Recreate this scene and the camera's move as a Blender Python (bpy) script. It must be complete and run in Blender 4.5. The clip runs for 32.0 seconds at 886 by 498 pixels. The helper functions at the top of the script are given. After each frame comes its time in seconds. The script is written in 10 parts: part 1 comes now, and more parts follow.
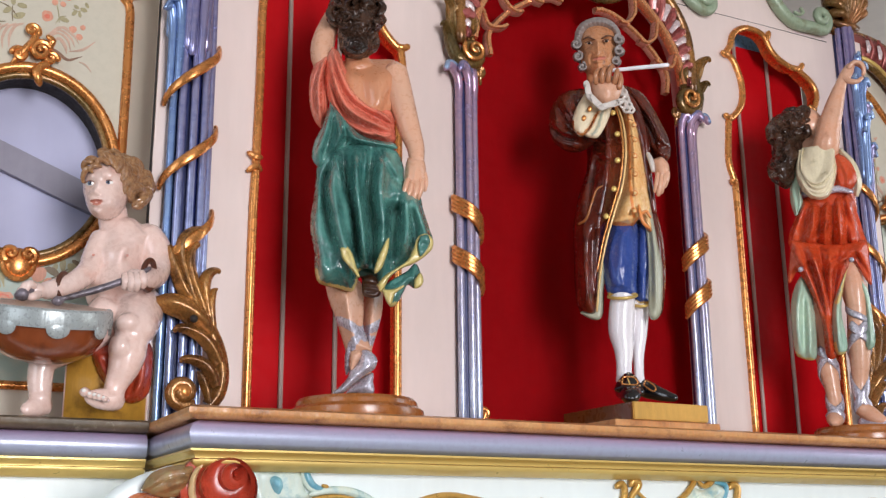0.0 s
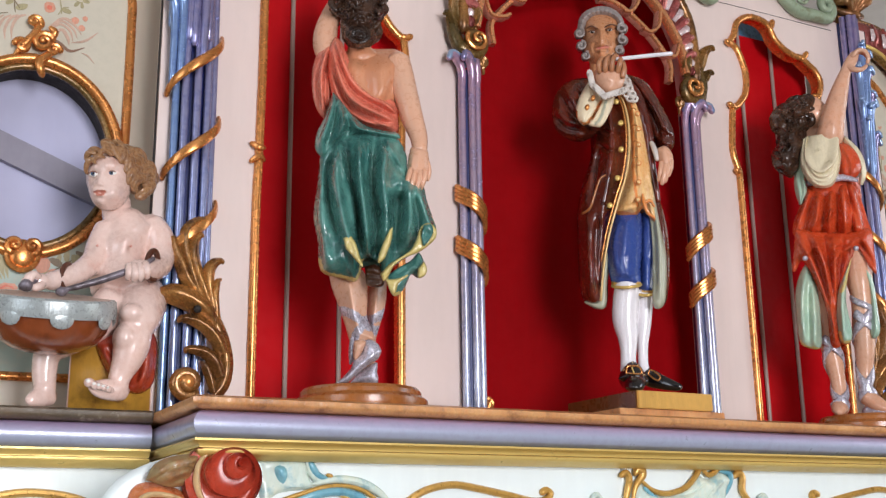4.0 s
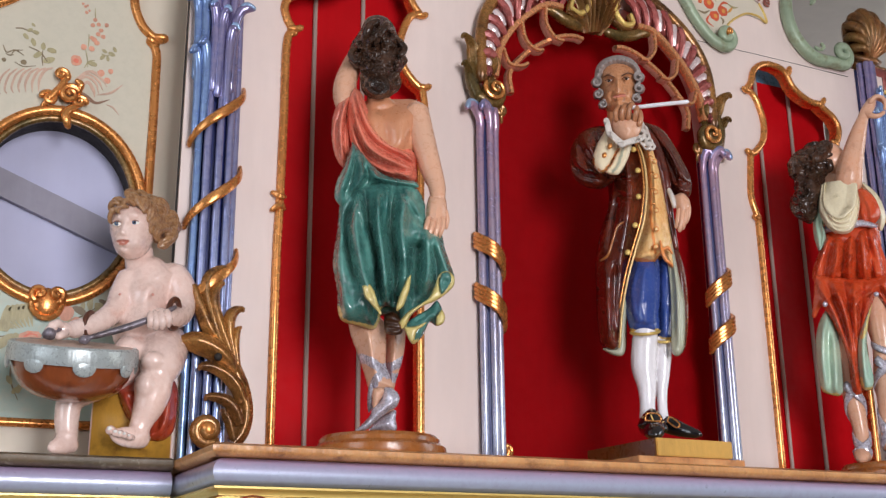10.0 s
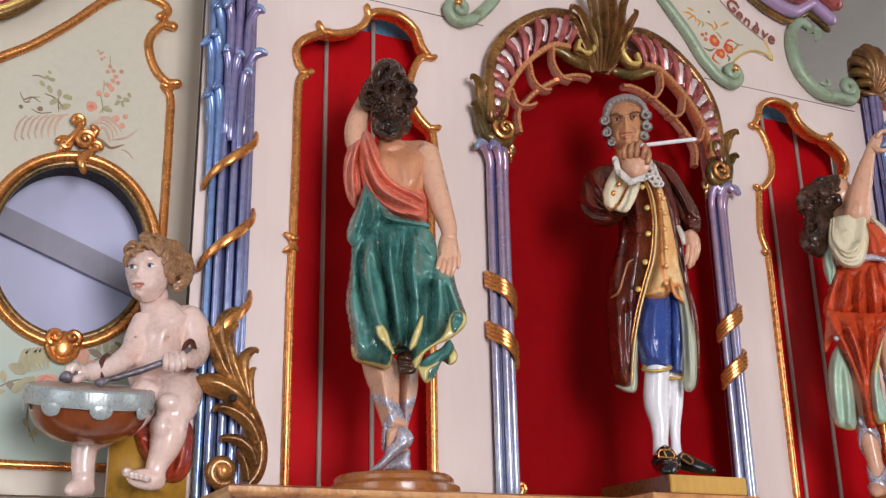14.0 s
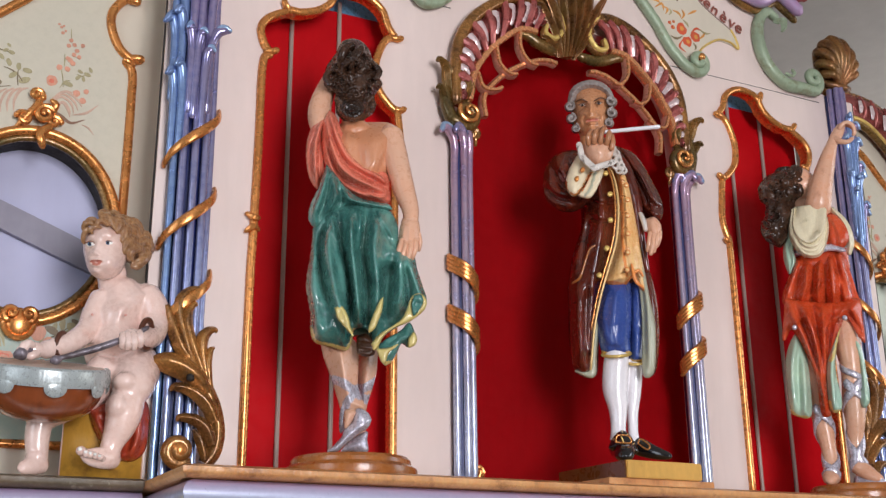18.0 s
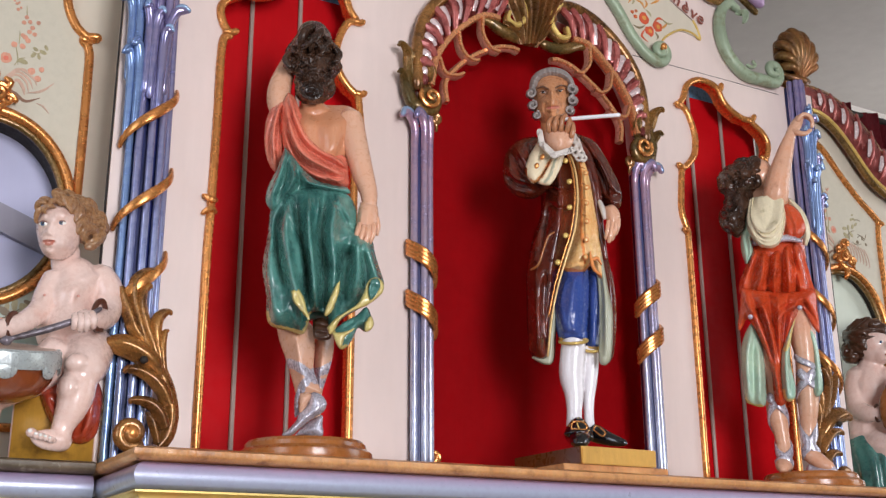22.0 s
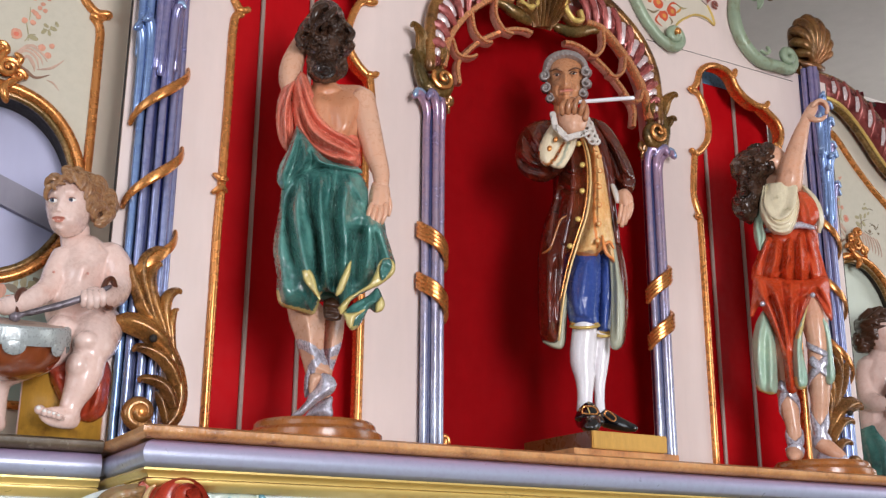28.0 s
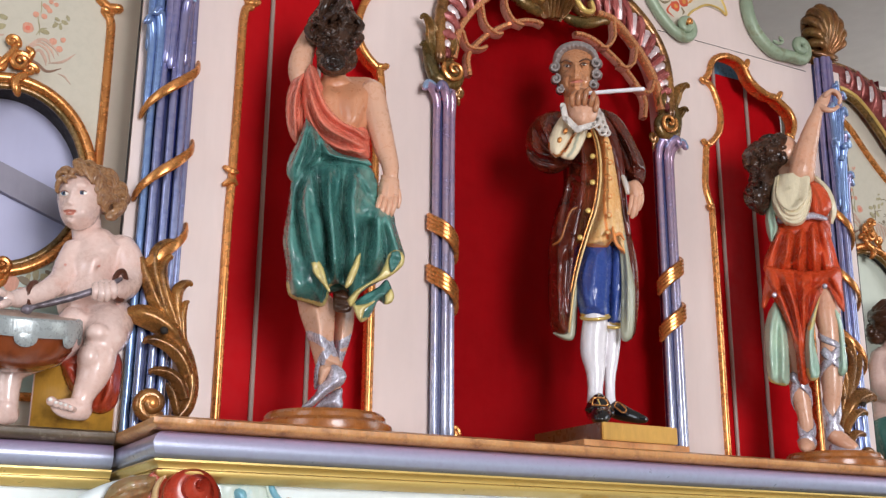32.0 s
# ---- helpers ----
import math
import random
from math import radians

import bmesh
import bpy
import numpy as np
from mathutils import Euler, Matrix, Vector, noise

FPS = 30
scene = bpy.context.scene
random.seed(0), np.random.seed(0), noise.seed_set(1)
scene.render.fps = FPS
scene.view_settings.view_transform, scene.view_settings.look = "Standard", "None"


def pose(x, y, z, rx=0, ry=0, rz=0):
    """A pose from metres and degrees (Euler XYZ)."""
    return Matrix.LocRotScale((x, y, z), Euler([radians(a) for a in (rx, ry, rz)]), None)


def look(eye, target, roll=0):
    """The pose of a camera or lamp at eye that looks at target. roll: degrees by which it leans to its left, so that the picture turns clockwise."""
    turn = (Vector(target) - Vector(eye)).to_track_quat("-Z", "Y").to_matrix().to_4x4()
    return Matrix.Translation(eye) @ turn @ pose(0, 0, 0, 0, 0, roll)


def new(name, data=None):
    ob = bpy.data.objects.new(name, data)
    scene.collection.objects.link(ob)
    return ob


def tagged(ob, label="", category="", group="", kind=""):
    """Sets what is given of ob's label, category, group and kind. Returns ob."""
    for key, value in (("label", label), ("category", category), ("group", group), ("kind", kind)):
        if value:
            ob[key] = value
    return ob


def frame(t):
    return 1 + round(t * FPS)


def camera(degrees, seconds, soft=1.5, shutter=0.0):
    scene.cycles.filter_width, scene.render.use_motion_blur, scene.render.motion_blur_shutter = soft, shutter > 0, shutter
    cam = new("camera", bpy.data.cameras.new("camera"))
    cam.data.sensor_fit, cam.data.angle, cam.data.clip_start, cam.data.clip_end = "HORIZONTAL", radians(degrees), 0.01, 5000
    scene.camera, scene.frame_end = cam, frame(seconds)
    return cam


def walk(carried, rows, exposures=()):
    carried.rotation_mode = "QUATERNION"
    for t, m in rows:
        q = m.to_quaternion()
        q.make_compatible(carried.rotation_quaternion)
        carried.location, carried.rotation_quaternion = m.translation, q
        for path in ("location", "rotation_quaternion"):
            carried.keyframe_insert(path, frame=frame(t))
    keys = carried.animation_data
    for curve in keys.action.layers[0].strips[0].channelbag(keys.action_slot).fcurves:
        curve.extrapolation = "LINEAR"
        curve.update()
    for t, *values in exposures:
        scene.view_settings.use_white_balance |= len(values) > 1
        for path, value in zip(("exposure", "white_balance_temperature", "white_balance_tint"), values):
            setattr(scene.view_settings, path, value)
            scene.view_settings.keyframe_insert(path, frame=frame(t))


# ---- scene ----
from mathutils import geometry

cam = camera(43.6, 32.0, soft=1.35)
PATH = [
    (0.0, pose(-1.1776, -1.6693, 1.5982, 104.896, 0.531, -27.567)),
    (0.5, pose(-1.1753, -1.6699, 1.5989, 104.846, 0.673, -27.662)),
    (1.0, pose(-1.1722, -1.6697, 1.5979, 104.958, 0.566, -27.454)),
    (1.5, pose(-1.1707, -1.6710, 1.5976, 105.099, 0.489, -27.220)),
    (2.0, pose(-1.1681, -1.6702, 1.5968, 104.810, 0.493, -26.899)),
    (2.5, pose(-1.1651, -1.6689, 1.5949, 104.670, 0.466, -27.186)),
    (3.0, pose(-1.1683, -1.6699, 1.5946, 104.557, 0.402, -27.169)),
    (3.5, pose(-1.1724, -1.6692, 1.5931, 104.593, 0.663, -27.248)),
    (5.5, pose(-1.1792, -1.6629, 1.5937, 104.362, 0.610, -27.425)),
    (6.0, pose(-1.1805, -1.6655, 1.5974, 106.571, 0.400, -27.568)),
    (6.5, pose(-1.1815, -1.6682, 1.5983, 107.789, 0.692, -26.949)),
    (7.0, pose(-1.1811, -1.6732, 1.5991, 107.871, 0.871, -26.899)),
    (7.5, pose(-1.1800, -1.6754, 1.5976, 107.509, 0.745, -26.955)),
    (8.0, pose(-1.1772, -1.6788, 1.5972, 107.152, 0.667, -26.988)),
    (8.5, pose(-1.1762, -1.6856, 1.5970, 107.003, 0.585, -26.676)),
    (9.0, pose(-1.1745, -1.6889, 1.5977, 107.000, 0.678, -26.020)),
    (9.5, pose(-1.1766, -1.6872, 1.5954, 107.046, 0.504, -26.113)),
    (10.0, pose(-1.1748, -1.6849, 1.5963, 106.787, 0.508, -26.084)),
    (10.5, pose(-1.1745, -1.6846, 1.5956, 106.666, 0.271, -26.246)),
    (11.0, pose(-1.1758, -1.6883, 1.5950, 106.840, 0.464, -26.377)),
    (11.5, pose(-1.1785, -1.6942, 1.5964, 107.358, 0.524, -26.329)),
    (12.0, pose(-1.1844, -1.6951, 1.5981, 107.486, 0.358, -26.346)),
    (12.5, pose(-1.1875, -1.6965, 1.5974, 107.699, 0.626, -26.163)),
    (13.0, pose(-1.1876, -1.7000, 1.6000, 108.240, 1.088, -25.935)),
    (13.5, pose(-1.1855, -1.7006, 1.5988, 108.723, 1.109, -25.783)),
    (14.0, pose(-1.1841, -1.6989, 1.5967, 108.659, 0.972, -25.385)),
    (14.5, pose(-1.1835, -1.6957, 1.5952, 108.433, 0.739, -25.333)),
    (16.5, pose(-1.1776, -1.6989, 1.5950, 107.913, 0.740, -25.443)),
    (17.0, pose(-1.1763, -1.6990, 1.5962, 108.096, 0.773, -25.588)),
    (17.5, pose(-1.1749, -1.6998, 1.5972, 108.235, 0.945, -26.038)),
    (18.0, pose(-1.1720, -1.7015, 1.5973, 107.759, 0.487, -27.222)),
    (18.5, pose(-1.1704, -1.6994, 1.5964, 107.085, 0.644, -28.098)),
    (19.0, pose(-1.1718, -1.6958, 1.5955, 107.053, 0.356, -28.977)),
    (19.5, pose(-1.1723, -1.6981, 1.5949, 107.331, 0.256, -29.048)),
    (20.0, pose(-1.1707, -1.7009, 1.5933, 107.302, 0.308, -29.313)),
    (20.5, pose(-1.1672, -1.7039, 1.5933, 107.158, 0.264, -29.428)),
    (21.0, pose(-1.1622, -1.7049, 1.5930, 107.251, 0.290, -29.086)),
    (21.5, pose(-1.1607, -1.7030, 1.5924, 107.198, 0.276, -29.188)),
    (22.0, pose(-1.1598, -1.7011, 1.5920, 107.187, 0.334, -29.173)),
    (22.5, pose(-1.1609, -1.6988, 1.5909, 107.060, 0.172, -29.324)),
    (23.0, pose(-1.1615, -1.6959, 1.5895, 106.824, -0.055, -29.199)),
    (23.5, pose(-1.1614, -1.6924, 1.5868, 106.816, -0.181, -29.264)),
    (24.0, pose(-1.1588, -1.6888, 1.5858, 106.838, -0.117, -29.244)),
    (24.5, pose(-1.1571, -1.6894, 1.5866, 106.823, 0.120, -29.273)),
    (25.0, pose(-1.1556, -1.6897, 1.5875, 106.884, 0.154, -29.083)),
    (25.5, pose(-1.1547, -1.6902, 1.5875, 106.787, -0.097, -28.929)),
    (27.5, pose(-1.1633, -1.6805, 1.5841, 106.704, -0.381, -28.951)),
    (28.0, pose(-1.1605, -1.6804, 1.5830, 106.687, -0.314, -29.097)),
    (28.5, pose(-1.1616, -1.6829, 1.5822, 106.697, -0.277, -28.946)),
    (29.0, pose(-1.1638, -1.6875, 1.5838, 106.665, -0.346, -28.870)),
    (29.5, pose(-1.1646, -1.6885, 1.5841, 106.768, -0.416, -28.798)),
    (30.0, pose(-1.1641, -1.6879, 1.5823, 106.656, -0.622, -28.691)),
    (30.5, pose(-1.1604, -1.6841, 1.5791, 106.323, -0.541, -28.571)),
    (31.0, pose(-1.1577, -1.6850, 1.5812, 106.284, -0.363, -28.571)),
    (31.5, pose(-1.1543, -1.6872, 1.5819, 106.097, -0.439, -28.231)),
    (32.0, pose(-1.1525, -1.6869, 1.5826, 106.257, -0.413, -28.265)),
]
walk(cam, PATH, exposures=[(0, 0.04), (3.5, 0.04), (6, 0.0), (8, -0.03), (17, -0.03), (19, 0.03), (22, 0.06), (32, 0.06)])


# ------------------------------------------------------------ world and light
world = bpy.data.worlds.new("world")
scene.world = world
world.use_nodes = True
wn = world.node_tree.nodes
sky = wn.new("ShaderNodeTexSky")
sky.sky_type, sky.sun_disc, sky.sun_elevation, sky.sun_rotation = "NISHITA", False, radians(38), radians(140)
world.node_tree.links.new(sky.outputs[0], wn["Background"].inputs[0])
wn["Background"].inputs[1].default_value = 0.12


def area_lamp(name, eye, target, w, h, watts, colour):
    d = bpy.data.lights.new(name, "AREA")
    d.shape, d.size, d.size_y, d.energy, d.color = "RECTANGLE", w, h, watts, colour
    ob = new(name, d)
    ob.matrix_world = look(eye, target)
    return ob


# daylight in the openings of the front and left windows; the right one, and the one beside the back of the organ, are
# unseen fills
area_lamp("window_and_fill_light", (-0.62, -3.93, 1.95), (-0.3, 0, 2.0), 1.15, 1.75, 116, (0.965, 0.955, 1.01))
area_lamp("window_and_fill_light", (-3.43, -1.7, 2.4), (-0.6, 0, 2.1), 1.3, 1.9, 24, (0.84, 0.90, 1.0))
# added fill, raised to brighten the right side
area_lamp("window_and_fill_light", (3.43, -1.75, 2.5), (0, -0.6, 1.8), 1.3, 1.9, 22, (0.93, 0.96, 1.0))
# added fill with no source in view: brightens the wall behind the organ
area_lamp("window_and_fill_light", (3.43, 0.85, 2.5), (1.5, 1.2, 2.7), 0.9, 1.6, 22, (0.98, 0.97, 1.0))

# ------------------------------------------------------------ materials


def lin(r, g, b):
    return tuple((c / 255 / 12.92) if c < 10 else ((c / 255 + 0.055) / 1.055) ** 2.4 for c in (r, g, b)) + (1,)


def shader(name):
    m = bpy.data.materials.new(name)
    m.use_nodes = True
    nt = m.node_tree
    return m, nt, nt.nodes["Principled BSDF"]


def noise_node(nt, coord, scale, detail=4.0, rough=0.6):
    n = nt.nodes.new("ShaderNodeTexNoise")
    n.inputs["Scale"].default_value, n.inputs["Detail"].default_value, n.inputs["Roughness"].default_value = scale, detail, rough
    nt.links.new(coord, n.inputs["Vector"])
    return n.outputs["Fac"]


def ramp(nt, fac, stops):
    r = nt.nodes.new("ShaderNodeValToRGB")
    els = r.color_ramp.elements
    while len(els) < len(stops):
        els.new(0.5)
    for e, (p, c) in zip(els, stops):
        e.position, e.color = p, c
    nt.links.new(fac, r.inputs[0])
    return r.outputs[0]


def mix(nt, fac, a, b):
    n = nt.nodes.new("ShaderNodeMix")
    n.data_type = "RGBA"
    for sock, v in ((n.inputs[0], fac), (n.inputs[6], a), (n.inputs[7], b)):
        if isinstance(v, (tuple, float, int)):
            sock.default_value = v
        else:
            nt.links.new(v, sock)
    return n.outputs[2]


def shade(c, k):
    return tuple(min(1.0, v * k) for v in c[:3]) + (1,)


def paint(name, colour, rough=0.35, vary=0.16, metal=0.0, coat=0.0, scale=22.0, bump=0.12, grime=None, grime_at=0.62, second=None, spec=0.5, streak=1.0, gloss=0.14):
    """Hand-laid paint: broad tone shifts, brush streaks, rubbed or dirty spots and a fine uneven relief."""
    m, nt, b = shader(name)
    co = nt.nodes.new("ShaderNodeTexCoord").outputs["Object"]
    broad = noise_node(nt, co, scale * 0.35, 3)
    fine = noise_node(nt, co, scale * 5, 5)
    col = ramp(nt, broad, [(0.3, shade(colour, 1 - vary)), (0.7, shade(second or colour, 1 + vary))])
    col = mix(nt, ramp(nt, fine, [(0.35, (0, 0, 0, 1)), (0.75, (0.5, 0.5, 0.5, 1))]), col, shade(colour, 1 - vary * 0.9))
    mp = nt.nodes.new("ShaderNodeMapping")
    mp.inputs["Scale"].default_value, mp.inputs["Rotation"].default_value = (1.0, 1.0, 0.16), (0.3, 0.25, 0)
    nt.links.new(co, mp.inputs[0])
    brush = noise_node(nt, mp.outputs[0], scale * 6, 3)
    col = mix(nt, ramp(nt, brush, [(0.42, (0, 0, 0, 1)), (0.72, (0.55 * streak, 0.55 * streak, 0.55 * streak, 1))]), col, shade(colour, 1 + vary * 1.2))
    if grime:
        spots = noise_node(nt, co, scale * 1.2, 6, 0.65)
        col = mix(nt, ramp(nt, spots, [(grime_at - 0.06, (0, 0, 0, 1)), (grime_at + 0.12, (0.85, 0.85, 0.85, 1))]), col, grime)
    nt.links.new(col, b.inputs["Base Color"])
    rr = ramp(nt, fine, [(0.3, (rough * 0.75,) * 3 + (1,)), (0.75, (min(1, rough * 1.3),) * 3 + (1,))])
    nt.links.new(rr, b.inputs["Roughness"])
    b.inputs["Metallic"].default_value = metal
    b.inputs["Specular IOR Level"].default_value = spec
    b.inputs["Coat Weight"].default_value, b.inputs["Coat Roughness"].default_value = coat, gloss
    if bump:
        bn = nt.nodes.new("ShaderNodeBump")
        bn.inputs["Strength"].default_value, bn.inputs["Distance"].default_value = bump, 0.004
        hb = nt.nodes.new("ShaderNodeMath")
        hb.operation = "ADD"
        nt.links.new(noise_node(nt, co, scale * 3, 4), hb.inputs[0])
        nt.links.new(brush, hb.inputs[1])
        nt.links.new(hb.outputs[0], bn.inputs["Height"])
        nt.links.new(bn.outputs[0], b.inputs["Normal"])
    return m


def height_paint(name, low, high, z0, z1, rough, metal, grime):
    """Pearly paint that runs from one hue at the foot to another at the top, as the columns are glazed."""
    m, nt, b = shader(name)
    co = nt.nodes.new("ShaderNodeTexCoord").outputs["Object"]
    sep = nt.nodes.new("ShaderNodeSeparateXYZ")
    nt.links.new(co, sep.inputs[0])
    mr = nt.nodes.new("ShaderNodeMapRange")
    mr.inputs[1].default_value, mr.inputs[2].default_value = z0, z1
    nt.links.new(sep.outputs[2], mr.inputs[0])
    col = mix(nt, mr.outputs[0], low, high)
    n = noise_node(nt, co, 60, 6, 0.7)
    col = mix(nt, ramp(nt, n, [(0.45, (0, 0, 0, 1)), (0.8, (0.8, 0.8, 0.8, 1))]), col, grime)
    nt.links.new(col, b.inputs["Base Color"])
    nt.links.new(ramp(nt, n, [(0.3, (rough * 0.7,) * 3 + (1,)), (0.7, (rough * 1.4,) * 3 + (1,))]), b.inputs["Roughness"])
    b.inputs["Metallic"].default_value = metal
    b.inputs["Coat Weight"].default_value, b.inputs["Coat Roughness"].default_value = 0.4 if metal else 0.0, 0.15
    return m


M = {}
M["white"] = paint("pink_white_paint", lin(226, 207, 200), 0.42, 0.05, scale=7, bump=0.06, coat=0.1, grime=lin(196, 176, 166), grime_at=0.72)
M["cream"] = paint("cream_paint", lin(206, 196, 178), 0.45, 0.05, scale=8, bump=0.06, grime=lin(190, 178, 150), grime_at=0.72)
M["mint"] = paint("pale_mint_paint", lin(206, 214, 198), 0.45, 0.05, scale=8, bump=0.06)
M["field"] = height_paint("cream_to_mint_paint", lin(166, 184, 172), lin(202, 195, 176), 1.98, 2.22, 0.45, 0.0, lin(192, 186, 167))
M["frieze"] = paint("pale_blue_white_paint", lin(230, 240, 239), 0.4, 0.04, scale=8, bump=0.06)
M["red"] = paint("crimson_board_paint", lin(184, 8, 19), 0.6, 0.1, scale=9, bump=0.03, spec=0.1)
M["gold"] = paint("old_gold_paint", lin(214, 138, 74), 0.27, 0.10, metal=0.7, scale=14, grime=lin(158, 88, 44), grime_at=0.62, second=lin(226, 158, 90), bump=0.05, streak=0.3, coat=0.2)
M["bright_gold"] = paint("lemon_gold_paint", lin(220, 188, 108), 0.34, 0.18, metal=0.35, scale=26, grime=lin(146, 108, 48), grime_at=0.66, bump=0.2)
# mottling of dark and light browns imitates shade and highlights on the carving
M["bronze"] = paint("brown_gold_paint", lin(112, 72, 38), 0.27, 0.35, metal=0.5, scale=30, grime=lin(58, 36, 22), grime_at=0.57, second=lin(182, 130, 70), bump=0.18, coat=0.35, gloss=0.1)
M["shell"] = paint("olive_bronze_paint", lin(112, 88, 44), 0.3, 0.35, metal=0.45, scale=26, grime=lin(66, 40, 26), grime_at=0.55, second=lin(148, 92, 56), bump=0.25)
M["plinth_gold"] = paint("warm_gold_block_paint", lin(212, 164, 84), 0.4, 0.14, metal=0.2, scale=20, grime=lin(150, 100, 46), grime_at=0.66)
M["trim"] = paint("cream_gold_trim_paint", lin(216, 182, 122), 0.32, 0.15, metal=0.2, scale=40, bump=0.08)
M["moulding_gold"] = paint("smooth_lemon_gold_paint", lin(222, 192, 112), 0.36, 0.10, metal=0.3, scale=12, grime=lin(168, 128, 62), grime_at=0.7, bump=0.04, streak=0.5)
M["lattice_edge"] = paint("pale_pink_edge_paint", lin(196, 132, 112), 0.3, 0.2, metal=0.2, scale=30, grime=lin(140, 72, 56), grime_at=0.6, bump=0.08, coat=0.3)
M["plinth_side"] = paint("shaded_brown_side_paint", lin(104, 58, 22), 0.3, 0.2, scale=18, coat=0.3)
M["rose_gold"] = paint("rose_gold_paint", lin(232, 160, 110), 0.26, 0.14, metal=0.6, scale=22, grime=lin(150, 74, 40), grime_at=0.62, bump=0.1, coat=0.4)
M["copper"] = paint("copper_rose_paint", lin(182, 84, 80), 0.22, 0.25, metal=0.4, scale=30, second=lin(206, 128, 122), grime=lin(112, 38, 36), grime_at=0.55, bump=0.2, coat=0.5)
M["pearl"] = paint("pearl_white_paint", lin(226, 206, 206), 0.25, 0.1, metal=0.3, scale=30, coat=0.3)
M["green"] = paint("verdigris_green_paint", lin(148, 164, 138), 0.4, 0.18, scale=28, grime=lin(116, 110, 76), grime_at=0.6, metal=0.1, bump=0.2)
M["olive"] = paint("olive_green_paint", lin(98, 84, 46), 0.28, 0.32, metal=0.45, scale=30, grime=lin(46, 38, 22), grime_at=0.58, second=lin(150, 106, 56), bump=0.16, coat=0.3)
# lilac paint; the roll's paler, bluer lower face is light put into the colour
M["lilac"] = height_paint("lilac_pearl_lit_below", lin(174, 182, 204), lin(180, 148, 186), 1.733, 1.753, 0.36, 0.25, lin(160, 158, 184))
M["strand"] = height_paint("blue_to_mauve_pearl", lin(192, 202, 222), lin(188, 154, 178), 1.8, 2.40, 0.22, 0.42, lin(92, 104, 160))
M["strand_outer"] = height_paint("silver_lilac_pearl", lin(166, 182, 220), lin(158, 144, 184), 1.85, 2.6, 0.2, 0.62, lin(84, 96, 160))
M["strand_blue"] = height_paint("sky_blue_pearl", lin(140, 170, 212), lin(134, 160, 206), 1.9, 2.5, 0.22, 0.55, lin(60, 88, 160))
M["tip_blue"] = paint("pale_sky_pearl_paint", lin(152, 178, 212), 0.24, 0.24, metal=0.4, scale=40, coat=0.4, grime=lin(104, 128, 184), grime_at=0.56)
M["blue"] = paint("blue_light_gap_paint", lin(120, 176, 214), 0.3, 0.2, scale=30, metal=0.25)
M["deep_blue"] = paint("deep_blue_groove_paint", lin(18, 32, 92), 0.4, 0.25, scale=30)
M["wood"] = paint("worn_brown_ledge_paint", lin(196, 132, 78), 0.4, 0.22, scale=34, bump=0.3, second=lin(206, 158, 106), grime=lin(134, 84, 48), grime_at=0.6, coat=0.2)
M["dark_wood"] = paint("dull_olive_brown_ledge_paint", lin(96, 84, 68), 0.5, 0.25, scale=24, second=lin(120, 96, 72), grime=lin(196, 186, 164), grime_at=0.62, bump=0.2)
M["plate_wood"] = paint("varnished_oak", lin(158, 96, 46), 0.28, 0.25, scale=14, coat=0.4, grime=lin(110, 60, 26), grime_at=0.6)
M["rod"] = paint("grey_beige_strip_paint", lin(168, 148, 138), 0.45, 0.1, scale=20)
M["skinback"] = paint("lavender_board_paint", lin(184, 184, 212), 0.6, 0.05, scale=5, bump=0.03)
M["beam"] = paint("grey_beam_paint", lin(140, 136, 150), 0.6, 0.08, scale=12)
# walls, ceiling and floor out of view are toned dark to cut bounced light
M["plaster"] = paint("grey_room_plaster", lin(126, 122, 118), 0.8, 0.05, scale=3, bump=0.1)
# back wall made paler to make up for light that misses it
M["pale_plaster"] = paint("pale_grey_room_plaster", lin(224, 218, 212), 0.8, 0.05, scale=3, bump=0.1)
M["ceiling"] = paint("white_ceiling_plaster", lin(166, 162, 156), 0.85, 0.04, scale=3)
M["floor"] = paint("brown_floor_boards", lin(118, 98, 76), 0.5, 0.15, scale=5)
M["curtain"] = paint("dark_red_velvet", lin(112, 14, 28), 0.85, 0.25, scale=18)
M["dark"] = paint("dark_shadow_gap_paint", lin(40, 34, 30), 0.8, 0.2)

# ------------------------------------------------------------ modelling kit


def finish(name, bm, mats, smooth=True, parent=None, label="", split=40):
    bmesh.ops.recalc_face_normals(bm, faces=bm.faces)
    if smooth:
        for f in bm.faces:
            f.smooth = True
        lim = radians(split)
        for e in bm.edges:
            if len(e.link_faces) == 2 and e.calc_face_angle(0) > lim:
                e.smooth = False
    me = bpy.data.meshes.new(name)
    bm.to_mesh(me)
    bm.free()
    for m in (mats if isinstance(mats, (list, tuple)) else [mats]):
        me.materials.append(M[m])
    ob = new(name, me)
    if parent:
        ob.parent = parent
    if label:
        ob["label"] = label
    return ob


def part(name, bm, mat, parent, label="", **kw):
    return finish(name, bm, mat, parent=parent, label=label, **kw)


def thing(name, label, category, group="", kind=""):
    return tagged(new(name), label, category, group, kind)


def spline(pts, per=6):
    """Catmull-Rom through tuples of any length."""
    p = [np.array(a, float) for a in pts]
    p = [2 * p[0] - p[1]] + p + [2 * p[-1] - p[-2]]
    out = []
    for i in range(1, len(p) - 2):
        a, b, c, d = p[i - 1:i + 3]
        for k in range(per):
            t = k / per
            out.append(0.5 * (2 * b + (c - a) * t + (2 * a - 5 * b + 4 * c - d) * t * t + (3 * b - a - 3 * c + d) * t ** 3))
    out.append(p[-2])
    return out


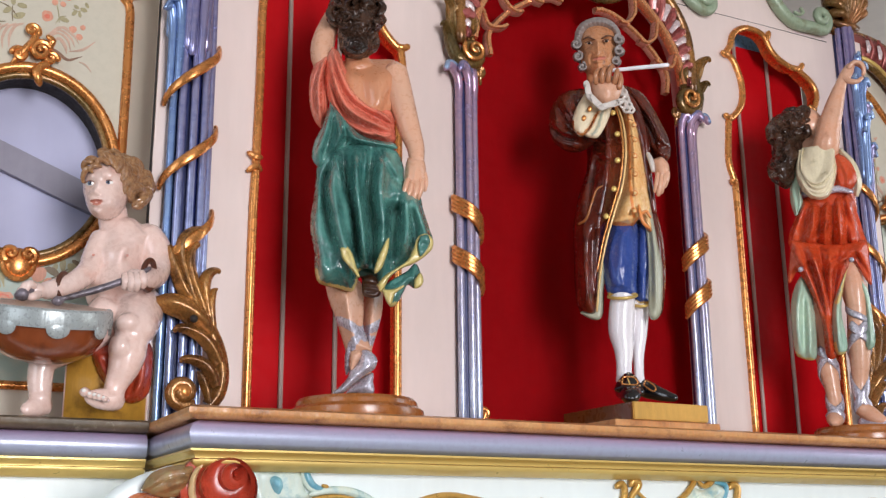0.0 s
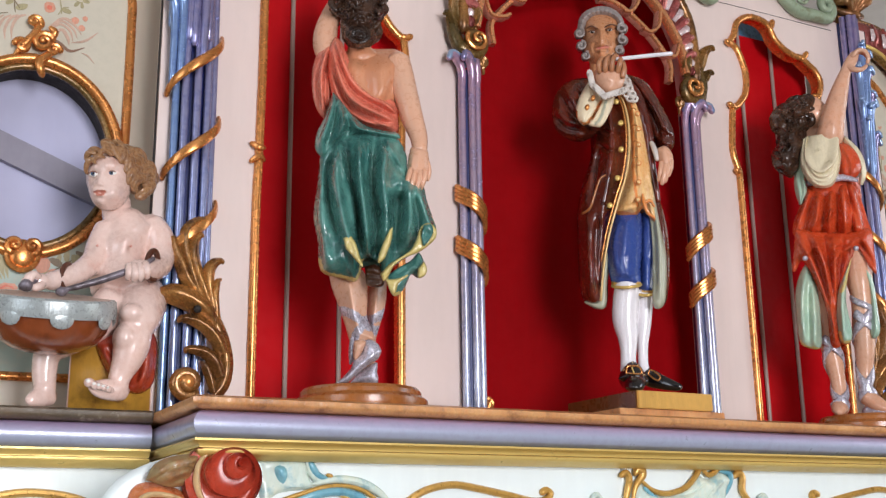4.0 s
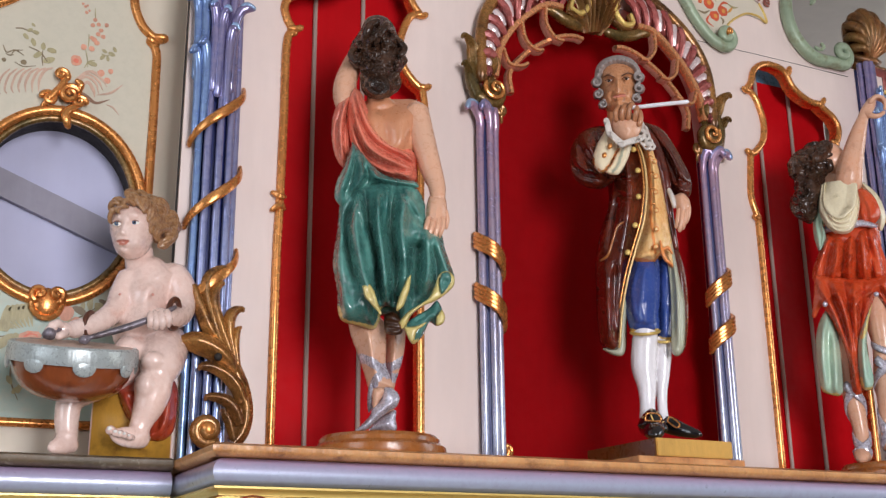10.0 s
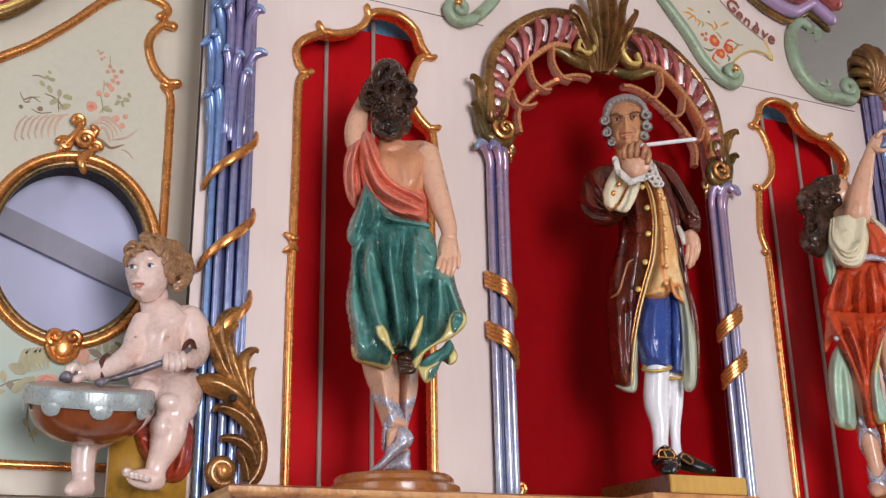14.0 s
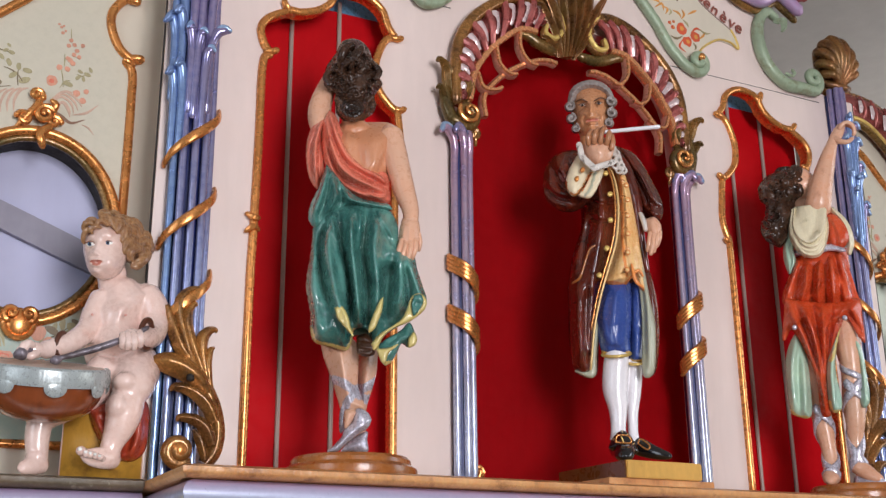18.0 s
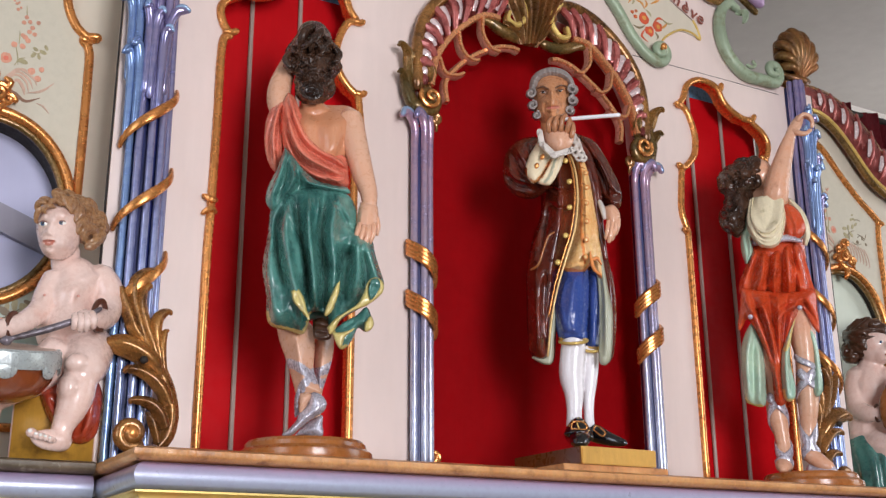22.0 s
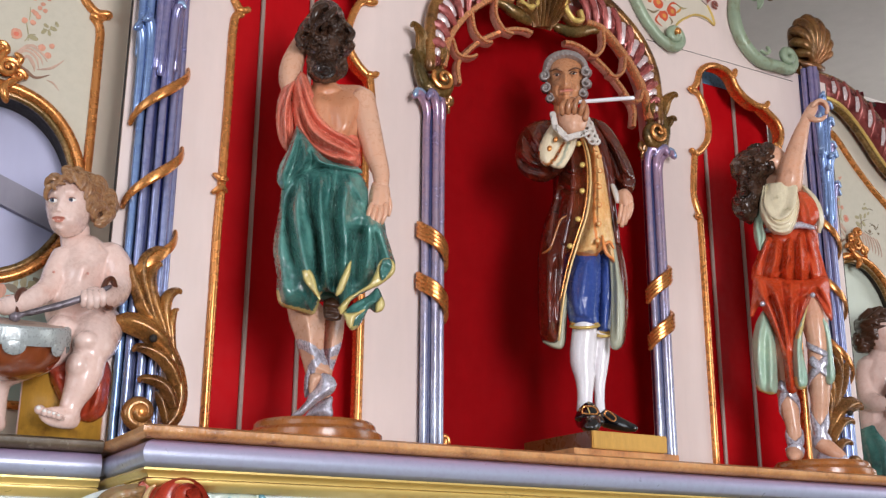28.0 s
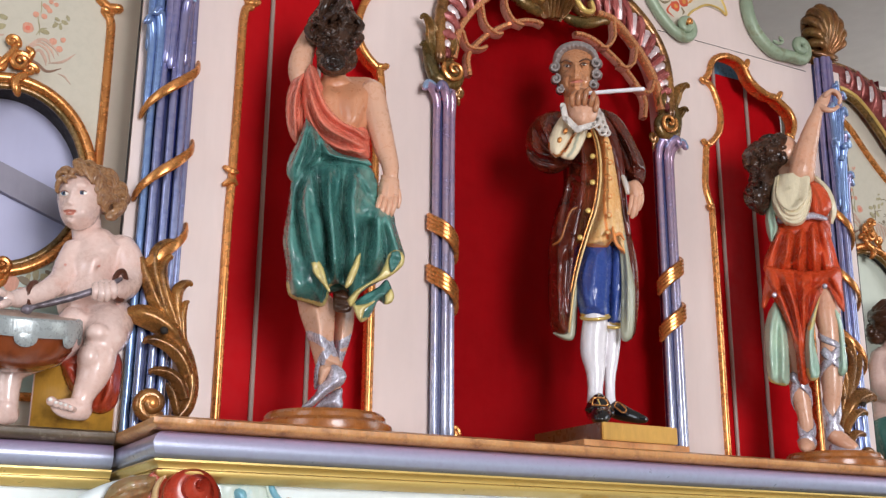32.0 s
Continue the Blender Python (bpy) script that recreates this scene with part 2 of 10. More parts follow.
def grid(bm, rows, closed=True, caps=True, mat=0):
    vs = [[bm.verts.new(v) for v in r] for r in rows]
    n = len(vs[0])
    for a, b in zip(vs, vs[1:]):
        for i in range(n if closed else n - 1):
            j = (i + 1) % n
            bm.faces.new((a[i], a[j], b[j], b[i])).material_index = mat
    if caps and closed:
        bm.faces.new(vs[0][::-1]).material_index = mat
        bm.faces.new(vs[-1]).material_index = mat
    return vs


def frames(pts, up):
    up = Vector(up)
    out = []
    for i, p in enumerate(pts):
        t = Vector(pts[min(i + 1, len(pts) - 1)][:3]) - Vector(pts[max(i - 1, 0)][:3])
        t = t.normalized() if t.length > 1e-9 else Vector((0, 0, 1))
        s = t.cross(up)
        s = s.normalized() if s.length > 1e-3 else t.orthogonal().normalized()
        out.append((Vector(p[:3]), s, s.cross(t).normalized(), t))
    return out


def tube(bm, pts, per=5, seg=8, flat=1.0, up=(0, -1, 0), mat=0, round_ends=True):
    """A rod through points (x, y, z, radius); flat squeezes it towards the facade."""
    sp = spline(pts, per)
    fr = frames(sp, up)
    rows = []
    if round_ends:
        p, s, n, t = fr[0]
        r = sp[0][3]
        rows += [[p - t * r * 0.7 + (s * math.cos(a) + n * math.sin(a) * flat) * r * 0.45 for a in np.linspace(0, 2 * math.pi, seg, False)]]
    for q, (p, s, n, t) in zip(sp, fr):
        rows.append([p + (s * math.cos(a) + n * math.sin(a) * flat) * q[3] for a in np.linspace(0, 2 * math.pi, seg, False)])
    if round_ends:
        p, s, n, t = fr[-1]
        r = sp[-1][3]
        rows += [[p + t * r * 0.7 + (s * math.cos(a) + n * math.sin(a) * flat) * r * 0.45 for a in np.linspace(0, 2 * math.pi, seg, False)]]
    grid(bm, rows, mat=mat)


def blade(bm, pts, thick=0.01, ribs=2.0, per=5, up=(0, -1, 0), mat=0, cross=13, deep=0.35):
    """A carved leaf: points (x, y, z, half width), a swelling face with ribs and a flat back."""
    sp = spline(pts, per)
    rows = []
    for q, (p, s, n, t) in zip(sp, frames(sp, up)):
        w = max(q[3], 0.0008)
        row = []
        for k in range(cross):
            u = -1 + 2 * k / (cross - 1)
            h = math.sqrt(max(0.0, 1 - u * u)) * (1 - deep + deep * math.cos(u * math.pi * ribs))
            row.append(p + s * u * w + n * h * min(thick, w * 1.2))
        row.append(p + s * w * 0.5 - n * 0.003)
        row.append(p - s * w * 0.5 - n * 0.003)
        rows.append(row)
    grid(bm, rows, mat=mat)


def strip(bm, pts, wide, deep, per=6, up=(0, -1, 0), mat=0):
    """A flat strap with eased edges through (x, y, z)."""
    sp = spline(pts, per)
    rows = []
    for p, s, n, t in frames(sp, up):
        rows.append([p + s * (u * wide) + n * (v * deep) for u, v in ((-1, -1), (1, -1), (1, 0.55), (0.7, 1), (-0.7, 1), (-1, 0.55))])
    grid(bm, rows, mat=mat)


def volute(cx, y, cz, r, turns, r0, r1, start=0.0, way=1, lift=0.0, shrink=0.12, n=18):
    """Points of a curling scroll, from outside in."""
    out = []
    for i in range(n + 1):
        k = i / n
        a = start + way * k * turns * 2 * math.pi
        rr = r * (1 - k) + r * shrink * k
        out.append((cx + rr * math.cos(a), y - lift * k, cz + rr * math.sin(a), r0 + (r1 - r0) * k))
    return out


def box(bm, x0, x1, y0, y1, z0, z1, mat=0, bevel=0.0):
    g = bmesh.ops.create_cube(bm, size=1, matrix=Matrix.Translation(((x0 + x1) / 2, (y0 + y1) / 2, (z0 + z1) / 2)) @ Matrix.Diagonal((x1 - x0, y1 - y0, z1 - z0, 1)))
    fs = {f for v in g["verts"] for f in v.link_faces}
    for f in fs:
        f.material_index = mat
    if bevel:
        bmesh.ops.bevel(bm, geom=list({e for f in fs for e in f.edges}), offset=bevel, segments=2, affect="EDGES")


def extrude_profile(bm, prof, path, mat=0, mats=None):
    """A moulding: the profile (out, z) carried along a plan path of (x, y, outward x, outward y)."""
    rows = [[(x + o * nx, y + o * ny, z) for o, z in prof] for x, y, nx, ny in path]
    vs = [[bm.verts.new(v) for v in r] for r in rows]
    for a, b in zip(vs, vs[1:]):
        for i in range(len(prof) - 1):
            bm.faces.new((a[i], b[i], b[i + 1], a[i + 1])).material_index = mats[i] if mats else mat
    for r in (vs[0], vs[-1][::-1]):
        bm.faces.new(r).material_index = mat


def board(bm, outline, holes, y, thick, mat=0):
    """A flat board in the facade's plane with shaped openings right through it."""
    edges = []
    for loop in [outline] + holes:
        vs = [bm.verts.new((x, y, z)) for x, z in loop]
        edges += [bm.edges.new((a, b)) for a, b in zip(vs, vs[1:] + vs[:1])]
    r = bmesh.ops.triangle_fill(bm, edges=edges, use_beauty=True, normal=(0, -1, 0))
    faces = [g for g in r["geom"] if isinstance(g, bmesh.types.BMFace)]
    for f in faces:
        f.material_index = mat
    ex = bmesh.ops.extrude_face_region(bm, geom=faces)
    bmesh.ops.translate(bm, vec=(0, thick, 0), verts=[g for g in ex["geom"] if isinstance(g, bmesh.types.BMVert)])


def mirror(pts):
    return [(-p[0], *p[1:]) for p in pts]


LEDGE = 1.772
# ------------------------------------------------------------ the room
bm = bmesh.new()
box(bm, -3.6, 3.6, -4.1, 1.6, -0.05, 0)
tagged(finish("floor", bm, "floor", False), "worn brown wooden floor of the room", "floor", kind="structure")
bm = bmesh.new()
box(bm, -3.6, 3.6, -4.1, 1.6, 3.75, 3.85)
tagged(finish("ceiling", bm, "ceiling", False), "plain white plaster ceiling over the room", "ceiling", kind="structure")
bm = bmesh.new()
box(bm, -3.6, 3.6, 1.5, 1.6, 0, 3.75)
tagged(finish("wall_north", bm, "pale_plaster", False), "plain warm grey plaster wall behind the organ", "wall", kind="structure")
bm = bmesh.new()
board(bm, [(-4.0, 0), (1.5, 0), (1.5, 3.75), (-4.0, 3.75)], [[(-2.45, 1.35), (-0.95, 1.35), (-0.95, 3.45), (-2.45, 3.45)]], 0, 0.1)
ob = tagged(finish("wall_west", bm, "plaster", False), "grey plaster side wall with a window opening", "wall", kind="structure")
ob.matrix_world = pose(-3.5, 0, 0, 0, 0, 90)
bm = bmesh.new()
board(bm, [(-3.5, 0), (3.5, 0), (3.5, 3.75), (-3.5, 3.75)], [[(-1.27, 1.0), (0.03, 1.0), (0.03, 2.9), (-1.27, 2.9)]], -4.1, 0.1)
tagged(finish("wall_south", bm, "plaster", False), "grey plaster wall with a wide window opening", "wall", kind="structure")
bm = bmesh.new()
# second opening is made only for the added fill lamp
board(bm, [(-4.0, 0), (1.5, 0), (1.5, 3.75), (-4.0, 3.75)], [[(-2.75, 1.45), (-0.75, 1.45), (-0.75, 3.55), (-2.75, 3.55)], [(0.38, 1.65), (1.32, 1.65), (1.32, 3.35), (0.38, 3.35)]], 0, 0.1)
ob = tagged(finish("wall_east", bm, "plaster", False), "grey plaster side wall with two window openings for fill light", "wall", kind="structure")
ob.matrix_world = pose(3.6, 0, 0, 0, 0, 90)

# ------------------------------------------------------------ the middle board and its openings
# right-hand bay; the other one is its mirror image
BAY = [(0.650, LEDGE), (0.650, 2.10), (0.648, 2.20), (0.646, 2.35), (0.645, 2.50), (0.632, 2.524), (0.646, 2.545), (0.651, 2.572), (0.638, 2.595),
       (0.612, 2.612), (0.599, 2.620), (0.577, 2.621), (0.546, 2.633), (0.523, 2.652), (0.511, 2.675), (0.490, 2.688), (0.450, 2.688), (0.418, 2.667),
       (0.405, 2.635), (0.391, 2.616), (0.410, 2.604), (0.424, 2.573), (0.430, 2.542), (0.425, 2.505), (0.406, 2.478), (0.385, 2.462), (0.380, 2.420),
       (0.376, 2.365), (0.389, 2.322), (0.390, 2.20), (0.391, LEDGE)]


def smooth_loop(pts, per=4):
    return [(p[0], p[1]) for p in spline(pts, per)]


ARCH = [(0.260, LEDGE), (0.260, 2.1), (0.260, 2.42), (0.258, 2.50), (0.250, 2.585), (0.212, 2.655), (0.150, 2.708), (0.085, 2.735), (0, 2.74)]
arch_half = smooth_loop(ARCH)
arch_loop = arch_half + [(-x, z) for x, z in arch_half[-2::-1]]
bay_r = smooth_loop(BAY)
bay_l = [(-x, z) for x, z in bay_r]
TOP = [(0.735, LEDGE), (0.735, 2.745), (0.70, 2.735), (0.65, 2.725), (0.60, 2.728), (0.555, 2.757), (0.532, 2.81), (0.535, 2.86), (0.545, 2.89), (0.50, 2.91), (0.42, 2.95), (0.30, 3.03), (0.15, 3.08), (0.0, 3.09)]
top = TOP[1:-1]
outline = [(-0.815, LEDGE), (0.815, LEDGE), (0.815, 2.73)] + top[1:] + [(0, 3.09)] + [(-x, z) for x, z in top[:0:-1]] + [(-0.815, 2.73)]
lift = 0.0005


def inset_floor(loop):
    """Openings stop a hair above the board's foot, so that the board stays one piece."""
    return [(x, max(z, LEDGE + 0.004)) for x, z in loop]


bm = bmesh.new()
board(bm, outline, [inset_floor(bay_r), inset_floor(bay_l), inset_floor(arch_loop)], 0, 0.024)
wall_mid = tagged(finish("wall_center", bm, "white", False), "pinkish white painted organ front board with shaped openings", "organ front", kind="structure")
# the board joint below the pediment
for a, b in ((-0.70, -0.27), (0.27, 0.705)):
    bm = bmesh.new()
    tube(bm, [(a, -0.0002, 2.707, 0.0008), ((a + b) / 2, -0.0003, 2.7095, 0.0006), (b, -0.0002, 2.71, 0.0009)], per=8, seg=5)
    part("board_joint", bm, "dark", wall_mid, "dark open joint between boards")
# red boards behind the bays, with cover strips, and the niche behind the arch
for sx in (-1, 1):
    back = thing("red_back_panel", "crimson painted boards with grey cover strips behind an opening", "back panel", "red panels", "structure")
    for x0, x1 in ((0.365, 0.4755), (0.4795, 0.570), (0.574, 0.68)):
        bm = bmesh.new()
        a, b = sorted((sx * x0, sx * x1))
        box(bm, a, b, 0.066, 0.080, LEDGE, 2.682, bevel=0.001)
        part("board", bm, "red", back)
    for x in (0.4775, 0.572):
        bm = bmesh.new()
        tube(bm, [(sx * x, 0.062, LEDGE, 0.0042), (sx * x, 0.062, 2.3, 0.0042), (sx * x, 0.062, 2.70, 0.0042)], per=2, seg=8, round_ends=False)
        part("cover_strip", bm, "rod", back, "grey beige cover strip")
    # bluish light over the red boards, put in as a blue coloured board
    bm = bmesh.new()
    a, b = sorted((sx * 0.365, sx * 0.68))
    box(bm, a, b, 0.082, 0.09, 2.60, 2.76)
    part("top_light_board", bm, "blue", back, "blue board in place of light seen above the red")
bm = bmesh.new()
rows = []
for k in range(25):
    a = -1 + 2 * k / 24
    rows.append([(0.34 * a, 0.070 + 0.012 * (1 - a * a), z) for z in (LEDGE, 2.2, 2.6, 2.78)])
vs = [[bm.verts.new(v) for v in r] for r in rows]
for p, q in zip(vs, vs[1:]):
    for i in range(3):
        bm.faces.new((p[i], q[i], q[i + 1], p[i + 1]))
bmesh.ops.solidify(bm, geom=bm.faces[:], thickness=-0.008)
tagged(finish("niche_back", bm, "red"), "crimson painted back of the arched niche", "niche", kind="structure")
# ------------------------------------------------------------ gold frame mouldings round the bays


for sx in (-1, 1):
    fr = thing("opening_frame", "gilded raised moulding with scrolled cusps round an opening", "frame", "opening frames")
    segs = [BAY[0:6], BAY[5:20], BAY[19:26], BAY[25:29], BAY[28:31]]
    for s in segs:
        bm = bmesh.new()
        pts = [(sx * x, -0.003, z, 0.0075) for x, z in s]
        tube(bm, pts, per=6, seg=10, flat=0.9)
        part("moulding", bm, "gold", fr)
    # gilded edge of the board inside the opening
    bm = bmesh.new()
    rows = []
    for x, z in smooth_loop(BAY):
        d = Vector((0.515 - x, 0, 2.2 - z)).normalized()
        rows.append([bm.verts.new((sx * (x + d.x * e), y, z + d.z * e)) for e, y in ((0.0005, 0.0), (0.0025, 0.0), (0.0025, 0.0245), (0.0005, 0.0245))])
    for p, q in zip(rows, rows[1:] + rows[:1]):
        for i in range(4):
            bm.faces.new((p[i], q[i], q[(i + 1) % 4], p[(i + 1) % 4]))
    bmesh.ops.recalc_face_normals(bm, faces=bm.faces[:])
    part("reveal", bm, "gold", fr, "gilded inner edge of the opening")
    # small curls where the runs meet
    for cx, cz, dx, dz in ((0.640, 2.528, -0.018, 0.003), (0.600, 2.617, 0.012, 0.014), (0.512, 2.672, 0.006, 0.017), (0.396, 2.612, -0.017, 0.001), (0.390, 2.466, -0.017, 0.002), (0.388, 2.322, -0.012, 0.0)):
        bm = bmesh.new()
        tube(bm, [(sx * cx, -0.004, cz, 0.0070), (sx * (cx + dx * 0.6), -0.007, cz + dz * 0.6 - 0.002, 0.0066), (sx * (cx + dx), -0.008, cz + dz + 0.001, 0.0060)], per=4, seg=9)
        part("cusp", bm, "gold", fr)
    bm = bmesh.new()
    for dz in (-0.012, 0.010):
        tube(bm, [(sx * 0.640, -0.004, 2.206 + dz, 0.004), (sx * 0.650, -0.012, 2.206 + dz * 0.7, 0.006), (sx * 0.662, -0.006, 2.206 + dz * 1.4, 0.004)], seg=8)
    part("band", bm, "gold", fr)

# ------------------------------------------------------------ ledges
PROFILE = [(-0.29, LEDGE), (-0.012, LEDGE), (0.0, LEDGE - 0.004), (0.0005, LEDGE - 0.010), (-0.001, LEDGE - 0.0125), (-0.006, LEDGE - 0.0165), (-0.02, LEDGE - 0.018)]
ROLL = [(-0.03, LEDGE - 0.0185)] + [(-0.022 + 0.0195 * math.cos(a), LEDGE - 0.0366 + 0.0180 * math.sin(a)) for a in np.linspace(1.45, -1.5, 18)] + [(-0.03, LEDGE - 0.0547)]
GOLD = [(o + 0.009 if o > -0.035 else o, LEDGE - d - 0.0086) for o, d in ((-0.04, 0.0462), (-0.015, 0.0462), (-0.015, 0.049), (-0.019, 0.0515), (-0.0225, 0.0555), (-0.0225, 0.0575), (-0.030, 0.058), (-0.030, 0.0597), (-0.020, 0.060), (-0.020, 0.0625), (-0.024, 0.066), (-0.030, 0.070), (-0.034, 0.072), (-0.045, 0.072))]
YC, YW, XC = -0.285, -0.075, 0.8125


def worn(path):
    """Break long straight runs into short ones with an uneven, rubbed edge."""
    out = []
    for p, q in zip(path, path[1:]):
        out.append(p)
        if p[1] == q[1]:
            n = int(abs(q[0] - p[0]) / 0.008)
            for k in range(1, n):
                x = p[0] + (q[0] - p[0]) * k / n
                dent = 0.0016 * noise.noise((x * 38, p[1] * 9, 2)) + 0.0022 * min(0, noise.noise((x * 90, 7, 1)) + 0.25)
                out.append((x, p[1] - dent, 0, -1))
    return out + [path[-1]]


def ledge(name, path, label, lip="wood"):
    t = thing(name, label, "ledge", kind="structure")
    for nm, prof, mat, lab in (("lip", PROFILE, lip, "worn brown wooden lip"), ("roll_moulding", ROLL, "lilac", "lilac pearl roll moulding"), ("gold_moulding", GOLD, "moulding_gold", "gilded hollow moulding")):
        bm = bmesh.new()
        pr = [(max(o, -0.03) if nm != "lip" else o, z) for o, z in prof]
        if nm == "lip":
            extrude_profile(bm, [(max(o, -0.05), z) for o, z in prof] + [(-0.05, LEDGE - 0.018)], worn(path))
        else:
            extrude_profile(bm, prof, path)
        part(nm, bm, mat, t, lab, split=50)
    return t


led = ledge("ledge_center", [(-XC, 0.12, -1, 0), (-XC, YC, -1, -1), (XC, YC, 1, -1), (XC, 0.12, 1, 0)], "projecting ledge with brown lip, lilac roll and gold moulding")
bm = bmesh.new()
box(bm, -XC + 0.04, XC - 0.04, YC + 0.04, 0.2, LEDGE - 0.02, LEDGE - 0.002)
part("shelf_board", bm, "wood", led)
for sx in (-1, 1):
    path = [(-1.75, YW, 0, -1), (-XC - 0.001, YW, 0, -1)] if sx < 0 else [(XC + 0.001, YW, 0, -1), (1.75, YW, 0, -1)]
    led = ledge("ledge_wing", path, "set-back side ledge with brown lip, lilac roll and gold moulding", "dark_wood")
    bm = bmesh.new()
    box(bm, path[0][0], path[1][0], YW + 0.03, 0.2, LEDGE - 0.02, LEDGE - 0.002)
    part("shelf_board", bm, "wood", led)
bm = bmesh.new()
box(bm, -0.772, 0.772, -0.243, -0.2, 0.0, LEDGE - 0.07)
frieze = tagged(finish("wall_frieze", bm, "frieze", False), "bluish white painted frieze board below the ledge", "frieze", kind="structure")
for sx in (-1, 1):
    bm = bmesh.new()
    a, b = sorted((sx * 0.762, sx * 1.75))
    box(bm, a, b, -0.035, 0.06, 0.0, LEDGE - 0.07)
    tagged(finish("wall_frieze_wing", bm, "frieze", False), "bluish white painted frieze board under the side ledge", "frieze", kind="structure")
    bm = bmesh.new()
    a, b = sorted((sx * 0.762, sx * 0.772))
    box(bm, a, b, -0.199, -0.036, 0.0, LEDGE - 0.07)
    part("return_board", bm, "frieze", frieze)

# ------------------------------------------------------------ side wings
YWALL = 0.12
OVX, OVZ, ORX, ORZ = 0.987, 2.190, 0.132, 0.157


def oval(rx, rz, n=64):
    return [(OVX + rx * math.cos(a), OVZ + rz * math.sin(a)) for a in np.linspace(0, 2 * math.pi, n, False)]


def xr(pts, y, r, sx):
    return [(sx * x, y, z, r) for x, z in pts]


WING_TOP = [(0.76, 2.815), (0.93, 2.822), (1.01, 2.812), (1.08, 2.78), (1.15, 2.72), (1.21, 2.655), (1.30, 2.61), (1.45, 2.59), (1.75, 2.585)]
ARC_LOW = [(0.80, 2.742), (0.91, 2.748), (0.965, 2.740), (1.01, 2.712), (1.055, 2.668), (1.10, 2.617), (1.14, 2.585), (1.19, 2.566), (1.30, 2.545)]
PANEL_ARC = [(1.150, 2.492), (1.124, 2.515), (1.082, 2.545), (1.022, 2.602), (0.967, 2.662), (0.929, 2.681), (0.888, 2.683), (0.861, 2.668), (0.867, 2.648)]
PANEL_C = [(0.846, 2.636), (0.868, 2.632), (0.887, 2.604), (0.887, 2.572), (0.871, 2.536), (0.848, 2.518), (0.832, 2.521)]
PANEL_SIDE = [(0.858, 2.512), (0.845, 2.492), (0.843, 2.44), (0.842, 2.33), (0.842, 2.1), (0.842, 1.86), (0.85, 1.838)]
for sx in (-1, 1):
    bm = bmesh.new()
    top = [(sx * x, z) for x, z in smooth_loop(WING_TOP, 4)]
    out = [(sx * 0.76, LEDGE)] + top + [(sx * 1.75, LEDGE)]
    board(bm, out, [[(sx * x, z) for x, z in oval(ORX, ORZ)]], YWALL, 0.02)
    wing = tagged(finish("wall_wing", bm, "cream", False), "cream painted side board of the organ with an oval opening", "organ side", kind="structure")
    # pale green field inside the frame, a thin raised panel
    field = [(0.850, 1.842), (0.850, 2.50), (0.872, 2.53), (0.893, 2.57), (0.892, 2.61), (0.872, 2.645), (0.868, 2.668), (0.90, 2.678), (0.93, 2.674), (0.967, 2.654), (1.022, 2.594), (1.08, 2.538), (1.135, 2.492), (1.135, 1.842)]
    bm = bmesh.new()
    board(bm, [(sx * x, z) for x, z in field], [[(sx * x, z) for x, z in oval(ORX + 0.002, ORZ + 0.002)]], YWALL - 0.004, 0.0038)
    part("field", bm, "field", wing, "cream to pale mint painted field", smooth=False)
    fr = thing("panel_frame", "gilded moulding with scrolled cusps on a cream side board", "frame", "side panel frames")
    for nm, pts, r in (("moulding", PANEL_ARC, 0.0085), ("moulding", PANEL_C, 0.0082), ("moulding", PANEL_SIDE, 0.0078), ("moulding", [(0.85, 1.838), (0.95, 1.836), (1.13, 1.836)], 0.007),
                       ("moulding", [(1.150, 2.492), (1.138, 2.45), (1.138, 2.2), (1.138, 1.86), (1.13, 1.838)], 0.0078)):
        bm = bmesh.new()
        tube(bm, xr(pts, YWALL - 0.006, r, sx), per=7, seg=10, flat=0.95)
        part(nm, bm, "gold", fr)
    for cx, cz, dx, dz in ((0.864, 2.656, 0.012, -0.010), (0.862, 2.634, -0.016, -0.004), (0.850, 2.519, -0.018, 0.002), (0.846, 2.508, 0.013, 0.004), (1.140, 2.494, 0.014, -0.004)):
        bm = bmesh.new()
        tube(bm, [(sx * cx, YWALL - 0.007, cz, 0.0075), (sx * (cx + dx * 0.6), YWALL - 0.010, cz + dz * 0.6, 0.0072), (sx * (cx + dx), YWALL - 0.011, cz + dz, 0.0066)], per=4, seg=9)
        part("cusp", bm, "gold", fr)
    # seam between the boards
    bm = bmesh.new()
    tube(bm, [(sx * 0.8175, 0.002, LEDGE + 0.005, 0.0016), (sx * 0.8175, 0.002, 2.25, 0.0018), (sx * 0.8175, 0.002, 2.73, 0.0016)], per=3, seg=5)
    part("board_joint", bm, "dark", wing, "dark open joint between boards")
    # curved crest over the wing: green and gold moulding, copper shell band with pearl flutes
    crest = thing("wing_crest", "curving carved crest with copper shell flutes and olive gold moulding", "crest", "wing crests")
    bm = bmesh.new()
    tube(bm, xr(ARC_LOW, YWALL - 0.02, 0.012, sx), per=8, seg=10, flat=0.8)
    part("lower_moulding", bm, "olive", crest, "olive green moulding")
    bm = bmesh.new()
    tube(bm, [(sx * x, YWALL - 0.028, z + 0.006, 0.0055) for x, z in ARC_LOW], per=8, seg=8)
    part("gold_bead", bm, "bright_gold", crest, "gilded bead")
    up, lo = spline(WING_TOP[:7], 6), spline(ARC_LOW[:9], 6)
    bm = bmesh.new()
    rows = []
    for k in range(40):
        a = np.array(up[round(k * (len(up) - 1) / 39)])
        b = np.array(lo[round(k * (len(lo) - 1) / 39)])
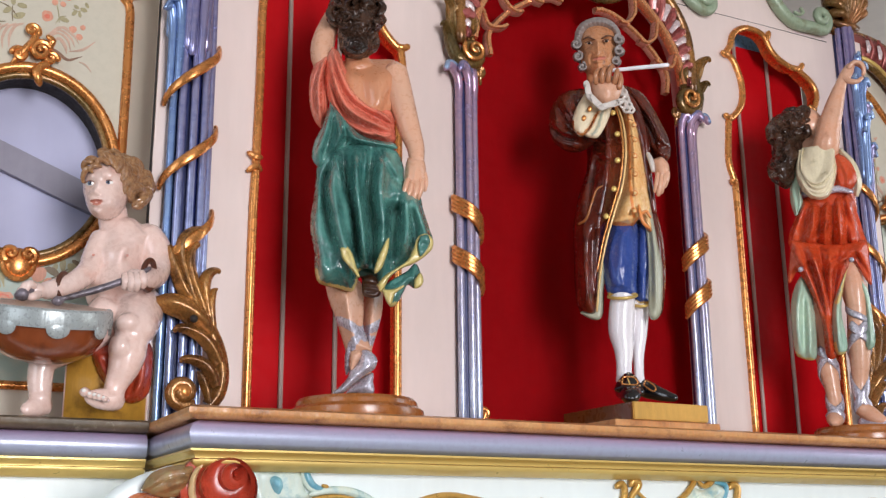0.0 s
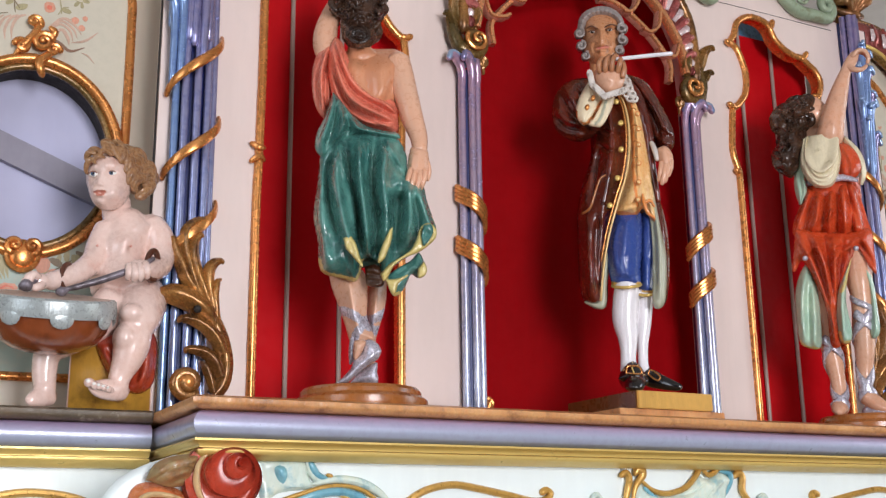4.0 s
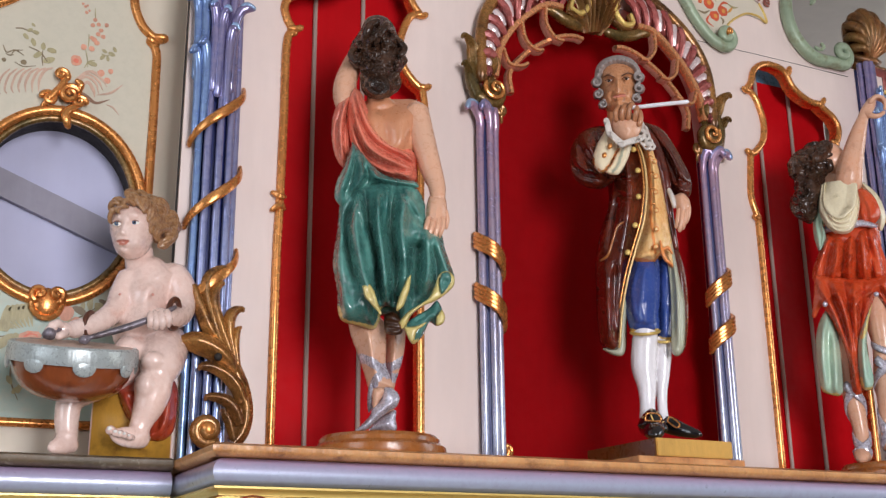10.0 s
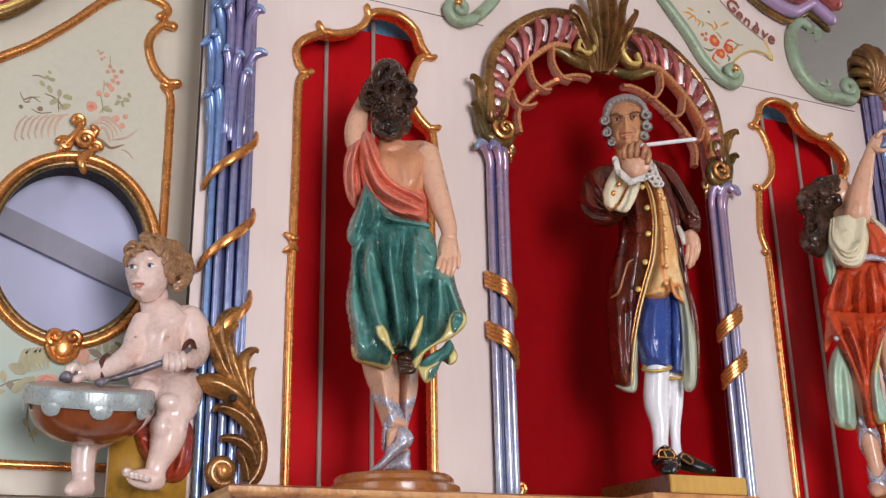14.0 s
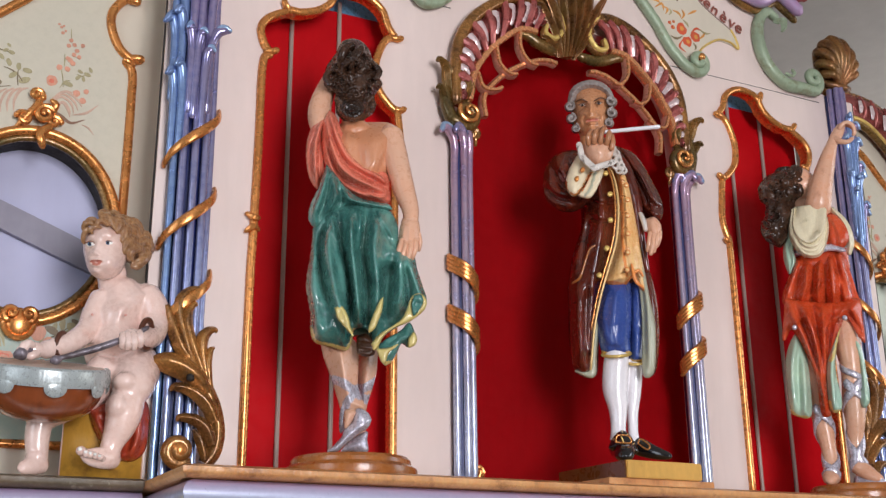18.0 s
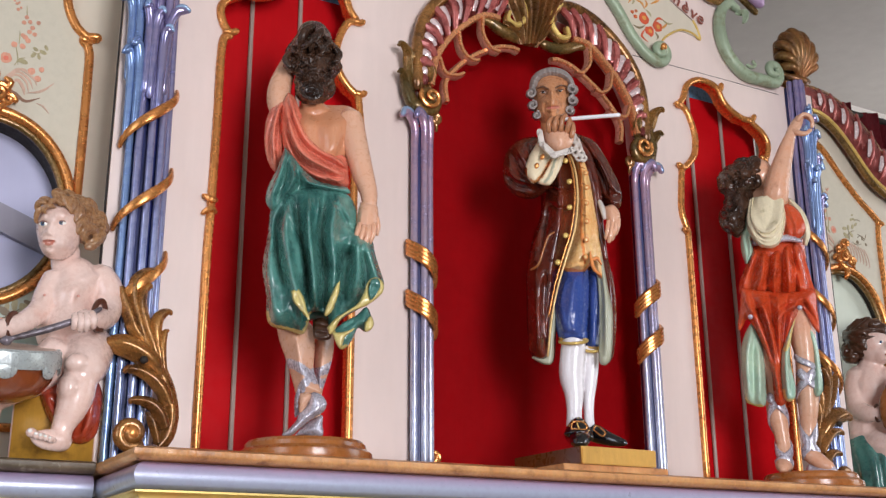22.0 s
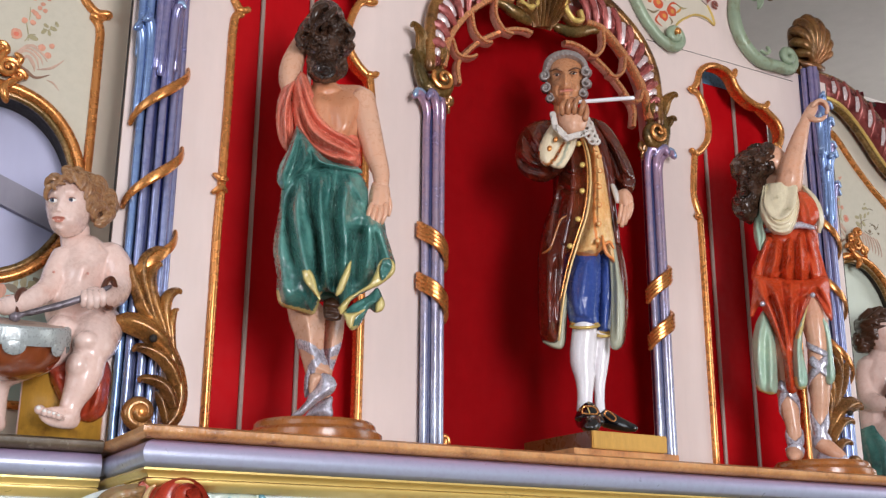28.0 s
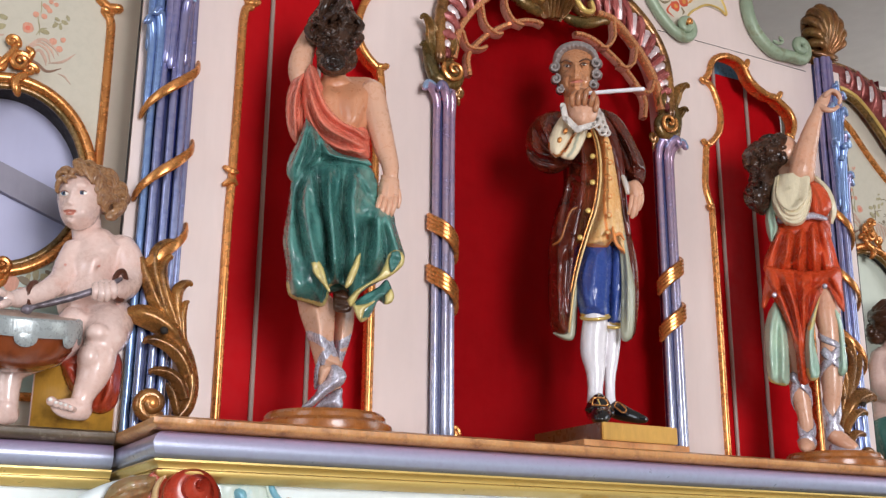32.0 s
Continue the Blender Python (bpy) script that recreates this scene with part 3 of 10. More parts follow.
        rows.append([(sx * (b[0] + (a[0] - b[0]) * s), YWALL - 0.012 - 0.022 * math.sin(s * 2.4 + 0.3), b[1] + (a[1] - b[1]) * s) for s in np.linspace(0, 1, 9)])
    grid(bm, rows, closed=False)
    bmesh.ops.solidify(bm, geom=bm.faces[:], thickness=0.006)
    part("shell_band", bm, "copper", crest, "copper red hollow shell band")
    for k in range(9):
        f0 = (k + 0.8) / 9.6
        a = np.array(up[round(f0 * (len(up) - 1))])
        b = np.array(lo[round(f0 * (len(lo) - 1))])
        q = [b + (a - b) * s for s in (0.28, 0.5, 0.72)]
        bm = bmesh.new()
        blade(bm, [(sx * q[0][0], YWALL - 0.036, q[0][1], 0.004), (sx * q[1][0], YWALL - 0.038, q[1][1], 0.0085), (sx * q[2][0], YWALL - 0.034, q[2][1], 0.006)], 0.004, 1.0, per=3, cross=7)
        part("flute", bm, "pearl", crest, "pearly white flute")
        q = [b + (a - b) * s for s in (0.1, 0.5, 1.0)]
        d = 0.016
        bm = bmesh.new()
        tube(bm, [(sx * (q[0][0] + d), YWALL - 0.026, q[0][1], 0.003), (sx * (q[1][0] + d), YWALL - 0.036, q[1][1], 0.004), (sx * (q[2][0] + d), YWALL - 0.02, q[2][1], 0.005)], per=3, seg=6)
        part("rib", bm, "copper", crest)
    bm = bmesh.new()
    tube(bm, xr(WING_TOP[:8], YWALL - 0.012, 0.010, sx), per=6, seg=8)
    part("top_moulding", bm, "bronze", crest, "brown bronze top moulding")

    # oval frame
    of = thing("oval_frame", "gilded oval frame with scroll ornaments above and below", "frame", "oval frames")
    for r0, y, r, mat, nm in ((0.006, YWALL - 0.008, 0.0085, "gold", "ring"), (-0.006, YWALL - 0.002, 0.0065, "olive", "inner_ring")):
        bm = bmesh.new()
        n = 72
        rows = []
        for i in range(n):
            a = 2 * math.pi * i / n
            ca, sa = math.cos(a), math.sin(a)
            c = Vector((sx * (OVX + (ORX + r0) * ca), y, OVZ + (ORZ + r0) * sa))
            rows.append([c + Vector((sx * ca * math.cos(b), math.sin(b), sa * math.cos(b))) * r for b in np.linspace(0, 2 * math.pi, 10, False)])
        rows.append(rows[0])
        grid(bm, rows, caps=False)
        bmesh.ops.remove_doubles(bm, verts=bm.verts, dist=1e-5)
        part(nm, bm, mat, of)
    # reveal of the oval: the shade inside the rim is put in as dark colour
    rows = []
    bm = bmesh.new()
    for i in range(65):
        a = 2 * math.pi * i / 64
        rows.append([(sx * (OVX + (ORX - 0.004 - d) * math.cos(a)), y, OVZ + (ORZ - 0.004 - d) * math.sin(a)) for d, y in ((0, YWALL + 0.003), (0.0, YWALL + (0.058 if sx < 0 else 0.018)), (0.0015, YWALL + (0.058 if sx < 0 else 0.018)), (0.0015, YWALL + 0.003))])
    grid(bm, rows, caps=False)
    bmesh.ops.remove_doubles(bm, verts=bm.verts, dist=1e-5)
    part("reveal", bm, "dark", of, "inner edge with its shade painted dark")
    ox, oz = OVX + 0.004, OVZ + ORZ
    orn = [volute(ox - 0.008, YWALL - 0.018, oz + 0.032, 0.0165, 1.5, 0.0065, 0.004, 2.6, -1, 0.008),
           volute(ox + 0.024, YWALL - 0.016, oz + 0.020, 0.0125, 1.3, 0.0055, 0.004, 0.3, 1, 0.006),
           volute(ox - 0.024, YWALL - 0.016, oz + 0.022, 0.0115, 1.3, 0.0055, 0.0035, 3.0, -1, 0.006),
           volute(ox + 0.008, YWALL - 0.016, oz + 0.066, 0.0105, 1.2, 0.006, 0.004, 3.6, -1, 0.006),
           [(ox + 0.034, YWALL - 0.014, oz + 0.004, 0.003), (ox + 0.022, YWALL - 0.018, oz + 0.022, 0.0065), (ox + 0.006, YWALL - 0.018, oz + 0.045, 0.007), (ox + 0.002, YWALL - 0.016, oz + 0.062, 0.006)],
           [(ox - 0.020, YWALL - 0.018, oz + 0.040, 0.005), (ox - 0.024, YWALL - 0.022, oz + 0.052, 0.006), (ox - 0.016, YWALL - 0.022, oz + 0.058, 0.004)],
           [(ox - 0.018, YWALL - 0.018, oz + 0.012, 0.0065), (ox - 0.004, YWALL - 0.022, oz - 0.002, 0.008), (ox - 0.006, YWALL - 0.024, oz - 0.018, 0.007), (ox - 0.010, YWALL - 0.02, oz - 0.026, 0.005)]]
    for p in orn:
        bm = bmesh.new()
        tube(bm, [(sx * a, b, c, d) for a, b, c, d in p], per=3, seg=9)
        part("scroll", bm, "gold", of)
    for s2 in (-1, 1):
        bm = bmesh.new()
        tube(bm, [(sx * a, b, c, d) for a, b, c, d in volute(OVX + s2 * 0.013, YWALL - 0.016, OVZ - ORZ + 0.004, 0.012, 1.2, 0.0065, 0.004, -1.2 if s2 > 0 else 4.3, s2, 0.008)], per=3, seg=9)
        part("scroll", bm, "gold", of)
    bm = bmesh.new()
    bmesh.ops.create_uvsphere(bm, u_segments=20, v_segments=12, radius=1, matrix=Matrix.Translation((sx * OVX, YWALL - 0.010, OVZ - ORZ - 0.008)) @ Matrix.Diagonal((0.022, 0.010, 0.024, 1)))
    tube(bm, [(sx * OVX + 0.023 * math.cos(q), YWALL - 0.014, OVZ - ORZ - 0.008 + 0.026 * math.sin(q), 0.0045) for q in np.linspace(math.pi, 2 * math.pi, 11)], per=2, seg=8)
    part("drop", bm, "gold", of, "gilded shell drop")
    # what shows through the oval
    bm = bmesh.new()
    a, b = sorted((sx * 0.80, sx * 1.25))
    back = YWALL + (0.06 if sx < 0 else 0.02)
    box(bm, a, b, back, back + 0.01, 1.95, 2.5)
    # right-hand board is added in place of the lit wall, set near to stay bright
    tagged(finish("oval_back_board", bm, "skinback" if sx < 0 else "mint", False), "pale lavender board seen through the oval opening" if sx < 0 else "pale mint board standing in for the wall beyond the oval", "back board", kind="structure")
    if sx < 0:
        bm = bmesh.new()
        rows = []
        for q in np.linspace(0, 1, 6):
            x, z = -1.20 + q * 0.46, 2.283 - q * 0.176
            rows.append([(x, YWALL + 0.058, z + 0.024), (x, YWALL + 0.045, z + 0.024), (x, YWALL + 0.045, z - 0.024), (x, YWALL + 0.058, z - 0.024)])
        grid(bm, rows)
        tagged(finish("brace_board", bm, "beam", False), "grey slanting brace board behind the oval opening", "brace board")

# painted flowers on the mint fields
FL = {"petal": lin(208, 148, 122), "leaf": lin(166, 156, 118), "stroke": lin(194, 162, 142), "dark": lin(124, 108, 82), "ochre": lin(204, 142, 70), "rose": lin(214, 116, 92), "umber": lin(138, 104, 82)}
for k, c in FL.items():
    M["p_" + k] = paint("flower_paint_" + k, c, 0.5, 0.25, scale=60, bump=0.0)


def petal(bm, x, y, z, r, n=8, squash=1.0, turn=0.0, wob=0.15, seed=0):
    rnd = random.Random(seed)
    ring = []
    for i in range(n):
        a = 2 * math.pi * i / n
        q = r * (1 + wob * rnd.uniform(-1, 1))
        u, v = q * math.cos(a), q * squash * math.sin(a)
        ring.append((x + u * math.cos(turn) - v * math.sin(turn), z + u * math.sin(turn) + v * math.cos(turn)))
    top = [bm.verts.new((px, y, pz)) for px, pz in ring]
    bot = [bm.verts.new((px, y + 0.0007, pz)) for px, pz in ring]
    bm.faces.new(top)
    for i in range(n):
        bm.faces.new((top[i], bot[i], bot[(i + 1) % n], top[(i + 1) % n]))


def stroke(bm, pts, y):
    """A brush stroke: flat ribbon through (x, z, half width)."""
    sp = spline(pts, 5)
    rows = []
    for i, p in enumerate(sp):
        t = np.array(sp[min(i + 1, len(sp) - 1)][:2]) - np.array(sp[max(i - 1, 0)][:2])
        t = t / (np.linalg.norm(t) + 1e-9)
        w = p[2]
        rows.append([(p[0] - t[1] * w, y, p[1] + t[0] * w), (p[0] + t[1] * w, y, p[1] - t[0] * w), (p[0] + t[1] * w, y + 0.0007, p[1] - t[0] * w), (p[0] - t[1] * w, y + 0.0007, p[1] + t[0] * w)])
    grid(bm, rows)


YF = YWALL - 0.0048
for sx in (-1, 1):
    spray = thing("painted_flower_spray", "painted spray of roses, leaves and feathery strokes on a mint field", "painting", "painted sprays")
    rnd = random.Random(5)

    def dab(kind, x, z, r, **kw):
        bm = bmesh.new()
        petal(bm, sx * x, YF - rnd.uniform(0, 0.0005), z, r, seed=rnd.randint(0, 999), **kw)
        part("flower" if kind == "petal" else "leaf", bm, "p_" + kind, spray, smooth=False)

    def brush(kind, pts):
        bm = bmesh.new()
        stroke(bm, [(sx * x, z, w) for x, z, w in pts], YF - rnd.uniform(0, 0.0005))
        part("brush_stroke", bm, "p_" + kind, spray, smooth=False)

    # leaf sprigs, berries and a small rose
    for (x, z, r), tn in zip([(1.0312, 2.464, 0.0072), (1.017, 2.4594, 0.0082), (1.0388, 2.4466, 0.0082), (1.0199, 2.4407, 0.0102), (1.0472, 2.4683, 0.0072), (1.0547, 2.4892, 0.0052), (1.0453, 2.4869, 0.0062), (1.0599, 2.4764, 0.0062), (1.0501, 2.4998, 0.0041), (0.9504, 2.4488, 0.0082), (0.9323, 2.4762, 0.0052), (0.9344, 2.4649, 0.0062), (0.9196, 2.4732, 0.0062), (0.9154, 2.4828, 0.0052), (0.9256, 2.4633, 0.0052)], [1.5, 0.1, 2.3, 2.6, 1.2, 2.5, 0.2, 0.8, 0.6, 0.2, 0.5, 2.2, 0.3, 1.0, 1.3]):
        dab("leaf", x, z, r, squash=0.55, turn=tn * sx, n=10, wob=0.08)
    for x, z, r in [(0.9743, 2.5578, 0.0023), (0.97, 2.5531, 0.0025), (0.9664, 2.5562, 0.0021), (0.9628, 2.5469, 0.0021), (0.9673, 2.5426, 0.0029), (0.952, 2.5315, 0.0036), (0.955, 2.5209, 0.0038), (0.9456, 2.524, 0.0038), (0.9322, 2.5257, 0.0038), (0.941, 2.5139, 0.004), (0.9363, 2.5028, 0.004), (0.9451, 2.5053, 0.004), (0.951, 2.4943, 0.0047), (0.9458, 2.4888, 0.0047), (0.955, 2.4967, 0.0037), (0.9668, 2.4769, 0.0052), (0.9535, 2.4763, 0.0048), (0.935, 2.4345, 0.0062), (0.9191, 2.4407, 0.0046), (0.9235, 2.4226, 0.0056)]:
        dab("petal", x, z, r, n=9, wob=0.1)
    for p in [[(1.0773, 2.4877, 0.0008), (1.0675, 2.4898, 0.001), (1.0564, 2.4878, 0.001), (1.0436, 2.4883, 0.0006)], [(1.0536, 2.4585, 0.0006), (1.0405, 2.4547, 0.001), (1.0307, 2.4481, 0.0011), (1.0224, 2.437, 0.0006)], [(1.029, 2.4294, 0.0006), (1.0311, 2.4417, 0.001), (1.0315, 2.4565, 0.0006)], [(1.0938, 2.4536, 0.0006), (1.0863, 2.4414, 0.001), (1.0744, 2.448, 0.001), (1.0593, 2.4415, 0.0005)], [(1.0805, 2.4363, 0.0005), (1.0743, 2.447, 0.0009), (1.062, 2.4505, 0.0005)], [(1.0879, 2.439, 0.0005), (1.0814, 2.4372, 0.001), (1.0754, 2.4394, 0.0005)], [(0.9638, 2.4743, 0.0005), (0.9596, 2.4578, 0.0009), (0.9573, 2.441, 0.0005)], [(0.9628, 2.4388, 0.0006), (0.9563, 2.4519, 0.001), (0.9471, 2.4559, 0.0006)], [(0.9603, 2.5033, 0.0005), (0.9593, 2.4904, 0.0009), (0.9594, 2.4795, 0.0005)], [(0.9537, 2.5534, 0.0004), (0.9526, 2.5402, 0.0008), (0.951, 2.5317, 0.0004)], [(0.9368, 2.4709, 0.0005), (0.9288, 2.4681, 0.0008), (0.9179, 2.4768, 0.0005)], [(1.0733, 2.4272, 0.0004), (1.0592, 2.4215, 0.0008), (1.0397, 2.4263, 0.0005)]]:
        brush("dark" if p[0][0] > 1.0 else "leaf", p)
    for x, z, r in [(1.0894, 2.4272, 0.0035), (1.059, 2.4289, 0.0051)]:
        dab("dark", x, z, r)
    dab("petal", 0.9769, 2.449, 0.0093, n=12)
    dab("rose", 0.9769, 2.449, 0.0046)
    # feathery crescents on both sides of the ornament
    for p in [[(1.0124, 2.4283, 0.0012), (1.0246, 2.4208, 0.0024), (1.032, 2.4015, 0.0022), (1.0311, 2.3819, 0.0006)], [(1.0237, 2.4257, 0.0012), (1.0356, 2.4166, 0.0023), (1.0424, 2.3965, 0.0021), (1.0408, 2.3791, 0.0006)], [(1.0349, 2.423, 0.0012), (1.0466, 2.4124, 0.0022), (1.0528, 2.3915, 0.002), (1.0505, 2.3764, 0.0006)], [(1.046, 2.4204, 0.0012), (1.0575, 2.4083, 0.0021), (1.0631, 2.3865, 0.0019), (1.0601, 2.3736, 0.0006)], [(1.0571, 2.4178, 0.0012), (1.0684, 2.4042, 0.0019), (1.0733, 2.3815, 0.0017), (1.0696, 2.3709, 0.0006)], [(1.0681, 2.4151, 0.0012), (1.0792, 2.4001, 0.0018), (1.0835, 2.3766, 0.0016), (1.0791, 2.3682, 0.0006)], [(1.079, 2.4126, 0.0012), (1.0899, 2.396, 0.0017), (1.0936, 2.3717, 0.0015), (1.0886, 2.3654, 0.0006)]]:
        brush("stroke", p)
    for k, p in enumerate([[(0.9728, 2.4103, 0.001), (0.9578, 2.4227, 0.0019), (0.942, 2.4139, 0.0019), (0.9358, 2.3958, 0.0005)], [(0.973, 2.4135, 0.001), (0.9563, 2.4283, 0.0019), (0.9376, 2.4189, 0.0019), (0.9297, 2.4033, 0.0005)], [(0.9733, 2.4166, 0.001), (0.9549, 2.4339, 0.0019), (0.9332, 2.424, 0.0019), (0.9236, 2.4108, 0.0005)], [(0.9673, 2.4007, 0.001), (0.9552, 2.4136, 0.0027), (0.9447, 2.4006, 0.0027), (0.9419, 2.3884, 0.0005)], [(0.9707, 2.3959, 0.001), (0.9551, 2.3881, 0.0026), (0.9392, 2.3783, 0.0024), (0.9172, 2.3885, 0.0005)], [(0.9385, 2.3932, 0.0006), (0.9162, 2.4014, 0.0022), (0.8973, 2.4199, 0.0005)], [(0.9212, 2.3782, 0.0006), (0.9105, 2.3748, 0.0014), (0.9001, 2.3638, 0.0004)], [(0.9619, 2.4272, 0.0006), (0.9512, 2.4346, 0.0021), (0.9416, 2.4343, 0.0005)]]):
        brush("umber" if k == 4 else "stroke", p)
    # foliage below the oval
    for i in range(7):
        brush("leaf", [(0.996 + 0.006 * i, 2.010 - 0.002 * i, 0.0015), (1.002 + 0.0065 * i, 2.022 - 0.0015 * i, 0.0042), (1.008 + 0.0065 * i, 2.006 - 0.003 * i, 0.0036), (1.004 + 0.0045 * i, 1.986 - 0.001 * i, 0.0006)])
    for r, kind, off in ((0.0165, "petal", 0.0), (0.0125, "rose", 0.001), (0.0100, "petal", 0.002), (0.0066, "rose", 0.002), (0.0034, "umber", 0.002)):
        bm = bmesh.new()
        petal(bm, sx * (1.0055 - off), YF - 0.0006 - 0.0004 * off * 1000, 1.9643 - off, r, 14, seed=int(r * 10000))
        part("rose", bm, "p_" + kind, spray, smooth=False)
    for px, pz, r, tn in ((1.0290, 1.9588, 0.014, 1.4), (0.9565, 2.0141, 0.012, 0.9), (0.9049, 2.0246, 0.011, 0.8)):
        dab("leaf", px, pz, r, squash=0.6, turn=tn * sx, n=10, wob=0.08)
    for x, z, r, tn in ((1.050, 1.984, 0.017, 0.3), (1.046, 1.956, 0.015, 2.4), (1.027, 1.962, 0.013, 1.5), (0.900, 2.024, 0.013, 0.7), (0.932, 2.024, 0.008, 1.9), (0.954, 2.012, 0.010, 0.9), (0.915, 2.008, 0.010, 2.5), (0.885, 2.040, 0.009, 1.0), (1.015, 1.888, 0.009, 1.9)):
        dab("leaf", x, z, r, squash=0.5, turn=tn * sx)
    for x, z, r, tn in ((1.055, 1.955, 0.012, 0.6), (1.07, 1.97, 0.010, 1.4), (1.04, 1.965, 0.010, 2.4), (1.075, 1.945, 0.010, 2.9), (0.935, 2.018, 0.012, 0.4), (0.92, 2.03, 0.010, 1.5), (0.91, 2.015, 0.011, 2.5), (0.95, 2.002, 0.009, 0.9), (0.90, 2.035, 0.008, 0.6), (1.03, 1.90, 0.008, 1.0), (1.02, 1.885, 0.007, 2.2)):
        dab("leaf" if tn > 0.7 else "dark", x, z, r, squash=0.5, turn=tn * sx)
    dab("petal", 0.955, 2.012, 0.012, n=12)
    dab("petal", 0.94, 1.998, 0.009, n=10)
    for p in ([(1.03, 1.97, 0.0008), (1.06, 1.962, 0.0012), (1.09, 1.94, 0.0008), (1.1, 1.92, 0.0004)], [(1.03, 1.93, 0.0008), (1.028, 1.9, 0.0012), (1.015, 1.87, 0.0004)], [(0.96, 2.0, 0.0008), (0.93, 2.01, 0.001), (0.895, 2.04, 0.0004)]):
        brush("dark", p)

# ------------------------------------------------------------ columns
def column_outer(sx):
    col = thing("bundled_column", "tall column of bundled blue and mauve pearly reeds with gold ribbon", "column", "outer columns")
    xc, yc = (0.762, -0.004) if sx < 0 else (0.743, -0.004)
    wide = 0.0325 if sx < 0 else 0.021
    slim = 1.0 if sx < 0 else 0.74
    bm = bmesh.new()
    tube(bm, [(sx * xc, yc, LEDGE + 0.001, 0.027 * slim), (sx * xc, yc, 2.2, 0.027 * slim), (sx * xc, yc, 2.73, 0.024 * slim)], per=2, seg=16, flat=0.8, round_ends=False)
    part("core", bm, "deep_blue", col, "deep blue core between the reeds")
    for i in range(5):
        a = -1.15 + i * 0.575
        x, y = xc + wide * math.sin(a), yc - 0.031 * math.cos(a)
        bm = bmesh.new()
        tube(bm, [(sx * x, y, LEDGE + 0.001, 0.0066), (sx * x, y, 2.1, 0.0065), (sx * x, y, 2.4, 0.0064), (sx * (xc + 0.85 * (x - xc)), y, 2.74, 0.0068)], per=3, seg=10, round_ends=False)
        part("reed", bm, "strand_blue" if i == 4 else "strand_outer", col)
    # reed tips that curl out of the bundle
    tips = [(0.0422, 0.0505, 2.5452, 0.0649, 2.5258), (0.032, 0.0383, 2.5544, 0.0494, 2.5432), (0.0381, 0.0444, 2.4434, 0.0561, 2.4307), (0.0273, 0.0335, 2.4551, 0.0444, 2.4445), (0.0168, 0.0221, 2.5213, 0.0296, 2.5132), (0.0095, 0.0061, 2.5119, -0.0019, 2.5082), (-0.0054, -0.0079, 2.4827, -0.017, 2.4771), (-0.0126, -0.023, 2.5236, -0.0421, 2.5212), (-0.0121, -0.0217, 2.6093, -0.0352, 2.6013), (0.0168, 0.0232, 2.6085, 0.0325, 2.5963), (0.0306, 0.0389, 2.6069, 0.0483, 2.598), (0.0042, -0.0004, 2.6637, -0.0106, 2.6595), (0.0439, 0.0513, 2.6595, 0.0624, 2.6455)]
    for reed, top, z, end, ze in tips:
        a, b, c = xc + reed * slim, xc + top * slim, xc + end * slim
        y = yc - 0.036 * math.cos(min(1.2, abs(reed) / 0.034))
        bm = bmesh.new()
        tube(bm, [(sx * a, y, z - 0.15, 0.0062), (sx * a, y - 0.004, z - 0.07, 0.0074), (sx * (a * 0.8 + b * 0.2), y - 0.006, z - 0.028, 0.0080), (sx * b, y - 0.010, z - 0.006, 0.0086), (sx * (b + c) / 2, y - 0.014, (z + ze) / 2 - 0.001, 0.0072), (sx * c, y - 0.016, ze, 0.0032)], per=5, seg=10)
        part("reed_tip", bm, "strand_blue" if (reed > 0.02) == (sx < 0) else "strand_outer", col, "flaring pearly reed tip")
        bm = bmesh.new()
        tube(bm, [(sx * (a * 0.7 + b * 0.3), y - 0.010, z - 0.020, 0.0020), (sx * b, y - 0.014, z + 0.0005, 0.0040), (sx * (b + c) / 2, y - 0.018, (z + ze) / 2 + 0.0045, 0.0042), (sx * c, y - 0.019, ze + 0.0005, 0.0030)], per=5, seg=10)
        part("tip_end", bm, "tip_blue" if sx > 0 or reed < 0.02 else "strand_blue", col, "pale sky blue lip of a reed")
    for z0 in (2.392, 2.252, 2.11):
        bm = bmesh.new()
        sp = []
        for k in range(12):
            a = k / 11 * math.pi
            sp.append((sx * (xc - 0.043 * (0.5 + 0.5 * slim) * math.cos(a)), yc - 0.040 * math.sin(a) - 0.002, z0 - 0.112 * k / 11 - 0.006 * math.sin(a), 0.0050 - 0.002 * abs(k / 11 - 0.5)))
        tube(bm, sp, per=2, seg=8, up=(0, 0, 1), flat=1.7)
        part("ribbon", bm, "gold", col, "gilded wound ribbon")
    return col


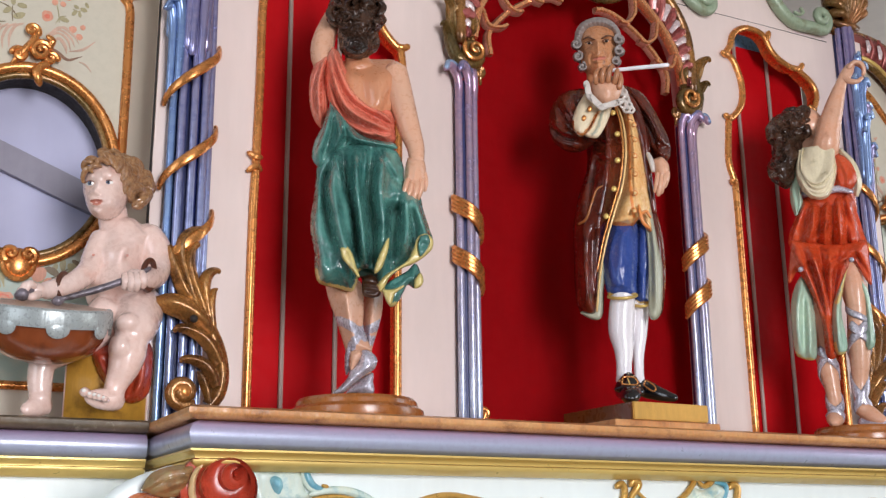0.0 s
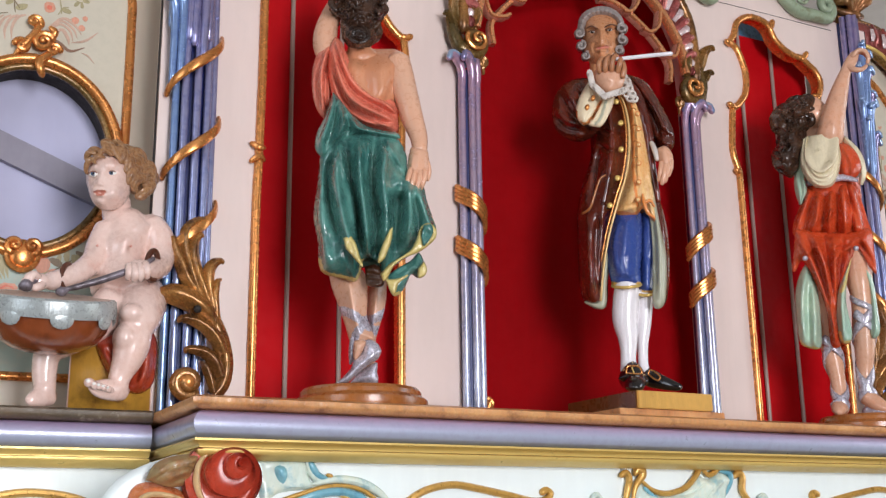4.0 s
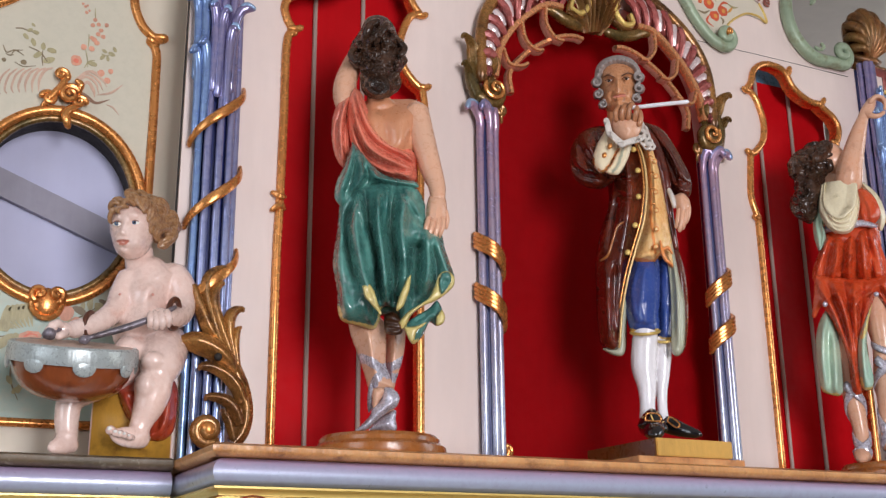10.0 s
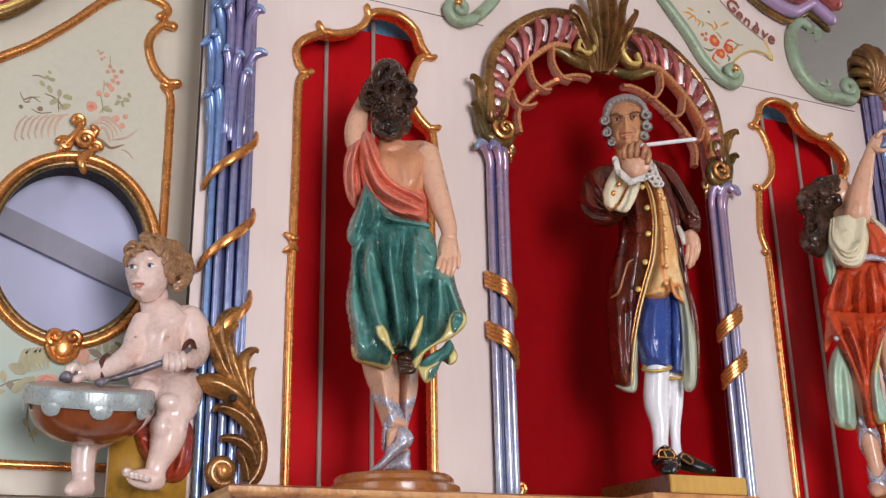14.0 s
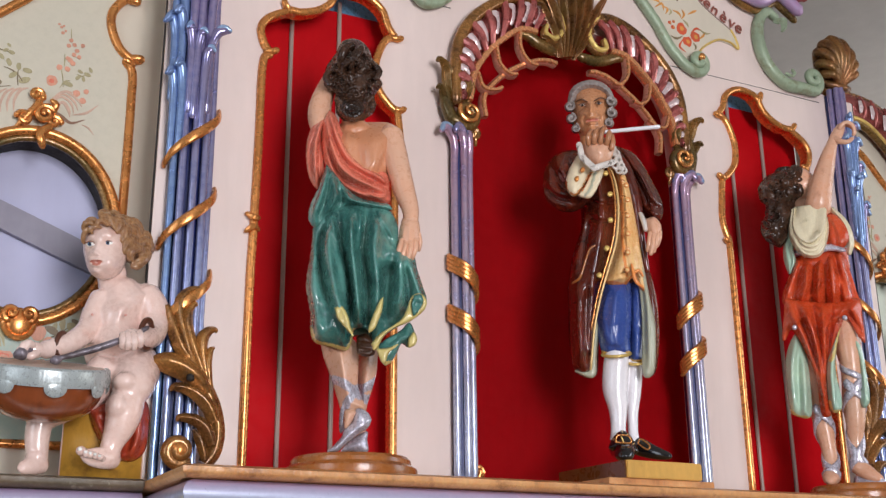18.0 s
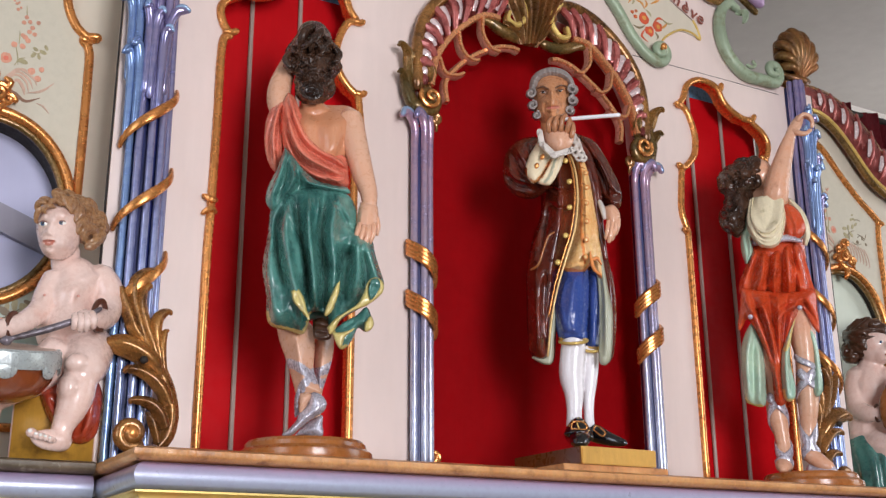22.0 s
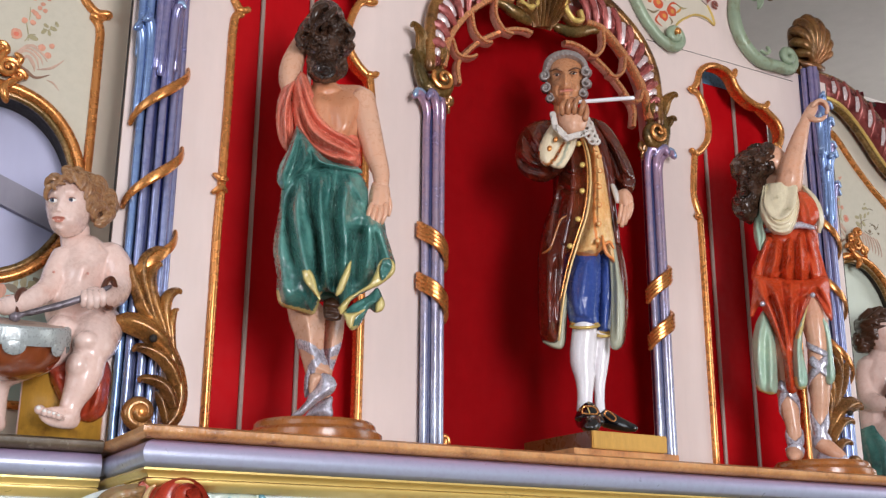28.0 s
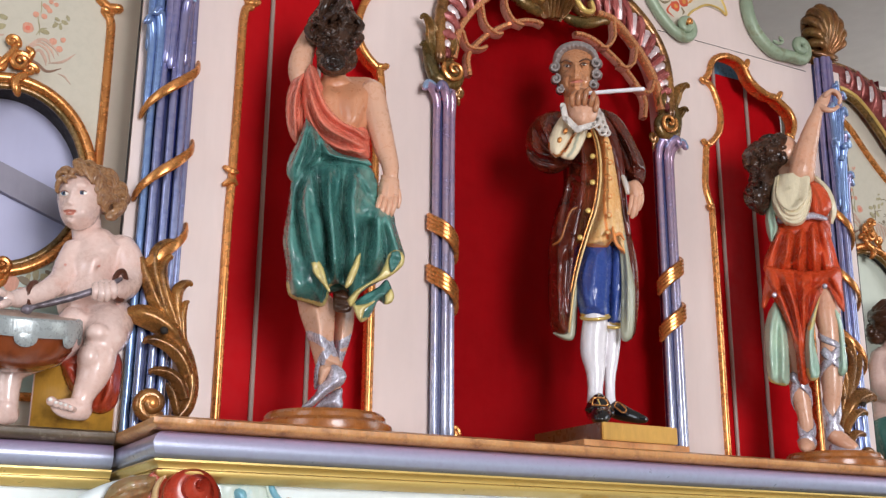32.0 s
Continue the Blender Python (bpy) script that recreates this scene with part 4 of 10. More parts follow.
def acanthus_foot(sx):
    t = thing("acanthus_bracket", "gilded bronze acanthus scroll carved at the foot of a column", "carving", "acanthus brackets")
    y = -0.040
    dx = 0.008 if sx < 0 else 0.056

    def b(pts, thick=0.014, ribs=2.0, mat="bronze", nm="leaf"):
        bm = bmesh.new()
        blade(bm, [(sx * (px - dx), py, pz, w) for px, py, pz, w in pts], thick, ribs, per=8, cross=17, deep=0.22)
        part(nm, bm, mat, t)

    # a long stem sweeping up from the foot, with leaves that break out on both sides
    b([(0.7283000000000001, -0.04, 1.7995, 0.0107), (0.7153, -0.04, 1.8187, 0.0129), (0.7115, -0.04, 1.8488, 0.0141), (0.7194, -0.04, 1.8828, 0.0151), (0.7342, -0.04, 1.9121, 0.0162), (0.7479, -0.04, 1.9373, 0.0152), (0.7599, -0.04, 1.9626, 0.0119), (0.7704, -0.04, 1.9926, 0.0109), (0.7783, -0.04, 2.0231, 0.0098), (0.7789, -0.04, 2.0483, 0.0088), (0.7673, -0.04, 2.0642, 0.0076), (0.7515000000000001, -0.04, 2.0716, 0.0044), (0.7478, -0.04, 2.0693, 0.0016)], 0.0240, 1.0)
    b([(0.7324, -0.046, 1.9122, 0.0054), (0.7448, -0.046, 1.9463, 0.0098), (0.7591, -0.046, 1.9804, 0.0098), (0.767, -0.046, 2.0108, 0.0087), (0.7656000000000001, -0.046, 2.0335, 0.0065), (0.7573, -0.046, 2.0444, 0.0044), (0.7535000000000001, -0.046, 2.0412, 0.0016)], 0.0168, 1.0)
    b([(0.7267, -0.044, 1.904, 0.0054), (0.7355, -0.044, 1.9383, 0.0087), (0.7425, -0.044, 1.9686, 0.0098), (0.7419, -0.044, 1.991, 0.0098), (0.7335, -0.044, 2.0035, 0.0076), (0.7229, -0.044, 2.0073, 0.0044), (0.7208, -0.044, 2.0021, 0.0016)], 0.0168, 1.0)
    b([(0.7227, -0.046, 1.8955, 0.0043), (0.7298, -0.046, 1.93, 0.0065), (0.7328, -0.046, 1.9544, 0.0076), (0.7293000000000001, -0.046, 1.9725, 0.0054), (0.7233, -0.046, 1.9784, 0.0021)], 0.0144, 1.0)
    b([(0.7466, -0.042, 1.9462, 0.0065), (0.7708, -0.042, 1.9687, 0.0108), (0.7846, -0.042, 1.9957, 0.0108), (0.7949, -0.042, 2.0213, 0.0087), (0.7995, -0.042, 2.0387, 0.0044)], 0.0168, 1.0)
    b([(0.732, -0.05, 1.9036, 0.0087), (0.7472, -0.05, 1.925, 0.0162), (0.7709, -0.05, 1.9406, 0.0183), (0.7947, -0.05, 1.9472, 0.0172), (0.8144, -0.05, 1.9455, 0.0107), (0.8242, -0.05, 1.9395, 0.0043)], 0.0216, 1.0)
    b([(0.7183, -0.056, 1.8612, 0.0087), (0.731, -0.056, 1.8845, 0.0118), (0.7477, -0.056, 1.9007, 0.0108), (0.7674, -0.056, 1.9095, 0.0086), (0.783, -0.056, 1.9101, 0.0064), (0.7895, -0.056, 1.9044, 0.0021)], 0.0192, 1.0)
    b([(0.721, -0.056, 1.8269, 0.0075), (0.7309, -0.056, 1.8485, 0.0107), (0.7455, -0.056, 1.8612, 0.0097), (0.7614, -0.056, 1.8653, 0.0075), (0.7734, -0.056, 1.8645, 0.0053), (0.7765, -0.056, 1.8593, 0.0021)], 0.0180, 1.0)
    b([(0.7303000000000001, -0.052, 1.8045, 0.0054), (0.7367, -0.052, 1.8261, 0.0075), (0.7445, -0.052, 1.8426, 0.0064), (0.7501, -0.052, 1.849, 0.0021)], 0.0132, 1.0)
    bm = bmesh.new()
    tube(bm, [(sx * a, c, d, e) for a, c, d, e in volute(0.7722 - dx, y - 0.016, 1.8158, 0.020, 1.35, 0.0105, 0.008, -2.2, 1, 0.010, 0.25)], per=3, seg=12)
    part("volute", bm, "bronze", t)
    bm = bmesh.new()
    bmesh.ops.create_uvsphere(bm, u_segments=16, v_segments=12, radius=0.0135, matrix=Matrix.Translation((sx * (0.7722 - dx), y - 0.022, 1.8158)))
    part("volute_eye", bm, "gold", t, "gilded eye of the scroll")
    bm = bmesh.new()
    bmesh.ops.create_uvsphere(bm, u_segments=12, v_segments=8, radius=0.0062, matrix=Matrix.Translation((sx * (0.7638 - dx), y - 0.030, 1.9237)))
    part("screw_head", bm, "dark", t, "dark screw head")
    return t


def column_inner(sx):
    col = thing("arch_column", "slim column of three mauve to silver blue reeds with gold bands", "column", "arch columns")
    xc, yc = 0.258, -0.006
    bm = bmesh.new()
    tube(bm, [(sx * xc, yc, LEDGE + 0.001, 0.0185), (sx * xc, yc, 2.1, 0.0185), (sx * xc, yc, 2.42, 0.0185)], per=2, seg=14, flat=0.8, round_ends=False)
    part("core", bm, "deep_blue", col, "deep blue core between the reeds")
    for i in range(3):
        a = (i - 1) * 0.95
        x, y = xc + 0.0158 * (i - 1), yc - 0.018 + 0.009 * abs(i - 1)
        bm = bmesh.new()
        out = math.sin(a)
        far = 0.014 + 0.009 * i
        tube(bm, [(sx * x, y, LEDGE + 0.001, 0.0070), (sx * x, y, 2.1, 0.0068), (sx * x, y, 2.36, 0.0069), (sx * x, y - 0.002, 2.412, 0.0080), (sx * (x + 0.3 * far), y - 0.006, 2.434, 0.0088),
                  (sx * (x + 0.75 * far), y - 0.011, 2.441, 0.0084), (sx * (x + far), y - 0.013, 2.432, 0.0060)], per=5, seg=10)
        part("reed", bm, "strand", col)
        bm = bmesh.new()
        tube(bm, [(sx * (x - 0.004), y - 0.003, 2.424, 0.0046), (sx * (x + 0.25 * far), y - 0.008, 2.4405, 0.0066), (sx * (x + 0.75 * far), y - 0.012, 2.4455, 0.0066), (sx * (x + far), y - 0.0145, 2.433, 0.0056)], per=5, seg=10)
        part("tip_end", bm, "strand_outer" if i < 2 else "tip_blue", col, "silver blue lip of a reed")
    for z0 in (2.196, 2.102):
        for k in range(4):
            bm = bmesh.new()
            sp = []
            for q in range(9):
                a = q / 8 * math.pi
                sp.append((sx * (xc + 0.0265 * math.cos(a)), yc - 0.027 * math.sin(a) - 0.003, z0 - 0.058 * q / 8 - 0.0075 * k + 0.004 * math.sin(a), 0.0052))
            tube(bm, sp, per=2, seg=7)
            part("band", bm, "gold", col, "gilded twisted band")
    bm = bmesh.new()
    tube(bm, [(sx * a, c, d, e) for a, c, d, e in volute(0.229, -0.008, 1.812, 0.010, 1.2, 0.004, 0.003, 1.5, 1, 0.004)] + [(sx * 0.236, -0.01, 1.79, 0.004), (sx * 0.238, -0.01, LEDGE + 0.004, 0.005)], per=2, seg=7)
    part("foot_curl", bm, "gold", col)
    return col


for sx in (-1, 1):
    column_outer(sx)
    acanthus_foot(sx)
    column_inner(sx)

# ------------------------------------------------------------ the carved arch
for sx in (-1, 1):
    arch = thing("arch_carving", "carved arch half with copper shell flutes, gold lattice and olive scrolls", "carving", "arch carvings")
    OUT = [(0.272, 2.50), (0.272, 2.57), (0.262, 2.632), (0.226, 2.692), (0.160, 2.745), (0.102, 2.764), (0.060, 2.756), (0.036, 2.730), (0.033, 2.70), (0.052, 2.678), (0.073, 2.685), (0.070, 2.704)]
    INN = [(0.246, 2.505), (0.236, 2.56), (0.212, 2.605), (0.183, 2.640), (0.133, 2.682), (0.090, 2.688)]
    bm = bmesh.new()
    tube(bm, xr(OUT[:9], -0.022, 0.0125, sx)[:9] + [(sx * x, -0.030, z, r) for (x, z), r in zip(OUT[9:], (0.011, 0.009, 0.006))], per=6, seg=10)
    part("outer_rim", bm, "bronze", arch, "olive bronze outer rim ending in a scroll")
    bm = bmesh.new()
    strip(bm, [q[:3] for q in xr(INN, -0.026, 0.008, sx)], 0.0065, 0.0085)
    part("inner_rim", bm, "rose_gold", arch, "gilded inner rim")
    bm = bmesh.new()
    tube(bm, [(sx * x, -0.020, z, r) for x, z, r in [(0.1281, 2.6812, 0.0069), (0.1059, 2.6785, 0.0104), (0.0827, 2.6683, 0.0128), (0.0512, 2.6597, 0.0117), (0.0187, 2.6615, 0.0094)]], per=5, seg=10)
    part("under_scroll", bm, "olive", arch, "olive green under scroll")
    o, n_ = spline(OUT[:7], 8), spline(INN, 8)
    rows = []
    for k in range(49):
        a = np.array(o[round(k / 48 * (len(o) - 1))])
        b = np.array(n_[round(k / 48 * (len(n_) - 1))])
        wav = 0.006 * math.sin(k / 48 * 2 * math.pi * 9)
        rows.append([(sx * (b[0] + (a[0] - b[0]) * s), -0.012 - (0.021 + wav) * math.sin(s * math.pi) , b[1] + (a[1] - b[1]) * s) for s in np.linspace(0, 1, 9)])
    bm = bmesh.new()
    grid(bm, rows, closed=False)
    bmesh.ops.solidify(bm, geom=bm.faces[:], thickness=0.006)
    part("shell_band", bm, "copper", arch, "fluted copper red shell band")
    for k in range(9):
        f0 = (k + 0.75) / 9.4
        a = np.array(o[round(f0 * (len(o) - 1))])
        b = np.array(n_[round(f0 * (len(n_) - 1))])
        q = [b + (a - b) * s for s in (0.24, 0.5, 0.80)]
        bm = bmesh.new()
        blade(bm, [(sx * q[0][0], -0.028, q[0][1], 0.0055), (sx * q[1][0], -0.033, q[1][1], 0.0072), (sx * q[2][0], -0.029, q[2][1], 0.0075)], 0.003, 1.0, per=3, cross=7)
        part("flute", bm, "pearl", arch, "pearly flute")
        q = [np.array(b2) for b2 in (n_[min(len(n_) - 1, round((f0 + 0.05) * (len(n_) - 1)))], o[min(len(o) - 1, round((f0 + 0.05) * (len(o) - 1)))])]
        bm = bmesh.new()
        tube(bm, [(sx * q[0][0], -0.028, q[0][1], 0.005), (sx * (q[0][0] + q[1][0]) / 2, -0.038, (q[0][1] + q[1][1]) / 2, 0.0068), (sx * q[1][0], -0.022, q[1][1], 0.0085)], per=4, seg=7)
        part("rib", bm, "copper", arch, "copper red shell rib")
    bm = bmesh.new()
    tube(bm, [(sx * x, -0.038, z, r) for (x, z), r in zip(OUT[6:], (0.003, 0.005, 0.006, 0.006, 0.005, 0.004))], per=6, seg=9)
    part("scroll_edge", bm, "bright_gold", arch, "lemon gold scroll edge")
    LOW = [(0.207, 2.482), (0.210, 2.522), (0.188, 2.556), (0.150, 2.592), (0.098, 2.624), (0.062, 2.634), (0.040, 2.632)]
    bm = bmesh.new()
    strip(bm, [q[:3] for q in xr(LOW, -0.020, 0.0075, sx)], 0.0044, 0.005)
    part("lattice_arc", bm, "rose_gold", arch, "rose gold lattice arc")
    bm = bmesh.new()
    strip(bm, [q[:3] for q in xr(LOW, -0.014, 0.0075, sx)], 0.0060, 0.006)
    part("arc_edge", bm, "lattice_edge", arch, "pale pink edge of the lattice arc")
    for p in ([(0.228, 2.566), (0.216, 2.538), (0.190, 2.538), (0.175, 2.546)], [(0.186, 2.634), (0.178, 2.596), (0.157, 2.580), (0.140, 2.582)], [(0.130, 2.678), (0.130, 2.642), (0.112, 2.616), (0.092, 2.612)]):
        bm = bmesh.new()
        strip(bm, [q[:3] for q in xr(p, -0.029, 0.0062, sx)], 0.0034, 0.006)
        part("lattice_rung", bm, "rose_gold", arch, "rose gold curved rung")
        bm = bmesh.new()
        strip(bm, [q[:3] for q in xr(p, -0.023, 0.0062, sx)], 0.0048, 0.0075)
        part("rung_edge", bm, "lattice_edge", arch, "pale pink edge of a rung")
    # springing scroll and leaf
    bm = bmesh.new()
    tube(bm, [(sx * a, b, c, d) for a, b, c, d in [(0.287, -0.012, 2.545, 0.008), (0.293, -0.018, 2.50, 0.012), (0.282, -0.022, 2.462, 0.013)] + volute(0.255, -0.026, 2.472, 0.026, 1.5, 0.012, 0.006, -0.5, -1, 0.012, 0.15)], per=3, seg=10)
    part("scroll", bm, "olive", arch, "olive green springing scroll")
    bm = bmesh.new()
    tube(bm, [(sx * a, b, c, d) for a, b, c, d in volute(0.252, -0.040, 2.474, 0.022, 1.4, 0.0045, 0.003, 0.5, -1, 0.008, 0.2)], per=3, seg=8)
    part("scroll_bead", bm, "gold", arch, "gilded scroll edge")
    for p in ([(0.282, -0.014, 2.508, 0.008), (0.288, -0.022, 2.54, 0.014), (0.296, -0.028, 2.562, 0.011), (0.312, -0.034, 2.574, 0.006), (0.318, -0.034, 2.568, 0.003)],
              [(0.286, -0.014, 2.48, 0.006), (0.298, -0.022, 2.508, 0.010), (0.308, -0.028, 2.520, 0.007), (0.316, -0.03, 2.516, 0.003)],
              [(0.252, -0.02, 2.50, 0.007), (0.246, -0.03, 2.528, 0.011), (0.256, -0.03, 2.556, 0.006), (0.262, -0.03, 2.57, 0.002)]):
        bm = bmesh.new()
        blade(bm, [(sx * a, b, c, d) for a, b, c, d in p], 0.012, 2.0)
        part("leaf", bm, "olive", arch, "olive green curling leaf")
    bm = bmesh.new()
    tube(bm, [(sx * a, b, c, d) for a, b, c, d in volute(0.232, -0.018, 2.442, 0.011, 1.2, 0.005, 0.0035, 1.8, 1, 0.004)] + [(sx * 0.228, -0.016, 2.42, 0.003)], per=2, seg=8)
    part("small_curl", bm, "bronze", arch)

key = thing("keystone_acanthus", "olive bronze acanthus plume rising from the top of the arch", "carving")
for p in ([(-0.0308, -0.026, 2.6443, 0.0093), (-0.0327, -0.032, 2.691, 0.0117), (-0.0459, -0.038, 2.7331, 0.0118), (-0.068, -0.044, 2.7643, 0.0094), (-0.0891, -0.05, 2.7696, 0.0071), (-0.1005, -0.055999999999999994, 2.7565, 0.0035)],
          [(-0.0335, -0.028, 2.6437, 0.0081), (-0.0441, -0.034, 2.6821, 0.0093), (-0.0634, -0.04, 2.7136, 0.0093), (-0.0831, -0.046, 2.7374, 0.007), (-0.0963, -0.052000000000000005, 2.7394, 0.0035)],
          [(-0.0255, -0.03, 2.6428, 0.0093), (-0.024, -0.036, 2.6993, 0.0117), (-0.033, -0.041999999999999996, 2.7622, 0.0131), (-0.0477, -0.048, 2.8245, 0.0108), (-0.0682, -0.054, 2.8433, 0.006)],
          [(-0.0201, -0.032, 2.644, 0.0093), (-0.013, -0.038, 2.7018, 0.0118), (-0.0107, -0.044, 2.7674, 0.0131), (-0.0169, -0.05, 2.8323, 0.0121), (-0.0224, -0.056, 2.8712, 0.0061)],
          [(-0.0146, -0.03, 2.6452, 0.0093), (0.0009, -0.036, 2.7049, 0.0118), (0.0117, -0.041999999999999996, 2.7728, 0.012), (0.0109, -0.048, 2.8325, 0.011), (0.0224, -0.054, 2.8719, 0.0062)],
          [(-0.0089, -0.028, 2.6489, 0.0082), (0.0142, -0.034, 2.7001, 0.0107), (0.0298, -0.04, 2.7559, 0.0108), (0.0367, -0.046, 2.8054, 0.0097), (0.0536, -0.052000000000000005, 2.8391, 0.0049)],
          [(-0.0061, -0.026, 2.6495, 0.0082), (0.0192, -0.032, 2.6934, 0.0095), (0.0394, -0.038, 2.7371, 0.0096), (0.0564, -0.044, 2.7727, 0.0085), (0.0664, -0.05, 2.7911, 0.0061), (0.0583, -0.055999999999999994, 2.7945, 0.0037)],
          [(-0.0359, -0.024, 2.6482, 0.007), (-0.0532, -0.03, 2.6673, 0.007), (-0.0712, -0.036000000000000004, 2.6761, 0.0058), (-0.0873, -0.042, 2.6725, 0.0035)],
          [(-0.0059, -0.024, 2.6521, 0.007), (0.0119, -0.03, 2.6712, 0.0071), (0.0278, -0.036000000000000004, 2.6979, 0.0059), (0.0404, -0.042, 2.7163, 0.0036)]):
    bm = bmesh.new()
    blade(bm, p, 0.016, 1.5, deep=0.5)
    part("leaf", bm, "shell", key)

# ------------------------------------------------------------ pediment
for sx in (-1, 1):
    g = thing("pediment_scroll", "verdigris green carved scroll moulding on the pediment", "carving", "pediment scrolls")
    bm = bmesh.new()
    tube(bm, [(sx * a, b, c, d) for a, b, c, d in [(0.155, -0.008, 2.89, 0.010), (0.198, -0.010, 2.838, 0.012), (0.231, -0.010, 2.798, 0.0125), (0.262, -0.010, 2.75, 0.0125), (0.298, -0.012, 2.713, 0.012)] + volute(0.333, -0.014, 2.722, 0.026, 1.35, 0.012, 0.007, 3.9, 1, 0.012, 0.2)], per=4, seg=10)
    part("long_scroll", bm, "green", g)
    bm = bmesh.new()
    bmesh.ops.create_uvsphere(bm, u_segments=12, v_segments=8, radius=0.009, matrix=Matrix.Translation((sx * 0.337, -0.026, 2.732)))
    part("scroll_eye", bm, "gold", g, "gilded scroll eye")
    bm = bmesh.new()
    tube(bm, [(sx * a, b, c, d) for a, b, c, d in [(0.585, -0.012, 2.898, 0.010), (0.556, -0.014, 2.905, 0.012), (0.530, -0.012, 2.872, 0.0135), (0.524, -0.012, 2.822, 0.0145), (0.543, -0.012, 2.768, 0.015), (0.590, -0.012, 2.731, 0.015), (0.645, -0.014, 2.728, 0.014)] + volute(0.672, -0.016, 2.752, 0.026, 1.2, 0.013, 0.007, -1.2, 1, 0.014, 0.2)], per=4, seg=10)
    part("c_scroll", bm, "green", g)
    bm = bmesh.new()
    blade(bm, [(sx * 0.575, -0.016, 2.885, 0.006), (sx * 0.588, -0.03, 2.878, 0.012), (sx * 0.584, -0.034, 2.86, 0.008), (sx * 0.578, -0.034, 2.85, 0.003)], 0.012, 1.5)
    part("leaf", bm, "green", g)
    bm = bmesh.new()
    tube(bm, xr([(0.596, 2.754), (0.612, 2.752), (0.622, 2.760), (0.616, 2.768)], -0.016, 0.0042, sx), seg=8)
    part("curl", bm, "green", g)
    # upper cornice moulding
    cor = thing("cornice_moulding", "lilac and brown rose curved cornice moulding over the pediment", "cornice", "cornice mouldings")
    for nm, mat, off, y, r in (("lower_bead", "olive", 0.0, -0.012, 0.008), ("lilac_roll", "lilac", 0.019, -0.026, 0.016), ("rose_roll", "copper", 0.050, -0.046, 0.020)):
        bm = bmesh.new()
        tube(bm, xr([(0.22, 3.045 + off), (0.33, 2.985 + off), (0.405, 2.945 + off), (0.465, 2.913 + off), (0.525, 2.900 + off), (0.565, 2.924 + off), (0.588, 2.936 + off), (0.612, 2.925 + off), (0.645, 2.905 + off)], y, r, sx), per=5, seg=10)
        part(nm, bm, mat, cor)
# shell finials over the outer columns
for sx in (1,):
    sh = thing("shell_finial", "olive bronze scallop shell carved on top of a column", "finial")
    base = (sx * 0.752, -0.016, 2.752)
    bm = bmesh.new()
    tube(bm, [(base[0], 0.0, 2.735, 0.026), (base[0], -0.004, 2.76, 0.036), (base[0] - 0.004, -0.002, 2.81, 0.044), (base[0] - 0.006, 0.002, 2.85, 0.036), (base[0] - 0.008, 0.004, 2.866, 0.018)], per=4, seg=16, flat=0.42)
    part("shell_body", bm, "shell", sh)
    for i, (deg, ln, wd) in enumerate(((152, 0.050, 0.012), (138, 0.074, 0.0125), (124, 0.096, 0.013), (110, 0.112, 0.0135), (97, 0.122, 0.014), (84, 0.120, 0.0135), (70, 0.108, 0.013), (56, 0.090, 0.0125), (40, 0.066, 0.012))):
        ca, sa = math.cos(radians(deg)), math.sin(radians(deg))
        bow = -0.030 - 0.016 * sa
        bm = bmesh.new()
        tube(bm, [(base[0] + 0.008 * ca, -0.018, base[2] - 0.004, 0.005), (base[0] + 0.35 * ln * ca * 1.1, bow, base[2] + 0.35 * ln * sa, 0.62 * wd), (base[0] + 0.7 * ln * ca, bow - 0.004, base[2] + 0.7 * ln * sa, 0.9 * wd),
                  (base[0] + 0.93 * ln * ca, bow + 0.012, base[2] + 0.93 * ln * sa, wd), (base[0] + 0.97 * ln * ca, bow + 0.026, base[2] + 0.97 * ln * sa, 0.8 * wd)], per=4, seg=10, flat=0.9)
        part("shell_rib", bm, "shell", sh)
    bm = bmesh.new()
    tube(bm, [(base[0] - 0.034, -0.022, 2.752, 0.007), (base[0], -0.034, 2.744, 0.010), (base[0] + 0.034, -0.022, 2.752, 0.007)], per=4, seg=9)
    part("shell_foot", bm, "shell", sh)
# painted name panel
sign = thing("painted_name_panel", "pale mint scroll panel with roses and dark red lettering", "sign")
bm = bmesh.new()
edge = smooth_loop([(0.17, 2.895), (0.205, 2.845), (0.238, 2.805), (0.268, 2.76), (0.305, 2.722), (0.345, 2.745), (0.36, 2.765), (0.378, 2.780), (0.412, 2.800), (0.45, 2.798), (0.467, 2.792)], 5) + smooth_loop([(0.467, 2.792), (0.452, 2.832), (0.41, 2.855), (0.376, 2.876), (0.345, 2.90), (0.31, 2.935), (0.26, 2.98), (0.20, 2.995)], 5)
board(bm, edge, [], -0.004, 0.0038)
part("field", bm, "cream", sign, smooth=False)
bm = bmesh.new()
tube(bm, [(x, -0.005, z, 0.0026) for x, z in ((0.340, 2.742), (0.36, 2.768), (0.380, 2.785), (0.412, 2.803), (0.445, 2.803), (0.467, 2.792), (0.462, 2.815), (0.450, 2.836))], per=5, seg=6)
part("border", bm, "bright_gold", sign)
bm = bmesh.new()
tube(bm, [(x, -0.005, z, 0.0014) for x, z in ((0.450, 2.836), (0.41, 2.858), (0.376, 2.879), (0.345, 2.903), (0.31, 2.938))], per=5, seg=6)
part("border", bm, "rod", sign)
M["letter"] = paint("dark_red_letter_paint", lin(142, 78, 66), 0.5, 0.15, scale=50, bump=0)
M["rose_red"] = paint("painted_rose_red", lin(196, 84, 54), 0.5, 0.25, scale=60, bump=0)
